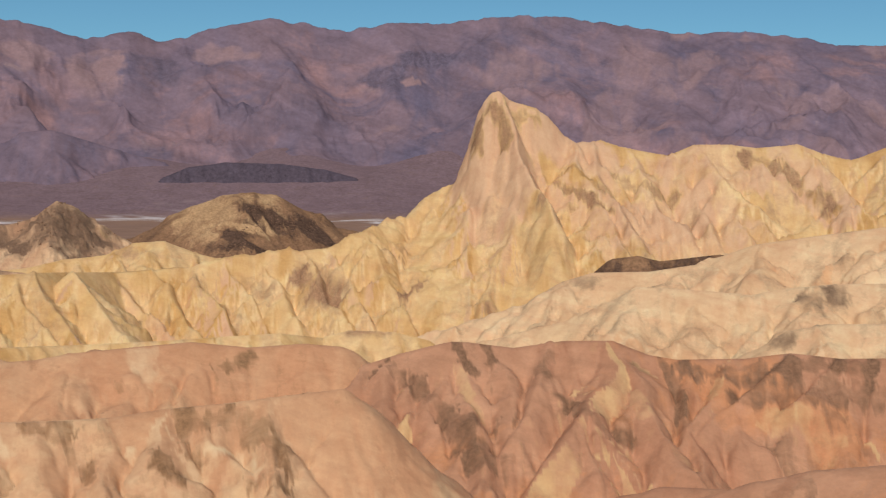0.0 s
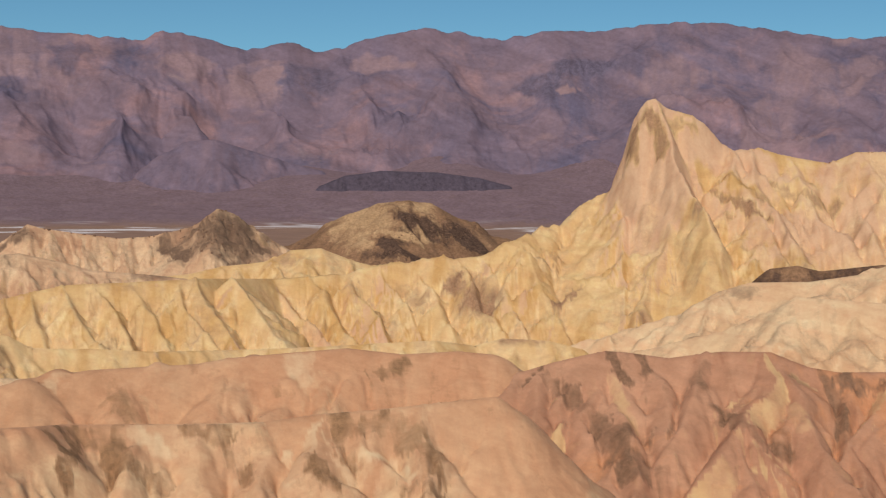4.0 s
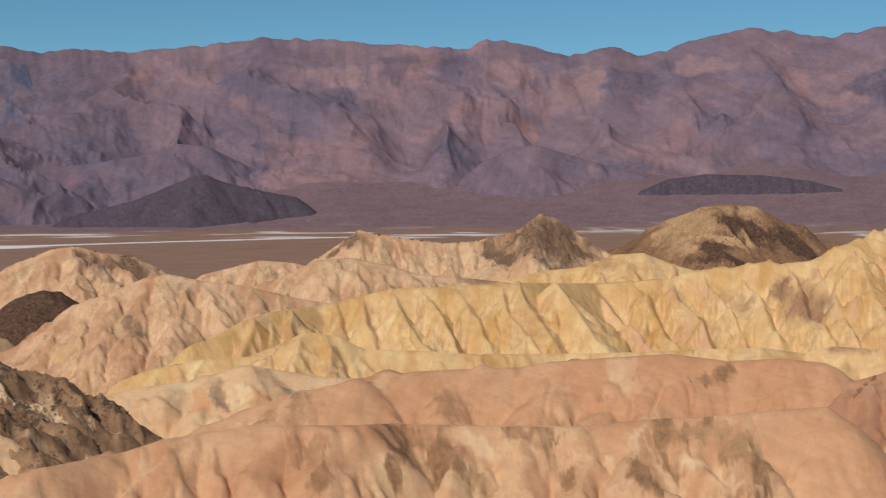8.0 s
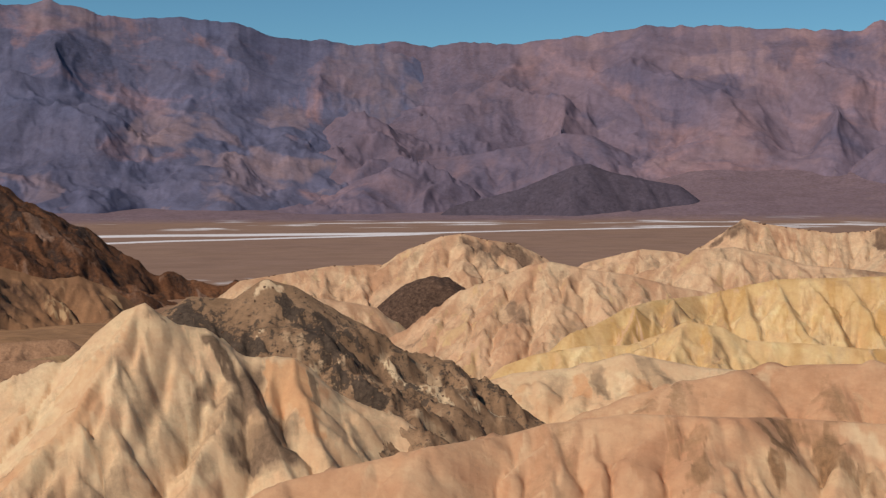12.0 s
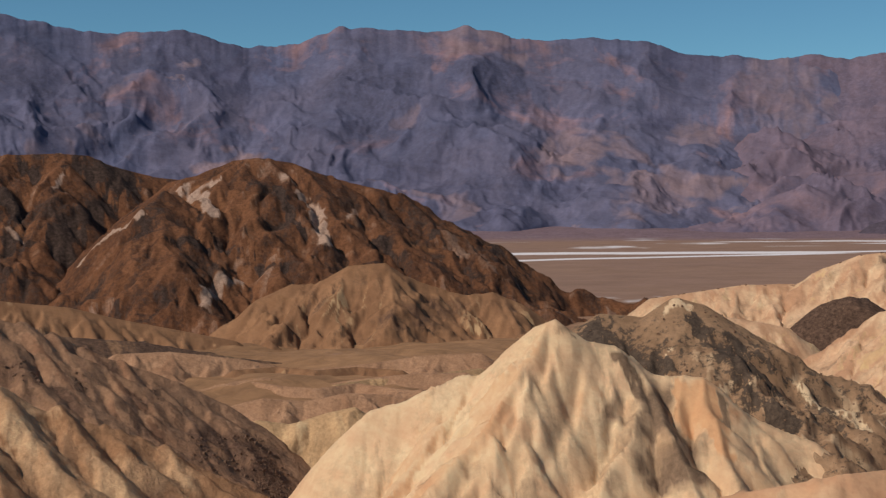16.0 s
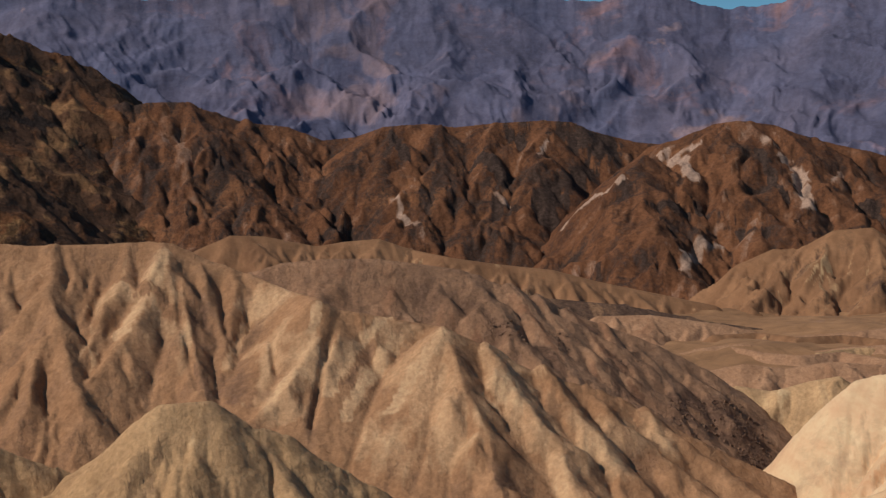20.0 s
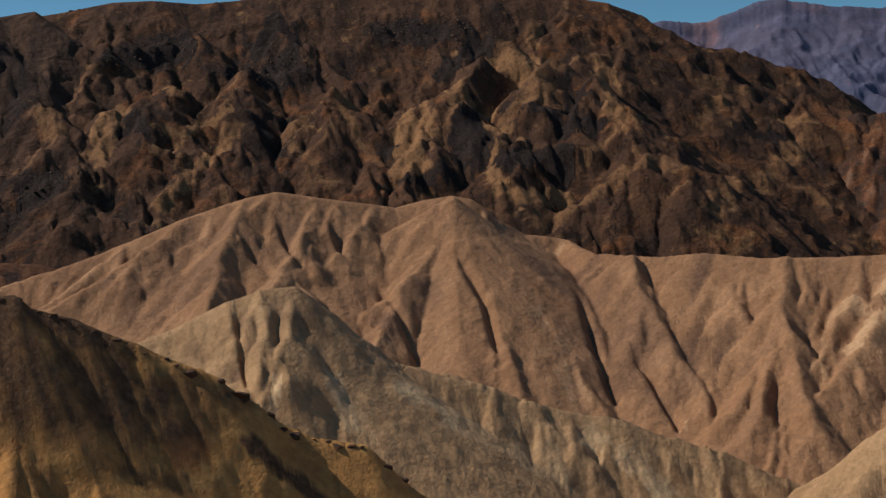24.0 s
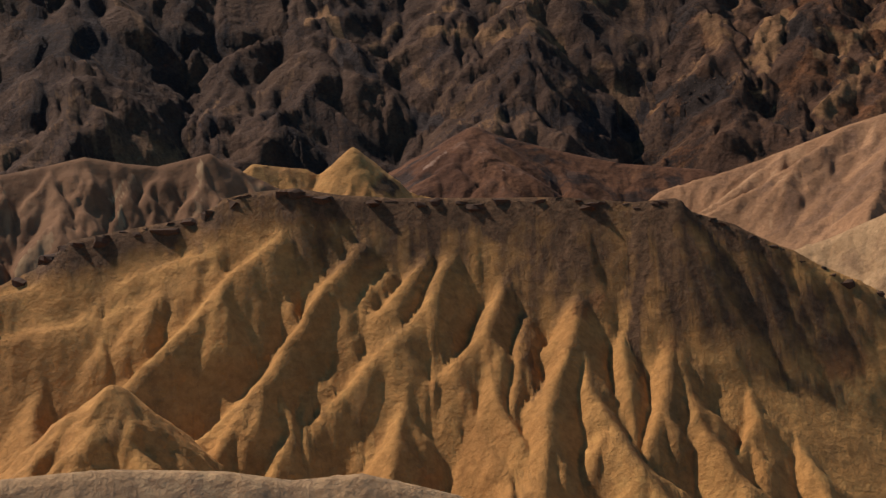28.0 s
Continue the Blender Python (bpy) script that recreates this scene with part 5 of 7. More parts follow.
land.stain(42.7, 444.9, 44.9, 5.3, 2.1, rock=0.56, tint=0)
land.build()
land = Land("badland_ridge", "cream rounded mudstone ridge", "cream", warp=3.0, crag=0.7, craggy=18, worn=0.6, seed=20, slope=0.85, soft=1.0, gap=15, fall=0.4, branch=8, subs=3, **G)
land.crest([(11.8, 389.8, 32.9), (30.1, 388.8, 37), (42.2, 387.7, 42.5), (52.6, 386.4, 48), (70.3, 383.6, 47.2),
            (81.9, 381.3, 46.3), (91.8, 379, 48.3), (102.9, 376.2, 49.7), (114.9, 372.7, 50), (132.1, 366.9, 49.8)])
land.stain(96.5, 369.4, 45.9, 6.8, 4.5, rock=0.68, tint=0)
land.stain(51.9, 383.3, 46.1, 9.1, 6.1, rock=0, tint=0)
land.band([(94.1, 372.1), (100.3, 373.4)], 2.72, rock=0.75)
land.build()
land = Land("badland_ridge", "low cream mudstone ridge", "cream", warp=3.0, crag=0.7, craggy=18, worn=0.6, seed=21, slope=0.85, soft=1.0, gap=15, fall=0.4, branch=8, subs=3, **G)
land.crest([(68.9, 338.1, 33.5), (75.2, 336.7, 37), (81.4, 335.3, 41.6), (90, 333.1, 43.2), (101.8, 329.6, 43.8),
            (117, 324.5, 45.7)])
land.stain(79, 331.7, 39, 3.8, 2.2, rock=0.64, tint=0)
land.build()
land = Land("badland_butte", "white and pink fluted hill with a dark pointed peak", "flute", core=0.8, warp=1.4, crag=0.6, craggy=12, worn=1.2, seed=22, step=0.05, dr=1.8, slope=0.9, soft=0.6, gap=7, fall=0.5, branch=5, **G)
land.crest([(-283.2, 640.1, 45.3), (-273.7, 644.3, 51.3), (-264.1, 648.3, 59.3), (-258.1, 650.7, 57.4), (-244.6, 655.9, 55.3),
            (-224.6, 663, 52.5), (-206.7, 668.8, 53.8), (-191.2, 673.4, 57.9), (-184.7, 675.2, 62.8), (-180.7, 676.3, 66.9),
            (-174.1, 678, 64.8), (-164.9, 680.3, 57.9), (-156.9, 682.2, 52.5), (-147.6, 684.3, 47)])
land.stain(-179.3, 656.7, 55.5, 18.7, 12, rock=0.95, tint=0)
land.stain(-163.3, 654.4, 47.9, 15.9, 10.6, rock=0.85, tint=0)
land.stain(-195, 666.3, 52.5, 14.2, 10.9, rock=0.8, tint=0)
land.stain(-174, 666.7, 56.8, 16.2, 12.2, rock=0.76, tint=0)
land.stain(-188.2, 653, 47.8, 12, 6.7, rock=0.6, tint=0)
land.stain(-160.1, 671.9, 52.7, 10.8, 6.8, rock=0.72, tint=0)
land.stain(-265, 643.5, 55.4, 8.2, 5.5, rock=0.64, tint=0)
land.stain(-161.9, 645.6, 41.8, 13.1, 2.1, rock=0.72, tint=0)
land.stain(-176.1, 662.4, 58.6, 14, 10.8, rock=0.95, tint=0)
land.stain(-162.5, 663, 50.6, 13.4, 9.4, rock=0.9, tint=0)
land.stain(-194.1, 666.6, 52.9, 8.9, 6.8, rock=0.6, tint=0)
land.band([(-186.2, 665.7), (-176.8, 661.6), (-166.8, 665.5), (-156.1, 666.7)], 5.92, rock=0.95)
land.band([(-203.2, 666.4), (-189.3, 647.6)], 3.76, rock=0.8)
land.band([(-264.3, 641.9), (-274.4, 639)], 3.27, rock=0.8)
land.build().cap_rocks(24, 1.2, "outcrop").rubble(400, 0.4)
land = Land("badland_butte", "pale pink fluted hill before salt flats", "flute", core=0.8, warp=1.3, crag=0.6, craggy=12, worn=1.2, seed=23, step=0.06, dr=1.5, slope=0.85, soft=0.6, gap=6.5, fall=0.45, branch=5, **G)
land.crest([(-277.1, 554.6, 36.1), (-266.2, 560, 39.7), (-250.6, 567.1, 48.1), (-237.2, 572.8, 49.2), (-221.4, 579.1, 45.5),
            (-210, 583.3, 41.8), (-187.1, 591.1, 39.8), (-173.2, 595.3, 38.1)])
land.stain(-186.7, 590.1, 39.4, 14.6, 1.9, rock=0.64, tint=0)
land.build()
land = Land("badland_butte", "small cream fluted hill beyond pink ridges", "flute", core=0.8, warp=1.3, crag=0.6, craggy=12, worn=1.2, seed=24, step=0.06, dr=1.5, slope=0.85, soft=0.6, gap=6.5, fall=0.45, branch=5, **G)
land.crest([(-327.4, 607.4, 38.7), (-317.9, 612.4, 41.3), (-303.4, 619.7, 45.2), (-288.8, 626.6, 43.8), (-279, 631.1, 41),
            (-269, 635.4, 38.2)])
land.build()
land = Land("rocky_dome", "brown domed hill of dark volcanic rock", "brown", rocky=0.3, warp=4, seed=25, step=0.06, dr=1.8, slope=0.7, soft=4, gap=22, fall=0.45, branch=9, subs=3, **G)
land.crest([(-187.5, 777.7, 29.8), (-170, 781.7, 45.1), (-149.3, 785.9, 54.3), (-134.3, 788.6, 63.6), (-119.2, 791.1, 69.2),
            (-104, 793.2, 70.8), (-91.7, 794.7, 68.4), (-76.3, 796.4, 60.6), (-60.8, 797.7, 51.9), (-45.2, 798.7, 48.2),
            (-29.5, 799.5, 43.6)])
land.stain(-91.9, 764.6, 54.2, 18.1, 5.4, rock=0, tint=0.9)
land.stain(-100.9, 759, 53.5, 18, 7.5, rock=0.64, tint=0)
land.stain(-78.2, 773.3, 53.3, 21.3, 9.1, rock=0.64, tint=0)
land.stain(-116.2, 740.6, 43.6, 17.7, 5.9, rock=0.64, tint=0)
land.stain(-97.2, 777.9, 62.2, 15.4, 4.6, rock=0.56, tint=0)
land.stain(-121.8, 776.3, 60.7, 18.5, 7.7, rock=0, tint=0.62)
land.stain(-104.9, 784.4, 66.7, 18.6, 4.7, rock=0, tint=0.558)
land.stain(-128.4, 761.9, 50.5, 15.2, 6.1, rock=0, tint=0.558)
land.band([(-99.4, 770.5), (-78.2, 772.9), (-63.2, 776.1)], 7.93, rock=0.95)
land.band([(-115.3, 754.2), (-104.2, 740), (-92, 736.9)], 6.48, rock=0.9)
land.band([(-126.2, 765), (-106.5, 755.9), (-91.4, 756.2)], 2.1, tint=0.9)
land.band([(-137.4, 776.2), (-122, 777.5)], 8.03, tint=0.6)
land.build().rubble(700, 0.4, least=0.5)
land = Land("badland_ridge", "low orange and cream ridge", "yellow", warp=2.6, seed=26, step=0.06, dr=1.5, slope=0.8, gap=13, fall=0.4, branch=5, **G)
land.crest([(-198.4, 608.5, 37), (-177.2, 615, 38.9), (-162.8, 618.9, 42.4), (-145.9, 623.1, 43.9), (-133.7, 625.9, 49.4),
            (-121.4, 628.4, 50.2), (-106.6, 631.1, 44.4), (-91.7, 633.4, 40.7)])
land.stain(-135.1, 620.4, 45.8, 10, 3.7, rock=0.48, tint=0)
land.build()
land = Land("badland_butte", "pink fluted mudstone hill", "flute", soft=0.6, core=0.8, warp=1.5, crag=0.6, craggy=12, worn=1.2, seed=27, step=0.06, dr=1.2, front=70, slope=0.85, gap=7.5, fall=0.46, branch=5, **G)
land.crest([(-305.7, 420.6, 19.8), (-292.9, 429.7, 30.3), (-284.6, 435.2, 37.2), (-274.5, 441.6, 42), (-264.3, 447.8, 46.9),
            (-257.3, 451.9, 48.2), (-246.8, 457.7, 45.6), (-232.4, 465.2, 43.4), (-217.7, 472.2, 39.2), (-206.6, 477.2, 37.1),
            (-195.2, 482, 36)])
land.stain(-253.8, 422.3, 30.2, 4.5, 3.5, rock=0.64, tint=0)
land.stain(-234.9, 427.5, 26.5, 11.5, 3.8, rock=0.32, tint=0)
land.band([(-259.4, 427.7), (-253.7, 423.8)], 1.95, rock=0.6)
land.build()
land = Land("badland_butte", "tan fluted hill with a grey-green cap", "flute", soft=0.6, core=0.8, warp=1.6, crag=0.6, craggy=12, worn=1.2, seed=28, step=0.06, dr=1.5, front=70, slope=0.85, gap=8, fall=0.46, branch=5, **G)
land.crest([(-468.1, 520.5, 30.6), (-445.5, 539.9, 35.1), (-433.7, 549.5, 37.4), (-415.3, 563.5, 36.9), (-404.7, 571.2, 44.7),
            (-391.7, 580.2, 51.2), (-382.8, 586, 52.5), (-373.9, 591.8, 49.6), (-360.3, 600.2, 47.3), (-348.7, 607, 39.8)])
land.stain(-365.1, 592.8, 45.6, 16.4, 5.5, rock=0.68, tint=0)
land.stain(-375, 578.8, 47.4, 8.8, 6.8, rock=0.4, tint=0)
land.band([(-377.5, 583.2), (-364.2, 587.6), (-352.6, 594.5)], 4.34, rock=0.8)
land.band([(-361.6, 593.8), (-361.3, 594.1)], 2.73, rock=0.75)
land.build().cap_rocks(20, 1.4, "outcrop").rubble(300, 0.45)
land = Land("rocky_dome", "small dark brown dome", "brown", warp=4, seed=29, step=0.06, dr=1.4, front=45, slope=1.0, soft=5, gap=20, fall=0.45, branch=4, subs=2, **G)
land.crest([(-345.5, 490.6, 35.5), (-342.4, 492.7, 37), (-338.7, 495.3, 38.1), (-334, 498.4, 36.8), (-331, 500.4, 34.5)])
land.stain(-329.8, 484.1, 31.5, 13.8, 9.2, rock=0.8, tint=0)
land.build(cap=60).rubble(300, 0.35)
land = Land("rust_massif", "rust-brown rocky mountain with pale streaks", "rust", rocky=0.38, varied=0.25, rill=0.15, worn=0.9, crag=2.2, craggy=22, seed=30, step=0.06, dr=2.6, front=190, back=25, slope=0.85, soft=2, gap=40, fall=0.5, branch=16, subs=1.6, warp=5, grain=0.6, category="mountain")
land.crest([(-855.6, 477.9, 93.8), (-846, 494.7, 99.3), (-834.1, 514.5, 108.6), (-825.9, 527.5, 110.3), (-813.4, 546.7, 106.9),
            (-796, 571.7, 95), (-777.9, 596.1, 88.1), (-763.9, 613.9, 80.2), (-744.8, 636.9, 57), (-725.1, 659.2, 45.4),
            (-712.6, 672.7, 32.1), (-697.4, 688.5, 18.9), (-679.4, 706.3, 13.4), (-658.5, 725.8, 9.8), (-628.5, 699, 12)], gap=24, fall=0.59)
land.spur((-831.9, 518.1, 109.7), (-803.9, 479.9, 86), (-777.7, 456.4, 68.6))
land.spur((-822.1, 533.5, 110.1), (-742.7, 505.7, 68.2), (-689.7, 504.8, 41.8))
land.spur((-809.8, 551.9, 106), (-736.4, 530.7, 67.9), (-689.8, 525.6, 44.5))
land.spur((-797.1, 570.2, 98.5), (-728.9, 560.1, 64.1), (-662.2, 554.9, 30.7))
land.spur((-770, 606.2, 86.2), (-711.3, 596.4, 56.5), (-643.6, 597.5, 22.7))
land.spur((-783.8, 588.2, 89.3), (-726, 580.4, 60.2), (-658.5, 578.5, 26.5))
land.spur((-750.9, 629.7, 66.9), (-693.9, 619.5, 38), (-650.2, 627.7, 15.8))
land.spur((-829.9, 521.2, 109.7), (-769.9, 487.1, 75.2), (-710.5, 479.6, 45.4))
land.crest([(-828.4, 400.2, 37.6), (-818.7, 419.7, 58.9), (-811.9, 432.7, 73.1), (-805, 445.5, 88), (-798, 457.9, 74.5),
            (-790.8, 470.2, 61.7), (-777.7, 491.5, 47), (-768, 506.5, 30.5)], front=False)
land.spur((-805, 445.5, 88), (-756.9, 414.6, 59.5), (-714.9, 402.2, 37.7))
land.spur((-811.9, 432.7, 73.1), (-770.3, 398.5, 46.2), (-741.4, 375.9, 27.9))
land.spur((-798, 457.9, 74.5), (-742.5, 441.2, 45.6), (-713.3, 431.2, 30.1))
land.spur((-818.7, 419.7, 58.9), (-780, 384.2, 32.7))
land.stain(-741.4, 547.4, 67.8, 25.3, 18.1, rock=0.2, tint=0)
land.band([(-790.6, 419.5), (-807.7, 410.7), (-812.7, 391.6)], 3.18, tint=1.0)
land.band([(-837, 478.2), (-821.1, 477.5), (-778.2, 464.6)], 4.42, tint=0.9)
land.band([(-825.9, 484.7), (-817.4, 492.7)], 2.62, tint=0.8)
land.band([(-796.3, 527.9), (-787.3, 533)], 2.99, tint=0.6)
land.band([(-775.2, 529.1), (-756.3, 527), (-714, 503.6)], 4.65, tint=0.95)
land.band([(-839.6, 377.5), (-830.5, 380.9)], 2.88, tint=0.9)
land.band([(-716.9, 444.6), (-716.3, 430.8), (-687.5, 402.5)], 3.88, tint=0.7)
land.band([(-792.1, 520.6), (-763.6, 508.1), (-728.6, 499.1)], 2.51, rock=1.0)
land.band([(-838.7, 373.3), (-821.9, 376.8), (-801.4, 369)], 3.18, rock=1.0)
land.band([(-751.8, 452.6), (-727.2, 461.2), (-707.3, 468.2)], 4.06, rock=0.9)
land.band([(-754.2, 418.9), (-749.8, 443.4)], 3.74, rock=0.85)
land.band([(-721.5, 550.3), (-705.8, 547)], 3.18, rock=0.9)
land.band([(-756.4, 558.6), (-742.9, 541.8)], 2.19, tint=0.6)
land.band([(-731, 535.3), (-721.3, 545.7)], 3.2, rock=0.85)
land.band([(-717.1, 592.7), (-706.4, 590.8)], 3.63, rock=0.9)
land.band([(-727.1, 652.6), (-722.9, 653.9)], 3.06, rock=0.9)
land.build().rubble(500, 0.8, least=0.5)
land = Land("rust_massif", "dark rust-brown rocky mountain ridge", "rust", rocky=0.44, varied=0.25, rill=0.15, worn=0.9, crag=2.2, craggy=22, seed=31, step=0.06, dr=2.8, front=240, back=25, slope=0.85, soft=2, gap=40, fall=0.55, branch=18, subs=1.6, warp=5, grain=0.7, category="mountain")
land.crest([(-1071.3, 137.1, 126.3), (-1065.1, 178.7, 135.3), (-1061.4, 199.5, 135.4), (-1057.3, 220, 129.1),
            (-1051.9, 244.6, 120.2), (-1043.8, 277.4, 116.2), (-1037, 301.6, 105.5), (-1029.7, 325.8, 107.9),
            (-984.8, 334.4, 113.9), (-975, 362, 115.3), (-967.9, 380.4, 112.4), (-955.9, 409.8, 115), (-942.8, 439.1, 116),
            (-934.1, 457.2, 114.6), (-925.1, 475.1, 105.5), (-913.8, 496.6, 99.1), (-901.9, 517.9, 96.8)], gap=26, fall=0.65)
land.spur((-1067.8, 161.8, 136.2), (-1070.1, 145.8, 132.3), (-1049.1, 122.8, 115.2), (-1014.6, 76.9, 83.6))
land.spur((-1065.9, 173.7, 134.1), (-1007, 182.8, 101.4), (-950.1, 190.3, 69.9), (-904.7, 198.6, 44.6))
land.spur((-1060.2, 205.8, 135.9), (-997.3, 216.5, 100.8), (-940.1, 222.2, 69.2), (-888.1, 227.4, 40.6))
land.spur((-1051.7, 245.8, 122.9), (-989.3, 254.6, 88.3), (-939.5, 260.6, 60.8), (-893.7, 266.2, 35.5))
land.spur((-1044.7, 273.9, 116.3), (-986.3, 282.5, 83.9), (-936.4, 287.4, 56.4), (-890.6, 291.9, 31.1))
land.spur((-982.5, 341.1, 113.4), (-927.2, 329.4, 82.4), (-874.3, 317.7, 52.7), (-848.9, 300.6, 35.9))
land.spur((-971.3, 371.7, 114.9), (-913, 356.9, 81.8), (-859.8, 347.2, 52.2))
land.spur((-956.1, 409.3, 116.1), (-910.4, 376.7, 85.3), (-850.2, 366.9, 51.8))
land.spur((-942.8, 439, 116.6), (-890, 413.9, 84.5), (-855.6, 373.2, 55.2))
land.spur((-1033.4, 313.9, 103), (-975.7, 312.4, 71.3), (-920, 313.8, 40.7))
land.band([(-903.5, 311.8), (-878.3, 308.2), (-865.2, 312.3)], 2.93, tint=0.7)
land.band([(-902.7, 384.4), (-898.5, 390.5)], 1.92, tint=0.8)
land.band([(-872.9, 371.4), (-861.4, 375.9)], 2.22, tint=0.6)
land.band([(-915.5, 429.5), (-898.9, 415.3)], 1.96, tint=0.6)
land.band([(-941.9, 412), (-928, 416.2)], 4.01, rock=0.95)
land.band([(-917.5, 451.9), (-911.4, 479.5), (-880.5, 437.4), (-847.6, 396.8)], 9.35, rock=0.9)
land.band([(-918.8, 381.3), (-892.5, 385.8)], 6.94, rock=0.85)
land.band([(-970.4, 333.9), (-940, 334.6)], 3.57, rock=0.9)
land.build().cap_rocks(60, 1.8, "crag", 0.4).rubble(500, 0.9, least=0.5)
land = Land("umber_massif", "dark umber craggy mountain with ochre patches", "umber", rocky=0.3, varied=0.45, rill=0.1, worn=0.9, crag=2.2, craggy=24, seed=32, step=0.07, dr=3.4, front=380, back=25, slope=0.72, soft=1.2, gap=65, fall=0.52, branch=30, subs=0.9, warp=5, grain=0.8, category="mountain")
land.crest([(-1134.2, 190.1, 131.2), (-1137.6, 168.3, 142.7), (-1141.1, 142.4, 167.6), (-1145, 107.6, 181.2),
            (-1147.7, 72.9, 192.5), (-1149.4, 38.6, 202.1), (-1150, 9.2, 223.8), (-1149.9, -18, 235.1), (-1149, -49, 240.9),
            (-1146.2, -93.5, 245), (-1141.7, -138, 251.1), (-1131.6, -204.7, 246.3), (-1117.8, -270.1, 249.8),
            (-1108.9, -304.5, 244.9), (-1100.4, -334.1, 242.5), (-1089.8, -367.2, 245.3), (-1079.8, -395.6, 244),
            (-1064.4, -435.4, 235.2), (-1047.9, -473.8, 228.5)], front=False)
land.spur((-1146.2, -93.6, 240.5), (-1053.8, -116.5, 183.3), (-971.9, -128, 133.7), (-908.6, -142.6, 94.8))
land.spur((-1149, -49, 238.7), (-1058.4, -63.1, 177.3), (-979.5, -82.6, 128.5), (-914.7, -89.1, 89.5))
land.spur((-1149.9, -13.7, 232.6), (-1060, -22, 175.6), (-985, -6.3, 129.7), (-918.1, -28.3, 87.5), (-916.2, -64.6, 67.1))
land.spur((-1149, 47, 198.7), (-1068.6, 30.5, 149.4), (-1017.6, 63, 113.2), (-1002.4, 15.4, 83.3))
land.spur((-1143.3, 123.8, 174.9), (-1075.5, 139.7, 133.2), (-1030.6, 98.4, 96.6), (-997.2, 60.6, 66.4))
land.spur((-1141.7, -138.1, 246.6), (-1049.1, -153.6, 180.3), (-995.9, -138.7, 147.2), (-922.6, -152, 102.6))
land.spur((-1131.6, -204.8, 244), (-1039.1, -210.8, 177.8), (-972.5, -190.5, 136.1), (-907.5, -201.1, 96.7))
land.spur((-1117.8, -270.2, 245.3), (-1027.2, -262.5, 187.1), (-965.6, -263.8, 150.2), (-911.8, -272.8, 117.6),
          (-866, -289.1, 88.4))
land.spur((-1100.4, -334.2, 241.6), (-1006.7, -332.7, 180.1), (-949.4, -346.8, 144.7), (-882.6, -342.5, 104.6))
land.spur((-1079.8, -395.7, 241.9), (-989.4, -381, 184.6), (-915.3, -377.3, 140.1), (-845.5, -364.6, 97.7))
land.spur((-1057.9, -450.9, 233), (-971.6, -424.4, 172.9), (-894.2, -407.7, 125.4))
land.stain(-945.7, -61.9, 103.8, 14.9, 9.3, rock=1, tint=0)
land.stain(-909.6, -139.2, 94.6, 21.7, 5.4, rock=1, tint=0)
land.stain(-1016.9, -255.9, 181.7, 32.2, 24.8, rock=0.95, tint=0)
land.stain(-1088.7, -176.1, 210.8, 43.6, 17.4, rock=0.9, tint=0)
land.stain(-1025.2, -355.4, 199.3, 51.4, 21.4, rock=0.9, tint=0)
land.stain(-839.8, -362.2, 97.5, 21.5, 14.4, rock=0.9, tint=0)
land.band([(-975.5, -143.8), (-958.1, -148.1), (-924.4, -150.7)], 4.91, tint=1.0)
land.band([(-968.6, -139.1), (-928.3, -130.9)], 3.38, tint=1.0)
land.band([(-990, -130.9), (-958.5, -112.1)], 2.7, tint=0.6)
land.band([(-1030.5, -76.2), (-973.6, -91.2), (-945.4, -99.9), (-930.5, -91.4)], 3.44, tint=0.85)
land.band([(-1053.4, -53.6), (-1033.2, -66.5)], 5.33, tint=0.7)
land.band([(-1061.7, -123), (-1037.6, -132.7)], 3.73, tint=0.6)
land.band([(-1058, -86), (-1037.6, -92.5)], 4.12, tint=0.7)
land.band([(-1027.8, -23.7), (-998.6, -17.7), (-978.6, 0.6)], 3.54, tint=0.85)
land.band([(-1050.2, -41.5), (-1073, -14.4), (-1017.8, -6.6)], 2.46, tint=0.6)
land.band([(-898.6, -85), (-916.1, -69), (-889.2, -62)], 3.19, tint=0.7)
land.band([(-962.9, 18), (-934.6, -3.3), (-899, -26.9), (-884, -43.3)], 2.89, tint=0.5)
land.band([(-985.1, -209.3), (-960.4, -196.6)], 2.34, tint=0.5)
land.band([(-970.7, -186.7), (-955.1, -172.6)], 2.3, tint=0.5)
land.band([(-923, -221.6), (-917.3, -199.8)], 1.85, tint=0.65)
land.band([(-952.9, -67.7), (-942.1, -52.8), (-983.4, -43.6)], 7.54, rock=1)
land.band([(-907.5, -157.4), (-907.1, -124.6)], 4.68, rock=1)
land.band([(-973.1, -106.2), (-916.1, -97.2)], 2.61, rock=1)
land.band([(-948.6, -10.3), (-984.6, -36.1)], 3.79, rock=0.95)
land.band([(-943.1, -343.8), (-902.3, -341.6), (-870, -333.7)], 4.17, tint=0.9)
land.band([(-893.4, -365.6), (-893.1, -365.3)], 2.65, tint=0.7)
land.band([(-970.2, -319.6), (-941.4, -302.7)], 5.12, tint=0.7)
land.band([(-988.2, -291.8), (-970.4, -282.8)], 2.8, tint=0.7)
land.band([(-1013.6, -269), (-977, -276.4)], 3.64, tint=0.5)
land.band([(-925.3, -262.2), (-912.3, -278.4), (-883.3, -285.2), (-861.9, -293.5)], 2.94, tint=0.9)
land.band([(-894.4, -297), (-892.7, -287.3)], 3.32, tint=0.8)
land.band([(-900.7, -499.7), (-912.3, -476.2), (-945.6, -458.2)], 3.66, tint=1.0)
land.band([(-905.1, -470.7), (-913.4, -460.1)], 2.8, tint=0.9)
land.band([(-910.7, -328.7), (-882.7, -307.8)], 4.48, rock=1)
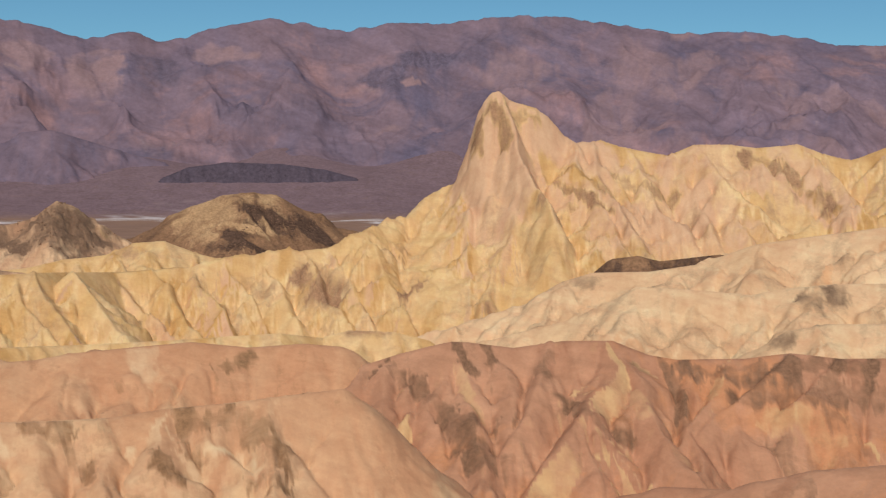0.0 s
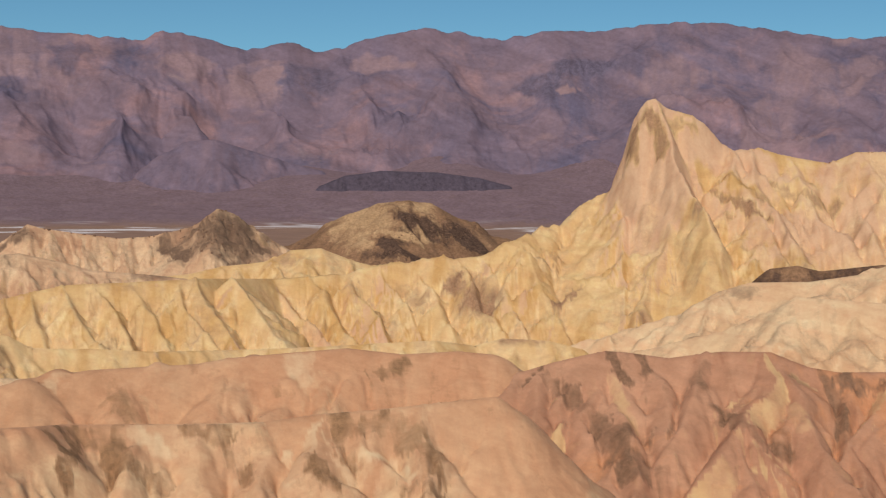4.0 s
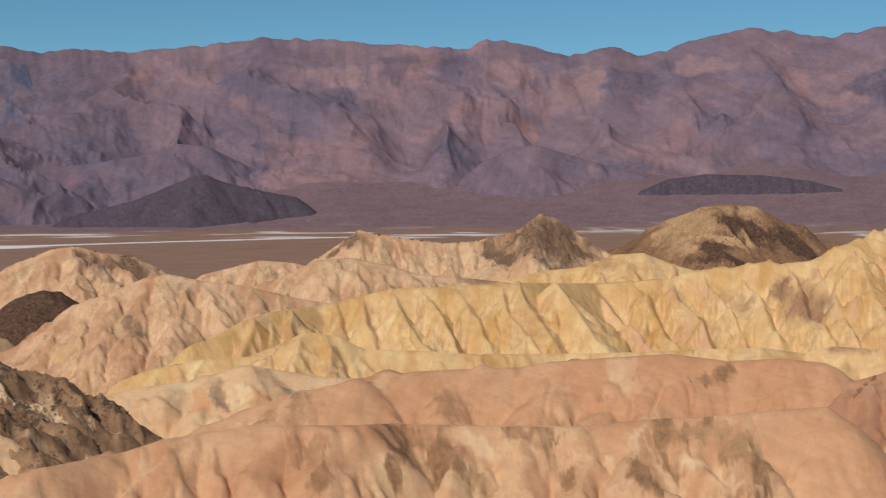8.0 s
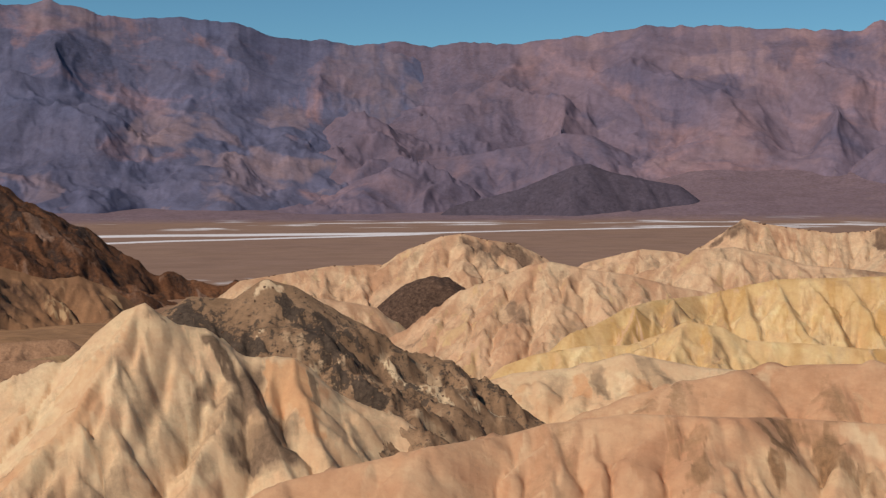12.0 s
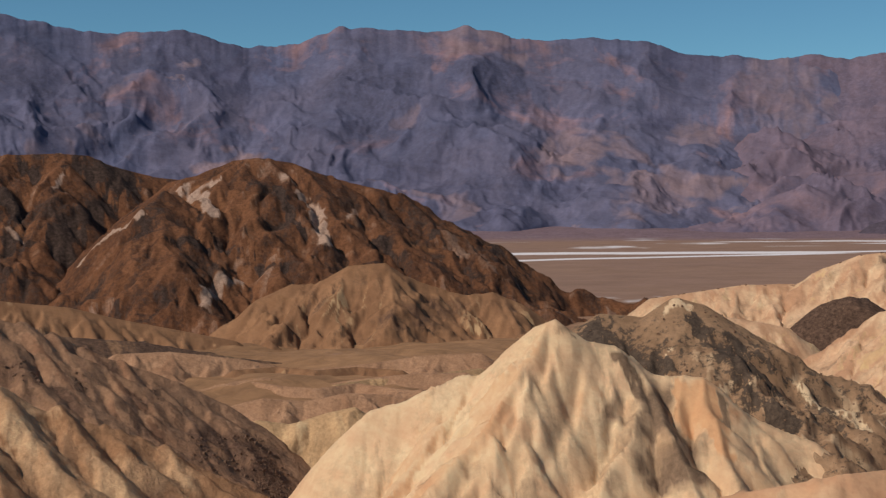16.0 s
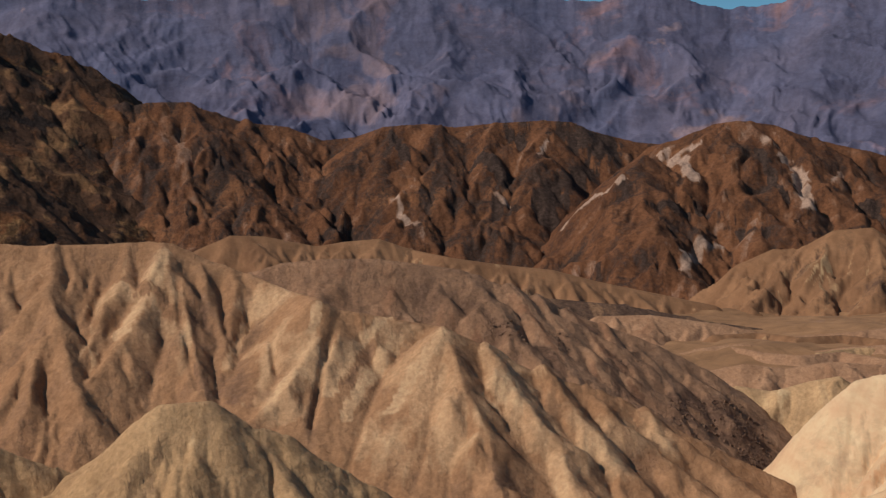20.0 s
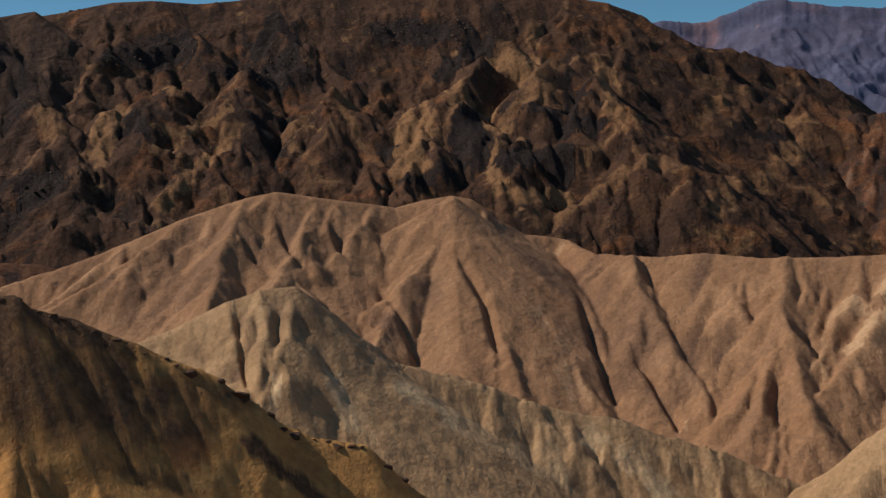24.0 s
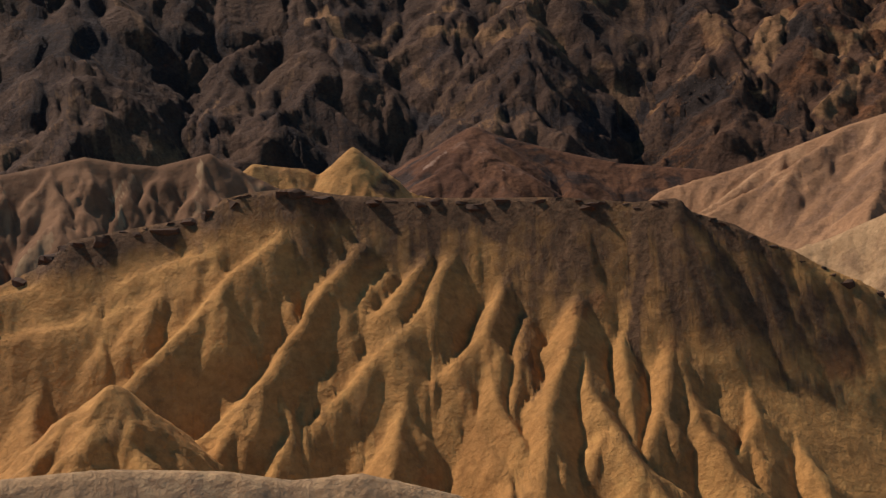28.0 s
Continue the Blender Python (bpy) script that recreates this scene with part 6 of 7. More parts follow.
land.band([(-831, -394.2), (-818.9, -340.5)], 10.63, rock=0.9)
land.band([(-930.9, -248.3), (-903.5, -226.5)], 5.2, rock=0.9)
land.spur((-1021.8, -51.2, 178.4), (-970.1, -71.9, 148.3), (-922.2, -90.1, 120.6), (-883.4, -94.3, 97.6))
land.spur((-960.1, -140.3, 146.8), (-918.9, -140.2, 122.3), (-879.1, -144.4, 99.1))
land.spur((-997.6, -24.7, 163.3), (-954.6, -16.9, 137.5), (-920.4, 7.3, 116.8), (-899.4, 23.4, 104.4))
land.spur((-897.3, 26.6, 103.2), (-887.5, 0.2, 97.1), (-862.6, -22.5, 82.4), (-835.6, -41.6, 66.6))
land.spur((-991.1, -265, 180.2), (-934, -260.3, 146.4), (-877.4, -263.9, 114.3), (-822.4, -276.4, 85.2))
land.spur((-910.9, -330.1, 145.9), (-865.2, -327.5, 119.7), (-831.2, -320.8, 99.2))
land.spur((-908.7, -389.3, 157.7), (-869.8, -354, 128.1), (-843.9, -331, 108.5))
land.spur((-967, -205.2, 157.7), (-921.1, -177.4, 127.4), (-885.4, -153.2, 103.8))
land.spur((-1022.2, -106.7, 181.3), (-968.9, -116.8, 150.1), (-928, -106.8, 125.1))
land.spur((-950.8, -313.1, 165.2), (-904.5, -290.8, 134.7), (-873.7, -277.7, 114.7))
land.band([(-895, -378.6), (-877.2, -359.4)], 5.27, tint=0.55)
land.band([(-932.1, -335.7), (-874.1, -326.7), (-849, -323.4)], 5.18, tint=0.65)
land.band([(-939.1, -140.5), (-916.1, -137.5), (-880.3, -134.3)], 10.13, tint=0.8)
land.band([(-1051.1, -95.5), (-1036.5, -78), (-1052, -62.6)], 10.7, tint=0.6)
land.band([(-983.9, -117.1), (-943.1, -109.1)], 9.13, tint=0.55)
land.band([(-905.3, -87.3), (-948.4, -81.7), (-962.6, -69.4)], 6.65, tint=0.6)
land.band([(-895.7, -88.5), (-857.6, -78.5), (-853.6, -63.1), (-872.6, -40.7)], 5.48, tint=0.75)
land.band([(-1056.7, -21.9), (-967.4, -15.1), (-927.3, -6.1)], 6.17, tint=0.6)
land.band([(-1059.6, 105.8), (-1060.1, 125.8)], 8.36, tint=0.6)
land.band([(-949.6, -193.4), (-918.8, -176.6), (-889.9, -153.7)], 3.67, tint=0.5)
land.band([(-904.5, -214.6), (-880.8, -194.9)], 3.59, tint=0.45)
land.band([(-890.3, -334.9), (-859.6, -329.4)], 6.61, tint=0.55)
land.band([(-817.5, -276.4), (-842.6, -266.8), (-869.7, -260.3), (-910.1, -256.7)], 5.65, tint=0.65)
land.band([(-899.7, -385.9), (-868.3, -360.2)], 4.52, tint=0.45)
land.band([(-1072.4, 71.3), (-1018.6, 47.9)], 6.57, tint=0.45)
land.band([(-896.8, -34.3), (-916.6, -16.9)], 3.2, tint=0.5)
land.band([(-890, -72.1), (-897.1, -58.7), (-897.6, -41.2)], 12.66, rock=0.95)
land.band([(-1073.6, -109.9), (-1024.7, -134)], 9.94, rock=0.9)
land.band([(-941.9, -105.3), (-899, -97.6)], 12.35, rock=0.9)
land.band([(-858.5, -145.4), (-866.1, -129), (-875.7, -109.4)], 6.19, rock=0.9)
land.band([(-930.3, -42.2), (-934, -20.6)], 9.51, rock=0.85)
land.band([(-1029, 79.5), (-1031.5, 106.6)], 8.93, rock=0.8)
land.band([(-1062.3, -266.4), (-998.5, -251.6)], 20.83, rock=0.8)
land.band([(-1005.5, -44.6), (-966.6, -39.6)], 11.61, rock=0.8)
land.band([(-838.9, -52.6), (-856.5, -26.6), (-878.5, -3.1), (-889.9, 20.9)], 8.84, tint=0.5)
land.band([(-844.7, 48), (-974.5, 85.5), (-1041.2, 123.2)], 8.26, tint=0.5)
land.band([(-1033.1, -69.8), (-968.5, -58.3)], 17.7, tint=0.4)
land.band([(-975.7, 103.7), (-970, 131.8)], 8.46, tint=0.45)
land.band([(-1074.7, 51.3), (-1082.7, 84.3)], 8.48, tint=0.42)
land.build().cap_rocks(60, 2.2, "crag", 0.4).rubble(500, 1.0, least=0.5)
land = Land("umber_massif", "umber mountain with cloud shade and haze painted in", "umber_clouded", rocky=0.33, varied=0.3, rill=0.1, worn=0.9, crag=2.0, craggy=24, seed=33, step=0.07, dr=5, front=380, back=25, slope=0.72, soft=1.2, gap=70, fall=0.52, branch=30, subs=0.9, warp=8, grain=0.8, category="mountain")
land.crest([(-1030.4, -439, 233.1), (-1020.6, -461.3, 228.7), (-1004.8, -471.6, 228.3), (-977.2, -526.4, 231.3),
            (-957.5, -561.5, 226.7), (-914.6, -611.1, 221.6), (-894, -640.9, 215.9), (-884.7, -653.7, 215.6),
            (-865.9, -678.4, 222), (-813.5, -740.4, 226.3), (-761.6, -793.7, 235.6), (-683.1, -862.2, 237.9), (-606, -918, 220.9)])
land.stain(-632.3, -696.1, 132, 44.3, 22.2, rock=0.7, tint=0)
land.stain(-698.1, -672.2, 136.9, 38.1, 15.2, rock=0.7, tint=0)
land.band([(-760.6, -606.7), (-784.3, -610.5), (-758.2, -570.6)], 3.05, tint=1)
land.band([(-821.5, -549.6), (-838.7, -542.3)], 3.51, tint=0.9)
land.band([(-813, -569.3), (-774.6, -565.5)], 3.06, tint=0.55)
land.band([(-839, -515.3), (-848, -485.4)], 2.31, tint=0.45)
land.band([(-561.4, -556.1), (-612.3, -578.9), (-664.3, -599.4)], 1.98, tint=0.45)
land.band([(-742.1, -566.8), (-729.1, -522.3)], 7.18, rock=0.8)
land.band([(-633.6, -743.9), (-632, -695.7)], 8.27, rock=0.6)
land.spur((-739.7, -620.4, 143.2), (-685.6, -612.8, 115.7), (-638.3, -602.8, 90.8), (-589.3, -583.8, 61.7))
land.spur((-761.1, -592.3, 142.6), (-737.2, -545.3, 114.2), (-722.6, -501.1, 91.6))
land.spur((-805.5, -538.8, 145.4), (-784.3, -494.8, 120.4), (-777.5, -441.6, 100.5))
land.spur((-661.8, -686.7, 136.2), (-609.7, -658.2, 102.3), (-567.1, -636.7, 75.6))
land.spur((-662.3, -583.7, 93.7), (-656.9, -544.8, 76.1), (-647.6, -512.7, 59.6))
land.band([(-802.2, -533.9), (-816.8, -513.6), (-817.8, -489)], 6.78, tint=0.6)
land.band([(-877.2, -488.1), (-879.2, -467.6), (-898.3, -460.3), (-921.9, -449.9)], 4.75, tint=0.65)
land.band([(-821.3, -486.8), (-841.9, -456.9)], 3.75, tint=0.5)
land.band([(-760.6, -519.3), (-747.3, -502.7)], 4.29, tint=0.4)
land.band([(-750, -415.4), (-822.8, -427), (-856, -398.8)], 2.85, tint=0.4)
land.band([(-723, -426.4), (-740.8, -396.1), (-811.8, -386.8)], 10.11, rock=0.8)
land.band([(-717.1, -505.9), (-720.8, -481.7)], 8.21, rock=0.8)
land.build()
land = Land("badland_ridge", "tan pyramid-shaped foothills below rust mountains", "russet", core=0.8, warp=0.8, crag=1.6, craggy=12, seed=34, step=0.06, dr=1.6, front=75, slope=0.85, soft=0.6, gap=11, fall=0.45, branch=6, **G)
land.crest([(-641, 408.3, 27.9), (-631.1, 423.4, 36.1), (-624.4, 433.2, 35.1), (-614.1, 447.8, 45.3), (-602.5, 463.2, 46.6),
            (-596.2, 471.3, 39.2), (-581.5, 489.4, 30.7), (-573.9, 498.2, 28.6), (-566.3, 506.9, 30.7), (-556.6, 517.5, 24.2),
            (-546.8, 527.8, 15.5), (-538.9, 535.9, 6.8)])
land.stain(-561.1, 441.1, 21.9, 25.3, 8.4, rock=0.5, tint=0)
land.stain(-571.5, 475.1, 22.4, 23.4, 11.7, rock=0.55, tint=0)
land.stain(-553.3, 414.5, 10.4, 16.3, 5.4, rock=0.4, tint=0)
land.build()
land = Land("badland_ridge", "low tan foothill ridge below dark mountains", "russet", soft=0.6, core=0.8, warp=0.8, crag=1.4, craggy=12, seed=35, step=0.06, dr=1.8, front=75, slope=0.8, gap=12, fall=0.4, branch=6, **G)
land.crest([(-705.8, 142.5, 43.5), (-702.8, 156.5, 49.4), (-698.9, 173, 48.5), (-692.4, 197.4, 43), (-688.4, 211, 45),
            (-683.3, 227.1, 46.1), (-677.8, 242.8, 40.2), (-652.9, 252.4, 37.3), (-643.9, 274.7, 33.5), (-632.8, 299.3, 30.2),
            (-623.2, 318.8, 24.3), (-610.2, 342.9, 18.4), (-596.3, 366.6, 12.5)])
land.build()
land = Land("badland_ridge", "smooth tan ridge with a brown crest", "tan", core=0.3, rill=0.12, warp=0.8, rocky=0.36, varied=0.6, worn=0.5, seed=36, front=70, slope=0.78, soft=0.8, gap=13, fall=0.5, branch=5, **G)
land.crest([(-323.2, 66.4, 51.5), (-321.3, 75.3, 54.5), (-319.4, 82.9, 56.7), (-317, 91.7, 57.4), (-313.2, 104, 57.2),
            (-313.3, 103.7, 57.1), (-310.4, 111.9, 55.9), (-306.9, 121.3, 54.3), (-303.6, 129.4, 50.9), (-299.5, 138.7, 46.2),
            (-293.9, 150.2, 41.4), (-287.8, 161.5, 36.6), (-282.6, 170.4, 31.2), (-279.9, 174.8, 27.2), (-276.4, 180.2, 19.3),
            (-273.6, 184.5, 12.1), (-271.4, 187.7, 7.5), (-267.7, 193, 3.5)], gap=8, fall=0.59)
land.spur((-302.6, 131.7, 51.2), (-284.7, 131.8, 42.3), (-272.5, 131.2, 36.3))
land.spur((-297.2, 143.3, 45.1), (-283, 144.6, 38.1), (-267.5, 141.8, 30.2))
land.spur((-293.8, 150.2, 41.8), (-279, 149.4, 34.4), (-267.3, 148.4, 28.6))
land.spur((-291.5, 154.7, 39.2), (-278.7, 156.2, 32.8), (-259.6, 154.7, 23.3))
land.spur((-285.3, 165.8, 34), (-271, 164.4, 27), (-255.2, 160.1, 18.8))
land.spur((-280.8, 173.3, 27.6), (-269.3, 170.5, 21.8), (-255.1, 168.2, 14.6))
land.spur((-306.6, 122.2, 53.9), (-292.9, 123.3, 47.1), (-280.2, 124.3, 40.7))
land.spur((-300, 137.6, 48.5), (-284.4, 137.1, 40.8), (-270.5, 135.5, 33.9))
land.stain(-304.4, 107.6, 51.5, 9.8, 4.1, rock=0, tint=0.55)
land.stain(-311, 96.4, 54.7, 7.2, 2, rock=0, tint=0.55)
land.stain(-283.1, 123, 41.8, 7.3, 3.7, rock=0.6, tint=0)
land.stain(-281.4, 135.6, 38.7, 7.4, 4.9, rock=0.55, tint=0)
land.stain(-278.7, 152, 34.3, 6.3, 3.8, rock=0.6, tint=0)
land.stain(-261.3, 163.9, 22.3, 9.6, 7.4, rock=0.95, tint=0)
land.stain(-253.4, 165.7, 16.3, 6.3, 4.8, rock=0.9, tint=0)
land.stain(-263.6, 154.4, 25.1, 6.3, 4.9, rock=0.7, tint=0)
land.band([(-309.5, 98.6), (-305.3, 107.9), (-298.4, 110.6)], 3.79, rock=0.5)
land.band([(-303.1, 112.5), (-290.4, 118.2), (-278.5, 123.5)], 3.2, rock=0.5)
land.band([(-296.7, 129.7), (-285.9, 132.3), (-271.6, 129.4)], 1.23, tint=0.7)
land.band([(-280.2, 124.3), (-278.1, 128.6), (-269.9, 129.9)], 1.19, rock=0.75)
land.band([(-277.1, 144.3), (-267.1, 141.6)], 1.45, rock=0.8)
land.band([(-268.7, 155.4), (-259.3, 154.5)], 1.2, rock=0.9)
land.band([(-268.5, 162.8), (-261.4, 168.1)], 3.68, rock=0.75)
land.build().rubble(500, 0.35, least=0.5)
land = Land("badland_butte", "tan gullied twin-topped hill with pale fluted spurs, sunlit faces painted in", "sand", subs=0.8, core=0.26, rill=0.1, warp=0.8, worn=0.5, seed=38, step=0.08, dr=1.0, front=85, slope=0.82, soft=0.6, gap=10, fall=0.5, branch=4.5, **G)
land.crest([(-299.8, -137.9, 61), (-302.7, -131.3, 63.2), (-307, -121.2, 66.5), (-310.9, -110.7, 70.5), (-314.1, -101.1, 74.7),
            (-317.1, -91.3, 77.9), (-318.5, -86.4, 79.3), (-320.1, -80.2, 80.4), (-321.6, -74, 79.3), (-323.2, -66.5, 78),
            (-324.7, -59, 76.9), (-325.6, -53.9, 76), (-326.6, -47.5, 77.5), (-327.4, -41, 78.3), (-327.9, -37.2, 77.5),
            (-328.5, -30.9, 72.4), (-329.1, -24.6, 69), (-329.6, -15.6, 67.4), (-314.9, -8.9, 64.5), (-305, 5.5, 63.9),
            (-299.7, 14, 64.7), (-293.9, 25.5, 63.5), (-292.7, 36.8, 63.4), (-289.1, 47.9, 63.8), (-286.3, 52, 63.3),
            (-282.1, 58.1, 60.1), (-277.5, 65.1, 57.3)], gap=13, fall=0.56)
land.spur((-286.6, 50.4, 63.5), (-274.8, 45.4, 56.6), (-263.9, 40.8, 50.2), (-255.2, 34.4, 44.4))
land.spur((-286.6, 50.4, 63.5), (-270.3, 49.3, 54.5), (-257.1, 49.2, 47.3), (-243.6, 49.3, 39.9))
land.spur((-292.4, 39, 62.6), (-278.6, 34.8, 54.7), (-269, 28.4, 48.4))
land.spur((-293.6, 28.8, 64), (-278.9, 27.6, 56), (-269.1, 25.4, 50.6))
land.spur((-282.5, 56.2, 60.1), (-268.1, 55.3, 52.3), (-254.8, 55.4, 45.1))
land.spur((-289.7, 44.2, 63.4), (-277.8, 40.6, 56.6), (-264.6, 33.8, 48.5))
land.spur((-293.1, 33.6, 63.3), (-281.2, 31.5, 56.8), (-272.2, 26.8, 51.3))
land.spur((-278.2, 62, 57.9), (-264.6, 58.7, 50.3), (-252.6, 54.8, 43.4))
land.spur((-320.1, -80.2, 80.4), (-307.7, -88.8, 72.9), (-302, -106.5, 64.5), (-295.5, -123.4, 56.7))
land.spur((-322.2, -71.5, 78.8), (-309.6, -71.5, 72.6), (-291.4, -72.4, 63.5))
land.spur((-323.2, -66.5, 78), (-312.1, -68.2, 72.4), (-296.1, -69.9, 64.4))
land.spur((-324.7, -59, 76.9), (-315.1, -59.9, 72.2), (-305, -63.2, 66.9))
land.spur((-327.4, -41, 78.3), (-307, -41.2, 68.1), (-292.6, -46.6, 60.5), (-280.4, -48.2, 54.5))
land.spur((-327.7, -39.1, 77.8), (-303.8, -32.4, 65.5), (-284.8, -28.4, 55.9), (-266.4, -23.8, 46.6))
land.spur((-328, -35.9, 76.4), (-303.2, -25.2, 63), (-286, -16.2, 53.3), (-261.9, -8.1, 40.6))
land.spur((-329.1, -24.6, 69), (-310.9, -15, 58.7), (-291.4, -6.4, 48.2), (-270.5, -0, 37.3))
land.spur((-329.6, -15.6, 67.4), (-306.4, -7.7, 55.2), (-285.5, 0.2, 44.1), (-267.2, 6.1, 34.5))
land.spur((-305, -1.5, 64.4), (-286.7, 2.7, 55.1), (-268.9, 8.5, 45.8), (-249.9, 13.3, 36.1))
land.spur((-304.9, 6.7, 63.9), (-289.1, 9.4, 55.9), (-273, 15.9, 47.3), (-260.2, 20.9, 40.5))
land.spur((-314.5, -99.9, 75.3), (-304.2, -103.2, 69.9), (-295.5, -110.5, 64.3))
land.spur((-318.5, -86.4, 79.3), (-301.2, -87, 70.7), (-283.4, -84.6, 61.9))
land.spur((-310.9, -110.7, 70.5), (-301.5, -115.2, 65.3))
land.spur((-299.4, 19.1, 64.1), (-283.4, 18.9, 56.1), (-270.8, 23, 49.5))
land.spur((-293.5, 29.8, 64), (-278.2, 27, 56.3), (-265.3, 27.6, 49.9))
land.crest([(-317.5, -39.8, 78.2), (-315.7, -52.4, 71.3), (-313.1, -66.2, 64.6), (-309.9, -79.7, 59.7), (-304.7, -97.6, 52.4),
            (-299.5, -112.6, 48.2)], front=False)
land.crest([(-277.5, 65.1, 57.3), (-265.9, 70, 54.5), (-252, 71.7, 53.9), (-250.9, 75.6, 51.7), (-248.7, 82.4, 50.4),
            (-247.4, 86.2, 49.5), (-245, 92.9, 48.2), (-233.6, 89, 49.5), (-230.8, 96.1, 45.6), (-227, 104.8, 40.4),
            (-222.7, 113.6, 38.2), (-218.1, 122.2, 33), (-213.1, 130.7, 27.9), (-207.8, 138.9, 23.8), (-203.4, 145.4, 19.9)], gap=12, fall=0.56)
land.spur((-244.9, 93, 48.2), (-238.2, 86, 43), (-230.8, 79.1, 37.5), (-222.7, 70.3, 30.9), (-215.7, 63.3, 25.6))
land.spur((-248.1, 84.3, 50.3), (-242.1, 76.8, 45.1), (-233.5, 68.9, 38.8), (-223.3, 62.9, 32.4))
land.spur((-251.6, 73.1, 52.6), (-241.7, 68.5, 46.7), (-234.4, 61.3, 41.2), (-229.2, 53.2, 35.9))
land.spur((-246.4, 89.1, 48.3), (-238.1, 81.7, 42.3), (-230, 73.8, 36.1), (-225.2, 67.2, 31.7))
land.spur((-276.7, 68.3, 55.5), (-264.2, 62.3, 48), (-254.4, 57.2, 42), (-248.5, 52.8, 38))
land.spur((-250.3, 77.4, 51), (-241.4, 72.5, 45.5), (-234.3, 67.2, 40.8), (-225.2, 61.6, 34.9))
land.spur((-265.4, 72.1, 53.3), (-255.8, 67.2, 47.4), (-249.6, 62.3, 43.2))
land.spur((-233.4, 89.6, 49.2), (-219.1, 87, 41.3), (-208.5, 86.4, 35.5), (-195.9, 82.9, 28.5))
land.spur((-230.8, 96, 46.7), (-216.9, 96.1, 39.1), (-204.8, 97.4, 32.5), (-194.1, 96, 26.7))
land.spur((-226.9, 104.9, 42.6), (-216.1, 105, 36.7), (-205.2, 106.6, 30.8), (-195.3, 108.2, 25.3))
land.spur((-223.5, 111.9, 39.1), (-213.4, 113.1, 33.6), (-204.4, 117.5, 28.1), (-197.5, 122.7, 23.4))
land.spur((-219, 120.5, 35.1), (-210.8, 123.4, 30.3), (-201.8, 127.6, 24.9))
land.stain(-261.3, 52.6, 46.7, 10.9, 8.4, rock=0.4, tint=0)
land.stain(-242.9, 55.5, 39.5, 5.1, 3.9, rock=0.6, tint=0)
land.stain(-264.8, 45, 48.9, 8.3, 6.3, rock=0, tint=0.4)
land.stain(-230.7, 83.3, 44, 8.8, 6.8, rock=0, tint=0.55)
land.stain(-240.3, 76.2, 43.4, 7.8, 6, rock=0, tint=0.55)
land.stain(-237.8, 67.3, 44.2, 6.3, 4.9, rock=0, tint=0.7)
land.stain(-218.1, 94.6, 39, 8.5, 5.7, rock=0, tint=0.6)
land.stain(-211.2, 111.8, 31.2, 8.6, 3.8, rock=0, tint=0.7)
land.stain(-217.6, 74.4, 31.4, 7.2, 5.5, rock=0, tint=0.6)
land.stain(-275.6, 47.1, 56.5, 8.6, 6.6, rock=0, tint=0.6)
land.stain(-266.3, 65.7, 51.9, 5.6, 4.3, rock=0, tint=0.7)
land.stain(-203.4, 88, 30, 5.3, 2.7, rock=0.45, tint=0)
land.stain(-201, 100.4, 28.4, 4, 2.7, rock=0.5, tint=0)
land.stain(-278.4, -13.8, 49.5, 16.5, 9.9, rock=0.3, tint=0)
land.stain(-318, -20.2, 62.2, 12.5, 7.5, rock=0.3, tint=0)
land.stain(-296.6, -8, 53.6, 14, 9.3, rock=0.5, tint=0)
land.stain(-269.6, 2.3, 42.8, 12.8, 8.5, rock=0.5, tint=0)
land.stain(-314.5, -12.8, 62, 7.4, 4.9, rock=0.4, tint=0)
# pale tint puts the sunlit faces of the ribs into the colour
land.band([(-283.9, 49.8), (-275.1, 46), (-262.9, 38.1)], 1.42, tint=0.8)
land.band([(-271.9, 66), (-261, 59.9), (-250.6, 54.4)], 0.95, tint=0.6)
land.band([(-249.7, 70.9), (-240.9, 66.7), (-231.4, 56.6)], 1.08, tint=0.8)
land.band([(-247.8, 83.1), (-241.2, 74.5), (-231.8, 67.4)], 1.09, tint=0.9)
land.band([(-243, 83.5), (-234.2, 75.2), (-225.2, 68.2)], 1.25, tint=0.9)
land.band([(-231.8, 88.2), (-228.3, 81.4), (-223.2, 75.5)], 1.23, tint=0.95)
land.band([(-246.3, 83.6), (-239.4, 75.9), (-233.1, 71.3)], 0.89, rock=0.5)
land.band([(-265, 51.4), (-248.9, 49), (-242.1, 49.5)], 0.81, rock=0.6)
land.band([(-247.3, 56.6), (-238.9, 53.6)], 1.47, rock=0.5)
land.gully([(-277.9, 50.8), (-264.3, 49.2), (-244.7, 48.1)], 0.73, 1.0)
land.gully([(-251.4, 62.9), (-241, 61.1)], 0.7, 1.0)
land.gully([(-249, 74.9), (-238, 68.4), (-225.4, 62.6)], 0.68, 1.0)
land.band([(-224.9, 89.3), (-217.3, 92.1), (-207.8, 91.9)], 1.29, rock=0.4)
land.band([(-220.1, 90.3), (-208.7, 95.3), (-200.8, 96.4)], 0.81, tint=0.6)
land.gully([(-305.4, -84.6), (-299.4, -80.6), (-295.9, -76.6)], 0.98, 1.2)
land.gully([(-313.9, -78.9), (-302.3, -73.1), (-296.9, -70)], 0.86, 1.2)
land.gully([(-315.5, -67.6), (-305.1, -61.9)], 0.87, 1.0)
land.gully([(-300.2, -36.9), (-285.4, -29.7), (-271.5, -26.3)], 1.01, 1.4)
land.gully([(-299, -11.6), (-278.4, -7.8), (-263.9, -4.1)], 0.99, 1.4)
land.gully([(-278.7, -1.5), (-268.3, 2.4), (-253.7, 6.9)], 0.84, 1.2)
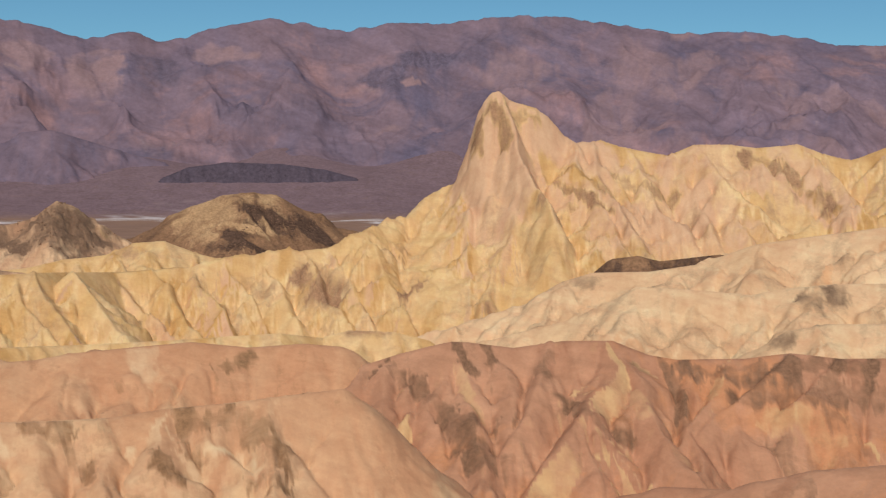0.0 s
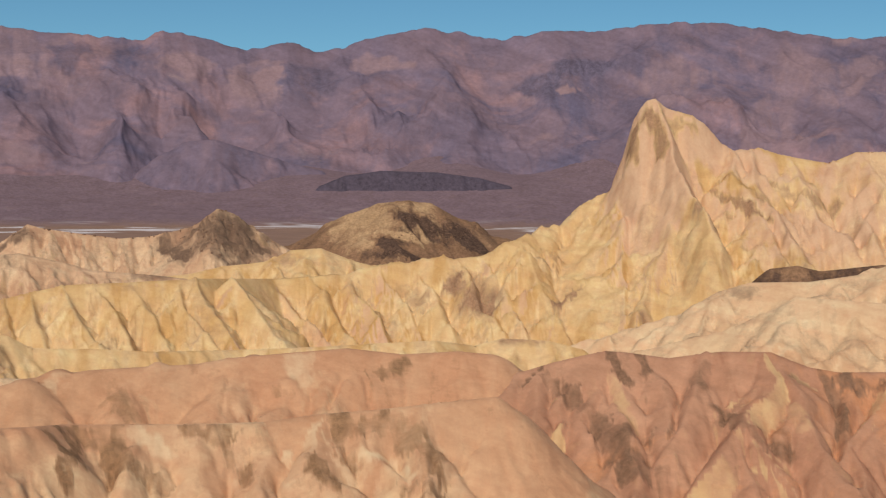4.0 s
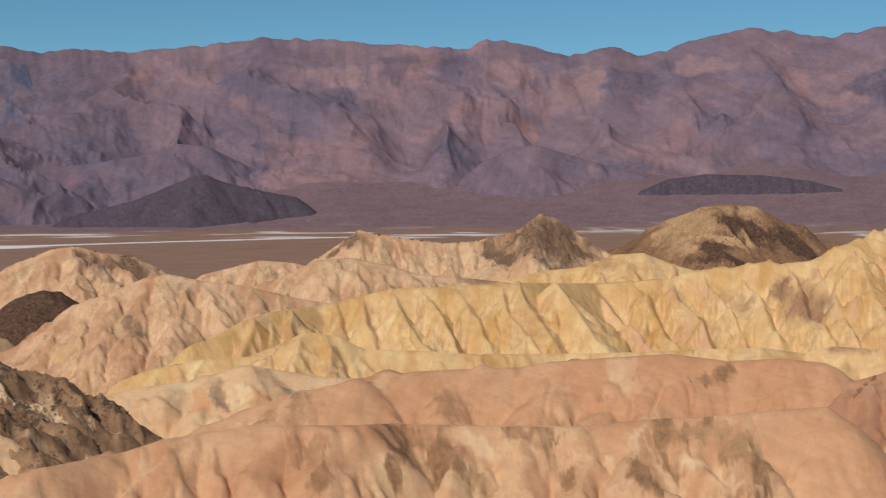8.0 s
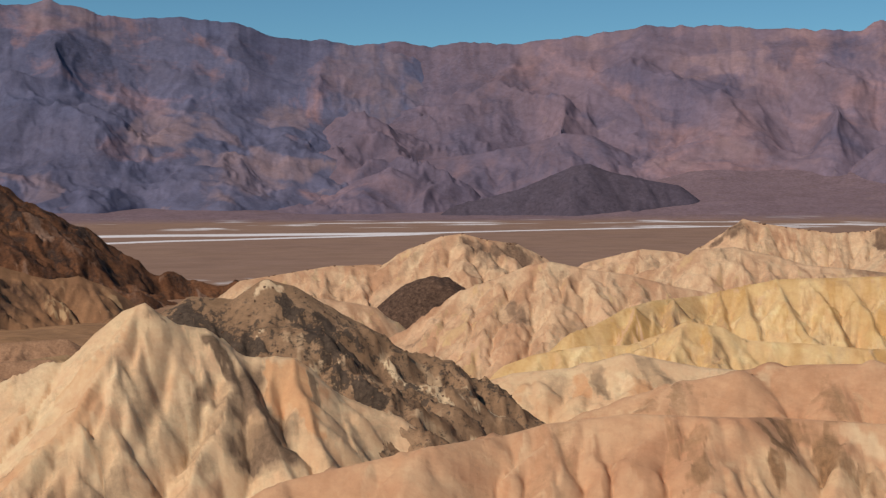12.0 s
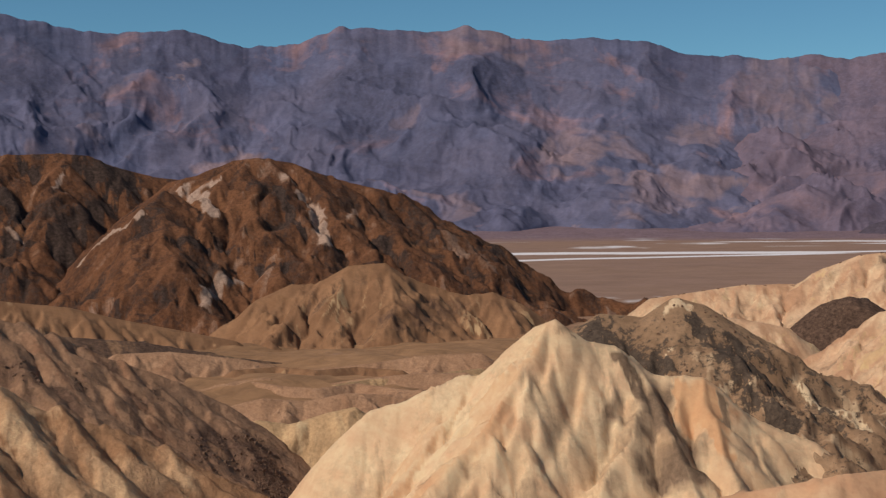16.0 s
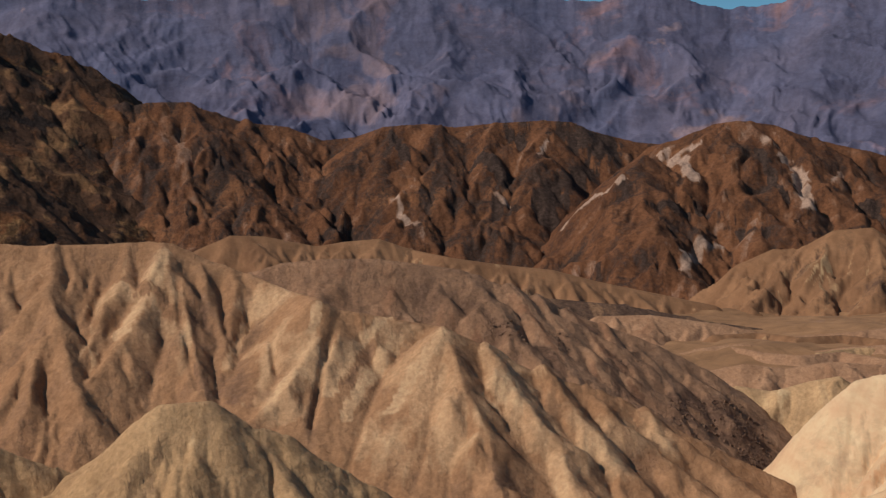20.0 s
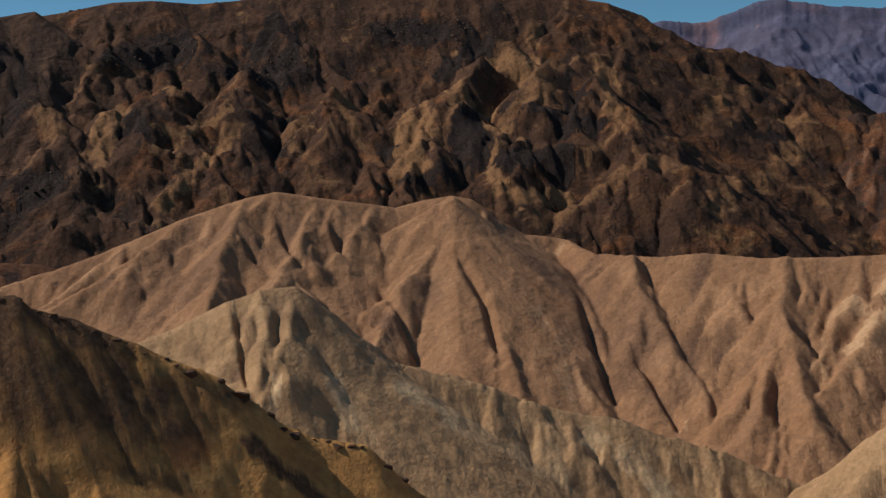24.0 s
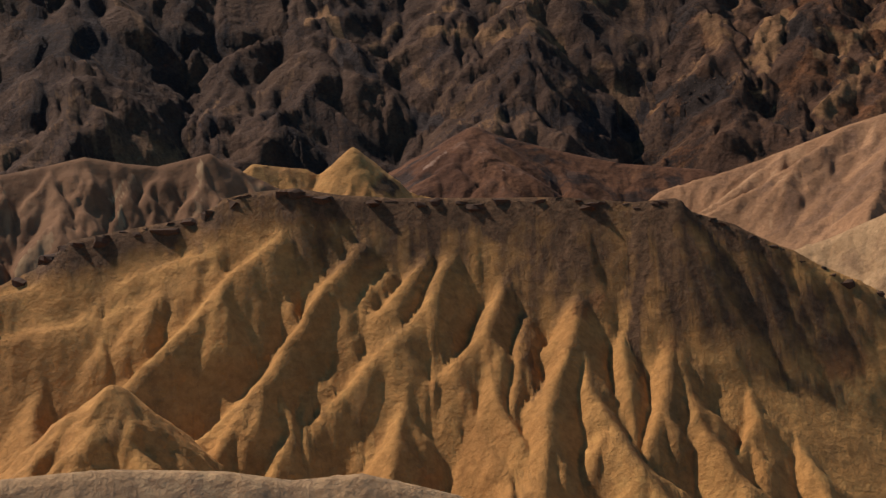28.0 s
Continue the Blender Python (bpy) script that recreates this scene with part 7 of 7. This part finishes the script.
land.gully([(-297.9, -53.4), (-277.8, -44.4), (-272.3, -41.4)], 0.9, 1.2)
land.band([(-315.8, -14), (-289.5, -2.5), (-270.3, 7.5)], 5.73, rock=0.42)
land.band([(-296.3, -17), (-278.1, -0.4), (-263.4, 9.2)], 6.03, rock=0.42)
land.band([(-297.4, -100.4), (-283.1, -85.9), (-292.9, -81.4)], 3.58, rock=0.4)
land.band([(-294.1, -57.4), (-276.7, -47.5), (-274, -42.8)], 1.35, rock=0.6)
land.band([(-279.4, 41.6), (-266.4, 48.1)], 1.52, rock=0.5)
land.band([(-305.9, -14.8), (-290.4, -3.6), (-273.6, 6.6)], 9.1, rock=0.5)
# wider tints, again painting sunlit rib faces
land.band([(-241.2, 82.8), (-222, 82), (-208.7, 80.7)], 5.14, tint=0.5)
land.band([(-219.4, 95.1), (-208.7, 95.3), (-200.8, 96.4)], 4.97, tint=0.5)
land.band([(-251.8, 63), (-230.7, 59.3)], 3.9, tint=0.45)
# rock colour here paints the shade of slopes turned from the sun
land.band([(-303.6, -120), (-304, -100.6), (-309.5, -82.9)], 6.95, rock=0.42)
land.band([(-286.3, -107.3), (-292.2, -93.3), (-301.1, -80.9)], 5.44, rock=0.42)
land.band([(-316.8, -14.5), (-298.1, -0.3), (-294.7, 10.6)], 7.14, rock=0.38)
land.band([(-297.3, -26), (-294.7, -16.6), (-291.4, -8.6)], 5.79, rock=0.3)
land.build()
land = Land("badland_ridge", "olive-tan ridge with gullied flanks", "olive", subs=1, core=0.28, rill=0.15, warp=0.8, worn=0.5, seed=39, step=0.07, front=62, slope=0.85, soft=0.5, gap=12, fall=0.55, branch=4, **G)
land.crest([(-211.5, -76.8, 56), (-213.5, -71.1, 57.9), (-216.1, -62.8, 61.9), (-217.7, -56.9, 63.7), (-218.8, -52.6, 63.9),
            (-219.5, -49.3, 60.5), (-220.6, -44.3, 55.4), (-221.9, -37.5, 51.6), (-223.1, -28.8, 49.1), (-223.8, -22.7, 47.2),
            (-224.4, -15.8, 44.3), (-224.9, -7.1, 42.4), (-225, -2.7, 41.7), (-225, 3.3, 39.2), (-224.6, 12.7, 36.5),
            (-223.8, 22.7, 32.2), (-223.1, 29.3, 28.9)], gap=11, fall=0.6)
land.spur((-218.8, -52.6, 63.9), (-207.1, -50.9, 56.8), (-195.5, -50.8, 50))
land.spur((-216.1, -62.8, 61.9), (-205.9, -58.4, 55.4), (-197.1, -54.5, 49.8))
land.spur((-223.1, -28.8, 49.1), (-213.1, -30.3, 43.1), (-202.3, -31.5, 36.7))
land.spur((-223.8, -22.7, 47.2), (-213.9, -21.9, 41.2), (-204.1, -22, 35.5))
land.spur((-224.4, -15.8, 44.3), (-214.5, -14.4, 38.5), (-207, -14.9, 34))
land.spur((-225, -2.7, 41.7), (-218.7, -5.3, 37.7), (-210.4, -7.8, 32.5))
land.spur((-221.9, -37.5, 51.6), (-211.1, -36.8, 45.2), (-202.2, -35.4, 40))
land.spur((-217.7, -56.9, 63.7), (-206.5, -54.2, 56.9), (-197.3, -52.8, 51.4))
land.spur((-220.2, -46, 57.3), (-208, -43.7, 49.9), (-198.9, -42.8, 44.6))
land.spur((-221.1, -41.8, 54), (-210.6, -40.9, 47.8), (-201.7, -39.4, 42.5))
land.spur((-222.5, -33.2, 50.2), (-212.4, -33.6, 44.1), (-203.4, -34, 38.9))
land.spur((-224.8, -10.5, 43.1), (-216.3, -10.3, 38.2), (-208.7, -10.9, 33.7))
land.spur((-225, 4.2, 38.7), (-218.7, 3.1, 35), (-212.5, 1.2, 31.2))
land.spur((-224.6, 12.7, 36.5), (-216.9, 12.1, 31.9))
land.spur((-214.3, -68.6, 59.1), (-206.4, -64.6, 53.8))
land.stain(-213, -53.2, 59.7, 5.2, 2.6, rock=0.2, tint=0)
land.stain(-212.9, -63.8, 59.1, 2.6, 1.6, rock=0, tint=0)
land.band([(-198.9, -50.6), (-193.1, -50.1)], 0.63, tint=0.7)
land.band([(-215.4, -60.9), (-206.4, -55.9), (-200.9, -57.1)], 0.85, rock=0.5)
land.gully([(-214.3, -60.6), (-204.7, -57.2), (-193.6, -52.6)], 0.66, 1)
# the next two tints paint sunlight on a slope facing the sun
land.band([(-212.1, -33.2), (-210.8, -24.8), (-212.8, -12.7)], 3.77, tint=0.5)
land.band([(-204.9, -44.5), (-196.6, -38.9)], 2.25, tint=0.5)
land.band([(-220.8, -6.4), (-217.8, -0.6), (-214.3, 3.3)], 2.56, tint=0.6)
land.build()
land = Land("badland_ridge", "short tan gullied spur", "olive", core=0.5, warp=0.8, seed=40, step=0.07, dr=0.8, front=40, slope=0.9, soft=1.0, gap=9, fall=0.5, branch=4, **G)
land.crest([(-204.2, 18.5, 32.1), (-203.4, 25.7, 35), (-202.7, 30.5, 40.5), (-202.1, 34.6, 44.2), (-200.9, 40.9, 44.4),
            (-199.9, 45.6, 40.9), (-198.5, 51.1, 39.1), (-197.1, 56.4, 35), (-195.2, 62.5, 31.7)])
land.build()
land = Land("capped_ridge", "golden fluted ridge with a dark rock cap", "gold", core=0.6, varied=0.2, rill=0.06, seed=41, step=0.08, dr=0.9, front=68, back=16, slope=1.0, soft=0.45, gap=9, fall=0.62, branch=3.2, subs=0.6, warp=0.4, grain=0.1, foot=16, **G)
land.crest([(-100, -131.2, 57.6), (-104.7, -127.5, 59.5), (-107.5, -125.2, 60.9), (-110.7, -122.3, 64.1), (-116.6, -116.8, 65.4),
            (-120.5, -112.7, 66.2), (-122.7, -110.3, 68.2), (-124.4, -108.4, 68.8), (-127.7, -104.5, 69.2), (-130.9, -100.5, 68.3),
            (-134.7, -95.3, 67.8), (-140.1, -87.2, 67.6), (-144.9, -78.8, 67.5), (-148.4, -72, 66.8), (-150.4, -67.8, 67.2),
            (-150.9, -66.6, 65.9), (-153, -61.9, 64.2), (-154.1, -58.9, 62.5), (-155.3, -55.9, 61.2), (-156.5, -52.2, 59.2),
            (-157.9, -48, 57.2), (-159.1, -43.7, 54), (-159.9, -40.7, 51.4), (-160.8, -37, 49.5), (-162, -31.5, 48.3),
            (-162.7, -27.3, 43.9), (-163.5, -22.5, 40.9)], front=False)
land.spur((-116.1, -113, 62.4), (-111.7, -117.3, 61.4), (-107.3, -121.4, 59.8), (-102.7, -125.3, 58.8), (-98.6, -128.5, 57.6))
land.spur((-117.5, -107.5, 63), (-114.1, -111.1, 61.7), (-109.8, -115.4, 59.5), (-105.8, -119, 57.3), (-101.7, -122.5, 54.8))
land.spur((-117.4, -103.5, 61), (-113.3, -107.9, 60.3), (-109.7, -110.2, 58.2), (-106.3, -113.5, 56.6), (-102, -117.4, 55.7),
          (-97.6, -121.1, 54.6))
land.spur((-115.5, -101.1, 58.5), (-112.7, -104.2, 56.6), (-109, -108.1, 55.9), (-105.2, -111.7, 54.4), (-101.8, -114.9, 52.3),
          (-96, -112.7, 49.3), (-91.9, -108.6, 46.5))
land.spur((-122.6, -95.2, 59.9), (-119.2, -99.5, 57.9), (-115.6, -103.6, 56.3), (-112.2, -106.3, 54.1), (-108.8, -109.7, 52),
          (-104.2, -108.9, 49.7))
land.spur((-116.8, -96.8, 57.4), (-113.7, -100.5, 55.5), (-107.6, -102, 52.4), (-102.2, -102.5, 49.7), (-99.4, -98.3, 47.2))
land.spur((-127.1, -90.9, 60.2), (-118.5, -90.7, 56), (-113.4, -92.7, 53.3), (-106.3, -93.4, 49.8), (-99.6, -94.1, 46.5))
land.spur((-126.6, -87.7, 58), (-120.3, -86.2, 54.9), (-115.9, -88.8, 52.4), (-109.3, -89.1, 49.1), (-102.8, -86.4, 45.6))
land.spur((-121.7, -87.2, 54.3), (-117.2, -89.5, 51.8), (-113.1, -83.7, 48.3), (-109.5, -78.1, 45.1))
land.spur((-133, -80.1, 58.9), (-124.7, -77.3, 54.5), (-120.1, -78.5, 52.2), (-114.9, -80.8, 49.4), (-109.3, -78, 46.2))
land.spur((-129.4, -78.8, 55.6), (-124.1, -76.9, 52.9), (-118.7, -72.4, 49.5), (-114.2, -66.7, 45.9), (-112.9, -63, 43.9))
land.spur((-125.5, -79.9, 53.1), (-119.9, -77.1, 50), (-113.9, -70.2, 45.6), (-110, -65.5, 42.7))
land.spur((-132.6, -86.4, 61.8), (-123.9, -83.7, 57.2), (-119, -84.6, 54.8))
land.spur((-131.2, -88.4, 61.8), (-122, -87.3, 57.3), (-119.5, -90.7, 55.6))
land.spur((-122.8, -102.2, 64.6), (-116.3, -102.5, 61.4))
land.spur((-120.7, -106.2, 64.7), (-115.5, -108.2, 61.9))
land.spur((-127.7, -95.1, 63.2), (-121.4, -94.3, 60))
land.spur((-135.8, -72.7, 57.6), (-128.6, -69.6, 53.9), (-121.1, -67.7, 50), (-114.7, -64.8, 46.5))
land.spur((-134.1, -71.1, 55.5), (-124.8, -65.7, 50.2), (-119.8, -60.1, 46.6), (-117.3, -56.1, 44.3))
land.spur((-136.7, -62.3, 53.3), (-129.3, -59.3, 49.4), (-122.3, -57.8, 45.8))
land.spur((-135, -60.6, 51.3), (-128.1, -55.8, 47.1), (-124, -50.1, 43.6))
land.spur((-140.7, -56.2, 50.8), (-133.4, -51.5, 46.5), (-128.4, -51.9, 44.1))
land.spur((-143.8, -53.7, 49.9), (-135.7, -48.9, 45.2), (-131.5, -45.2, 42.6))
land.spur((-148.3, -44.9, 48), (-139.6, -45.1, 43.7))
land.spur((-134.1, -66.6, 53.4), (-127.9, -62.9, 49.9))
land.spur((-130.9, -76.2, 55.6), (-124.1, -73, 52))
land.stain(-143.9, -59.2, 56.9, 9.2, 4.9, rock=0.85, tint=0)
land.stain(-152.4, -47.9, 53.7, 5.8, 4.4, rock=0.85, tint=0)
land.stain(-152.4, -59.2, 62, 3.2, 1.6, rock=1, tint=0)
land.stain(-152.1, -50.9, 55.7, 4.1, 3.2, rock=0.9, tint=0)
land.stain(-140.2, -75.6, 62.5, 9.4, 4.4, rock=0.9, tint=0)
land.stain(-143, -65.2, 59.8, 6.2, 4.3, rock=0.9, tint=0)
land.stain(-134.8, -76.7, 58.3, 5.5, 3.1, rock=0.6, tint=0)
land.stain(-144.7, -68.2, 62.5, 8.8, 3.8, rock=0.8, tint=0)
land.stain(-148.5, -57.3, 58.2, 6.9, 4.4, rock=0.8, tint=0)
land.stain(-141.3, -76.9, 63.9, 8.2, 2.2, rock=0.7, tint=0)
land.stain(-129.6, -99.5, 67.1, 12.8, 1.2, rock=0.8, tint=0)
land.stain(-115.1, -116.2, 64.2, 6.4, 1.9, rock=1, tint=0)
land.stain(-148, -50.2, 52.5, 4.8, 3.7, rock=0.35, tint=0)
land.stain(-137.4, -74.9, 59.8, 3.2, 2.5, rock=0.5, tint=0)
land.stain(-131.3, -77.1, 55.5, 5.5, 4.2, rock=0.4, tint=0)
land.stain(-134.2, -71.2, 56.4, 2.1, 1.5, rock=0, tint=0.9)
land.stain(-148.1, -47.2, 50.3, 3.2, 2.5, rock=0, tint=0.9)
land.stain(-136.1, -61.7, 52.8, 1.5, 1.2, rock=0, tint=0.8)
land.stain(-130.8, -92.2, 63.3, 11.3, 4.4, rock=0.85, tint=0)
land.stain(-139, -76.2, 61.5, 9.4, 5.6, rock=0.9, tint=0)
land.stain(-145.4, -58.9, 57.4, 6.8, 3.7, rock=0.5, tint=0)
land.band([(-143.4, -74.5), (-139.8, -72.3)], 0.88, rock=0.8)
land.band([(-143.7, -64.4), (-143.7, -59.2), (-145.6, -52.4)], 1.47, rock=0.7)
land.band([(-137, -66.6), (-133.1, -64.1), (-127, -60.6)], 0.58, rock=0.6)
land.band([(-131.8, -76.7), (-124.9, -72.4), (-120.9, -69.2)], 0.51, rock=0.55)
land.band([(-140, -54.6), (-141.3, -50.9), (-144, -47.1)], 0.83, rock=0.6)
land.band([(-130.5, -98.4), (-133, -94.3), (-136.2, -89.9), (-138.8, -83.7)], 1.41, rock=1.0)
land.band([(-141.1, -82.2), (-143.9, -77.3), (-145.9, -72.6), (-147, -70.4)], 1.15, rock=1.0)
land.band([(-151.1, -61.8), (-152.5, -58.9), (-153.6, -55.9)], 1.41, rock=1.0)
land.band([(-145.8, -68.4), (-145.8, -63), (-148.3, -58.7)], 1.88, rock=0.85)
land.band([(-151.3, -53.2), (-152.8, -49), (-152.3, -46.3)], 1.63, rock=0.8)
land.band([(-152.5, -41.9), (-153.2, -37), (-153, -33.9)], 1.36, rock=0.9)
land.band([(-142.9, -63.2), (-142.8, -57.9), (-145.4, -52.5)], 2.43, rock=0.6)
land.band([(-137, -79.9), (-133.1, -77.8)], 0.86, rock=0.6)
land.band([(-142.7, -69.8), (-137.6, -65.8)], 0.85, rock=0.6)
land.build(cap=2.8).cap_rocks(90, 1.5, sink=0.58, mat="crust")
land = Land("badland_ridge", "low golden mudstone spur at the slope foot", "pale", varied=0.2, core=0.5, seed=42, dr=0.8, front=30, back=20, slope=0.9, soft=0.8, gap=8, fall=0.5, branch=2.5, warp=0.6, foot=25, **G)
land.crest([(-64.6, -89, 50.4), (-69.3, -85.4, 50.2), (-72.4, -82.8, 50.3), (-75.4, -80.1, 50.3), (-81.3, -74.1, 49.6),
            (-84.7, -70.2, 48.6), (-88, -66.1, 48.9), (-89.5, -64, 48.3), (-92, -60.4, 47.1), (-94.3, -56.7, 45.5)])
land.build()
land = Land("badland_butte", "small pale pointed mound", "gold", varied=0.2, seed=53, dr=0.5, front=20, back=15, side=1.5, slope=0.95, soft=0.8, gap=8, fall=0.6, branch=2.5, warp=0.6, foot=30, **G)
land.crest([(-81.4, -98.8, 47), (-83.2, -97.2, 49), (-85.5, -95.3, 51.6), (-88, -93, 53.7), (-89.3, -91.7, 52), (-92, -89, 48.2),
            (-93, -88, 46.3)], front=False)
land.spur((-88, -93, 53.7), (-86.2, -89.2, 51), (-83.6, -85.4, 48.1))
land.spur((-88, -93, 53.7), (-83.6, -91.2, 50.8), (-79, -89.7, 47.6))
land.spur((-85.5, -95.3, 51.6), (-81.5, -94.5, 48.9))
land.build()
land = Land("badland_butte", "dull tan fluted hill beside dark slopes", "russet", soft=0.6, core=0.8, warp=0.8, seed=43, step=0.07, slope=0.9, gap=7, branch=4, **G)
land.crest([(-182.7, -237.9, 67.9), (-191.1, -231.3, 68.7), (-197.7, -225.6, 70.2), (-203.5, -220.4, 71.9), (-209.1, -215.1, 70.4),
            (-213.9, -210.4, 69.6), (-221, -202.9, 72), (-224.8, -198.7, 68.6), (-227.7, -195.3, 66.2), (-232.2, -190, 63.1)])
land.build()
land = Land("badland_butte", "orange fluted hill below dark slopes", "gold", soft=0.6, core=0.8, warp=0.8, seed=44, step=0.07, slope=0.9, gap=7, branch=4, **G)
land.crest([(-254.7, -225.3, 65.2), (-257.3, -222.2, 69), (-264.9, -213.2, 67.4), (-268.1, -209.1, 64.6), (-271.9, -204.2, 72.4),
            (-274.2, -201.1, 68.4), (-277.6, -196.3, 62.3), (-282.1, -189.8, 60.1)])
land.stain(-269.2, -193.5, 63.3, 3.4, 2.6, rock=1, tint=0)
land.build()
land = Land("badland_butte", "brown smooth domed hill", "rust", warp=0.8, seed=45, step=0.07, dr=1.6, front=85, slope=0.6, soft=3, gap=24, fall=0.45, branch=8, subs=2, **G)
land.crest([(-475.8, -365.5, 44.9), (-487.2, -350.2, 53.8), (-498.1, -334.6, 67.5), (-508.4, -318.6, 77.6), (-515.7, -306.7, 72.6),
            (-527.2, -286.5, 66.3), (-537.9, -265.9, 61.2), (-551.3, -236.7, 58.3), (-560.6, -213.7, 51)], front=False)
land.spur((-508.4, -318.6, 77.6), (-477.4, -310, 63.2), (-450.6, -308.3, 51.1))
land.spur((-508.4, -318.6, 77.6), (-486, -294.4, 62.9), (-465, -277, 50.6))
land.spur((-527.2, -286.5, 66.3), (-498.7, -268.7, 51.3))
land.spur((-498.1, -334.6, 67.5), (-465.2, -329, 52.5))
land.build()
land = Land("badland_ridge", "flat dark brown gravel terrace", "brown", warp=4, seed=61, step=0.06, dr=1.4, front=40, slope=0.5, gap=20, fall=0.3, branch=4, rocky=0.7, **G)
land.crest([(-556.5, 249.9, 24.8), (-549.5, 264.9, 23.2), (-538.7, 286.2, 20.8), (-529.5, 302.9, 17.1), (-519.7, 319.4, 13.3),
            (-509.4, 335.5, 10.7)])
land.build()
land = Land("badland_ridge", "low ochre mudstone terrace ridge", "tan", warp=2.4, seed=62, step=0.06, dr=1.2, front=45, slope=0.7, gap=12, fall=0.35, branch=4, **G)
land.crest([(-449.4, 261.6, 11.2), (-443.1, 272.2, 13.8), (-437.6, 280.8, 14.9), (-426.3, 297.8, 11.8), (-418, 309.4, 13.8),
            (-405.6, 325.4, 15.5), (-394.1, 339.3, 15.6)])
land.build()
land = Land("badland_ridge", "low ochre wash terrace ridge", "tan", warp=2.4, seed=63, step=0.06, dr=1.1, front=45, slope=0.7, gap=12, fall=0.35, branch=4, **G)
land.crest([(-375.9, 228.7, 15.7), (-370.3, 237.6, 17.9), (-363.7, 247.7, 16.7), (-355.7, 259, 18.9), (-347.5, 269.9, 18.1),
            (-342.2, 276.6, 19.8)])
land.build()
land = Land("badland_ridge", "low brown wash terrace ridge", "tan", warp=2.4, seed=64, step=0.06, dr=1.2, front=45, slope=0.7, gap=12, fall=0.35, branch=4, **G)
land.crest([(-498.8, 254.5, 21), (-489.4, 272.3, 21.3), (-474.7, 297.1, 17.3), (-463.2, 314.7, 12.8), (-448.2, 335.7, 15),
            (-434.9, 352.8, 17.9), (-420.8, 369.5, 18.7)])
land.build()
land = Land("badland_ridge", "cream and yellow fluted mudstone ridge", "pale", warp=1.8, seed=65, step=0.07, front=60, slope=0.9, gap=9, fall=0.5, branch=4, soft=0.8, foot=6, **G)
land.crest([(-285.5, 175.2, 24.9), (-282.7, 179.7, 26.5), (-278.4, 186.3, 25.3), (-273.9, 192.9, 27.7), (-270.1, 198.2, 29),
            (-267, 202.4, 24.4), (-262.2, 208.6, 25.1), (-258.1, 213.6, 30.6), (-254.7, 217.6, 35.4), (-251.4, 221.5, 36.3)])
land.build()
land = Land("badland_ridge", "tan fluted spur before a dark brown dome", "flute", soft=0.6, core=0.6, warp=1.0, seed=71, step=0.06, dr=1.2, front=40, slope=0.8, gap=6, fall=0.5, branch=4, foot=8, **G)
land.crest([(-369.4, 414.2, 37.4), (-360.3, 422.2, 35.6), (-350.8, 430, 33.2), (-341.1, 437.8, 31.4), (-332.8, 444.1, 29.4), (-326.9, 448.5, 23.9), (-322.7, 451.5, 18)])
land.build()
land = Land("badland_ridge", "low ochre bench in the dry wash", "tan", warp=2.0, seed=72, step=0.06, dr=1.2, front=35, slope=0.75, gap=9, fall=0.4, branch=4, soft=0.7, foot=6, **G)
land.crest([(-438.4, 276, 14), (-417.3, 276.3, 14), (-405.1, 281.8, 14), (-406.9, 299.9, 14), (-381.9, 300.3, 14), (-370.5, 303.2, 14)])
land.build()
land = Land("badland_ridge", "pale olive bench at the foot of brown hills", "olive", warp=2.0, seed=73, step=0.06, dr=1.2, front=35, slope=0.75, gap=9, fall=0.4, branch=4, soft=0.7, foot=6, **G)
land.crest([(-408.7, 291.4, 14), (-413.5, 309.7, 14), (-410.2, 322.5, 14), (-410.9, 341.7, 14), (-411.7, 362, 14)])
land.build()
land = Land("badland_ridge", "small tan mound in the dry wash", "olive", warp=2.0, seed=74, step=0.06, dr=1.2, front=35, slope=0.75, gap=9, fall=0.4, branch=4, soft=0.7, foot=6, **G)
land.crest([(-373.9, 229.4, 15), (-378.5, 242.3, 15), (-368, 245.6, 15), (-373.8, 257.9, 15), (-361.9, 262.3, 15), (-347.8, 260.4, 15)])
land.build()
land = Land("badland_ridge", "low russet bench below pyramid hills", "russet", warp=2.0, seed=75, step=0.06, dr=1.2, front=35, slope=0.75, gap=9, fall=0.4, branch=4, soft=0.7, foot=6, **G)
land.crest([(-466.2, 286.2, 15), (-463.7, 304.5, 15), (-443.2, 308.4, 15), (-441.8, 325.7, 15), (-420.4, 330.6, 15)])
land.build()
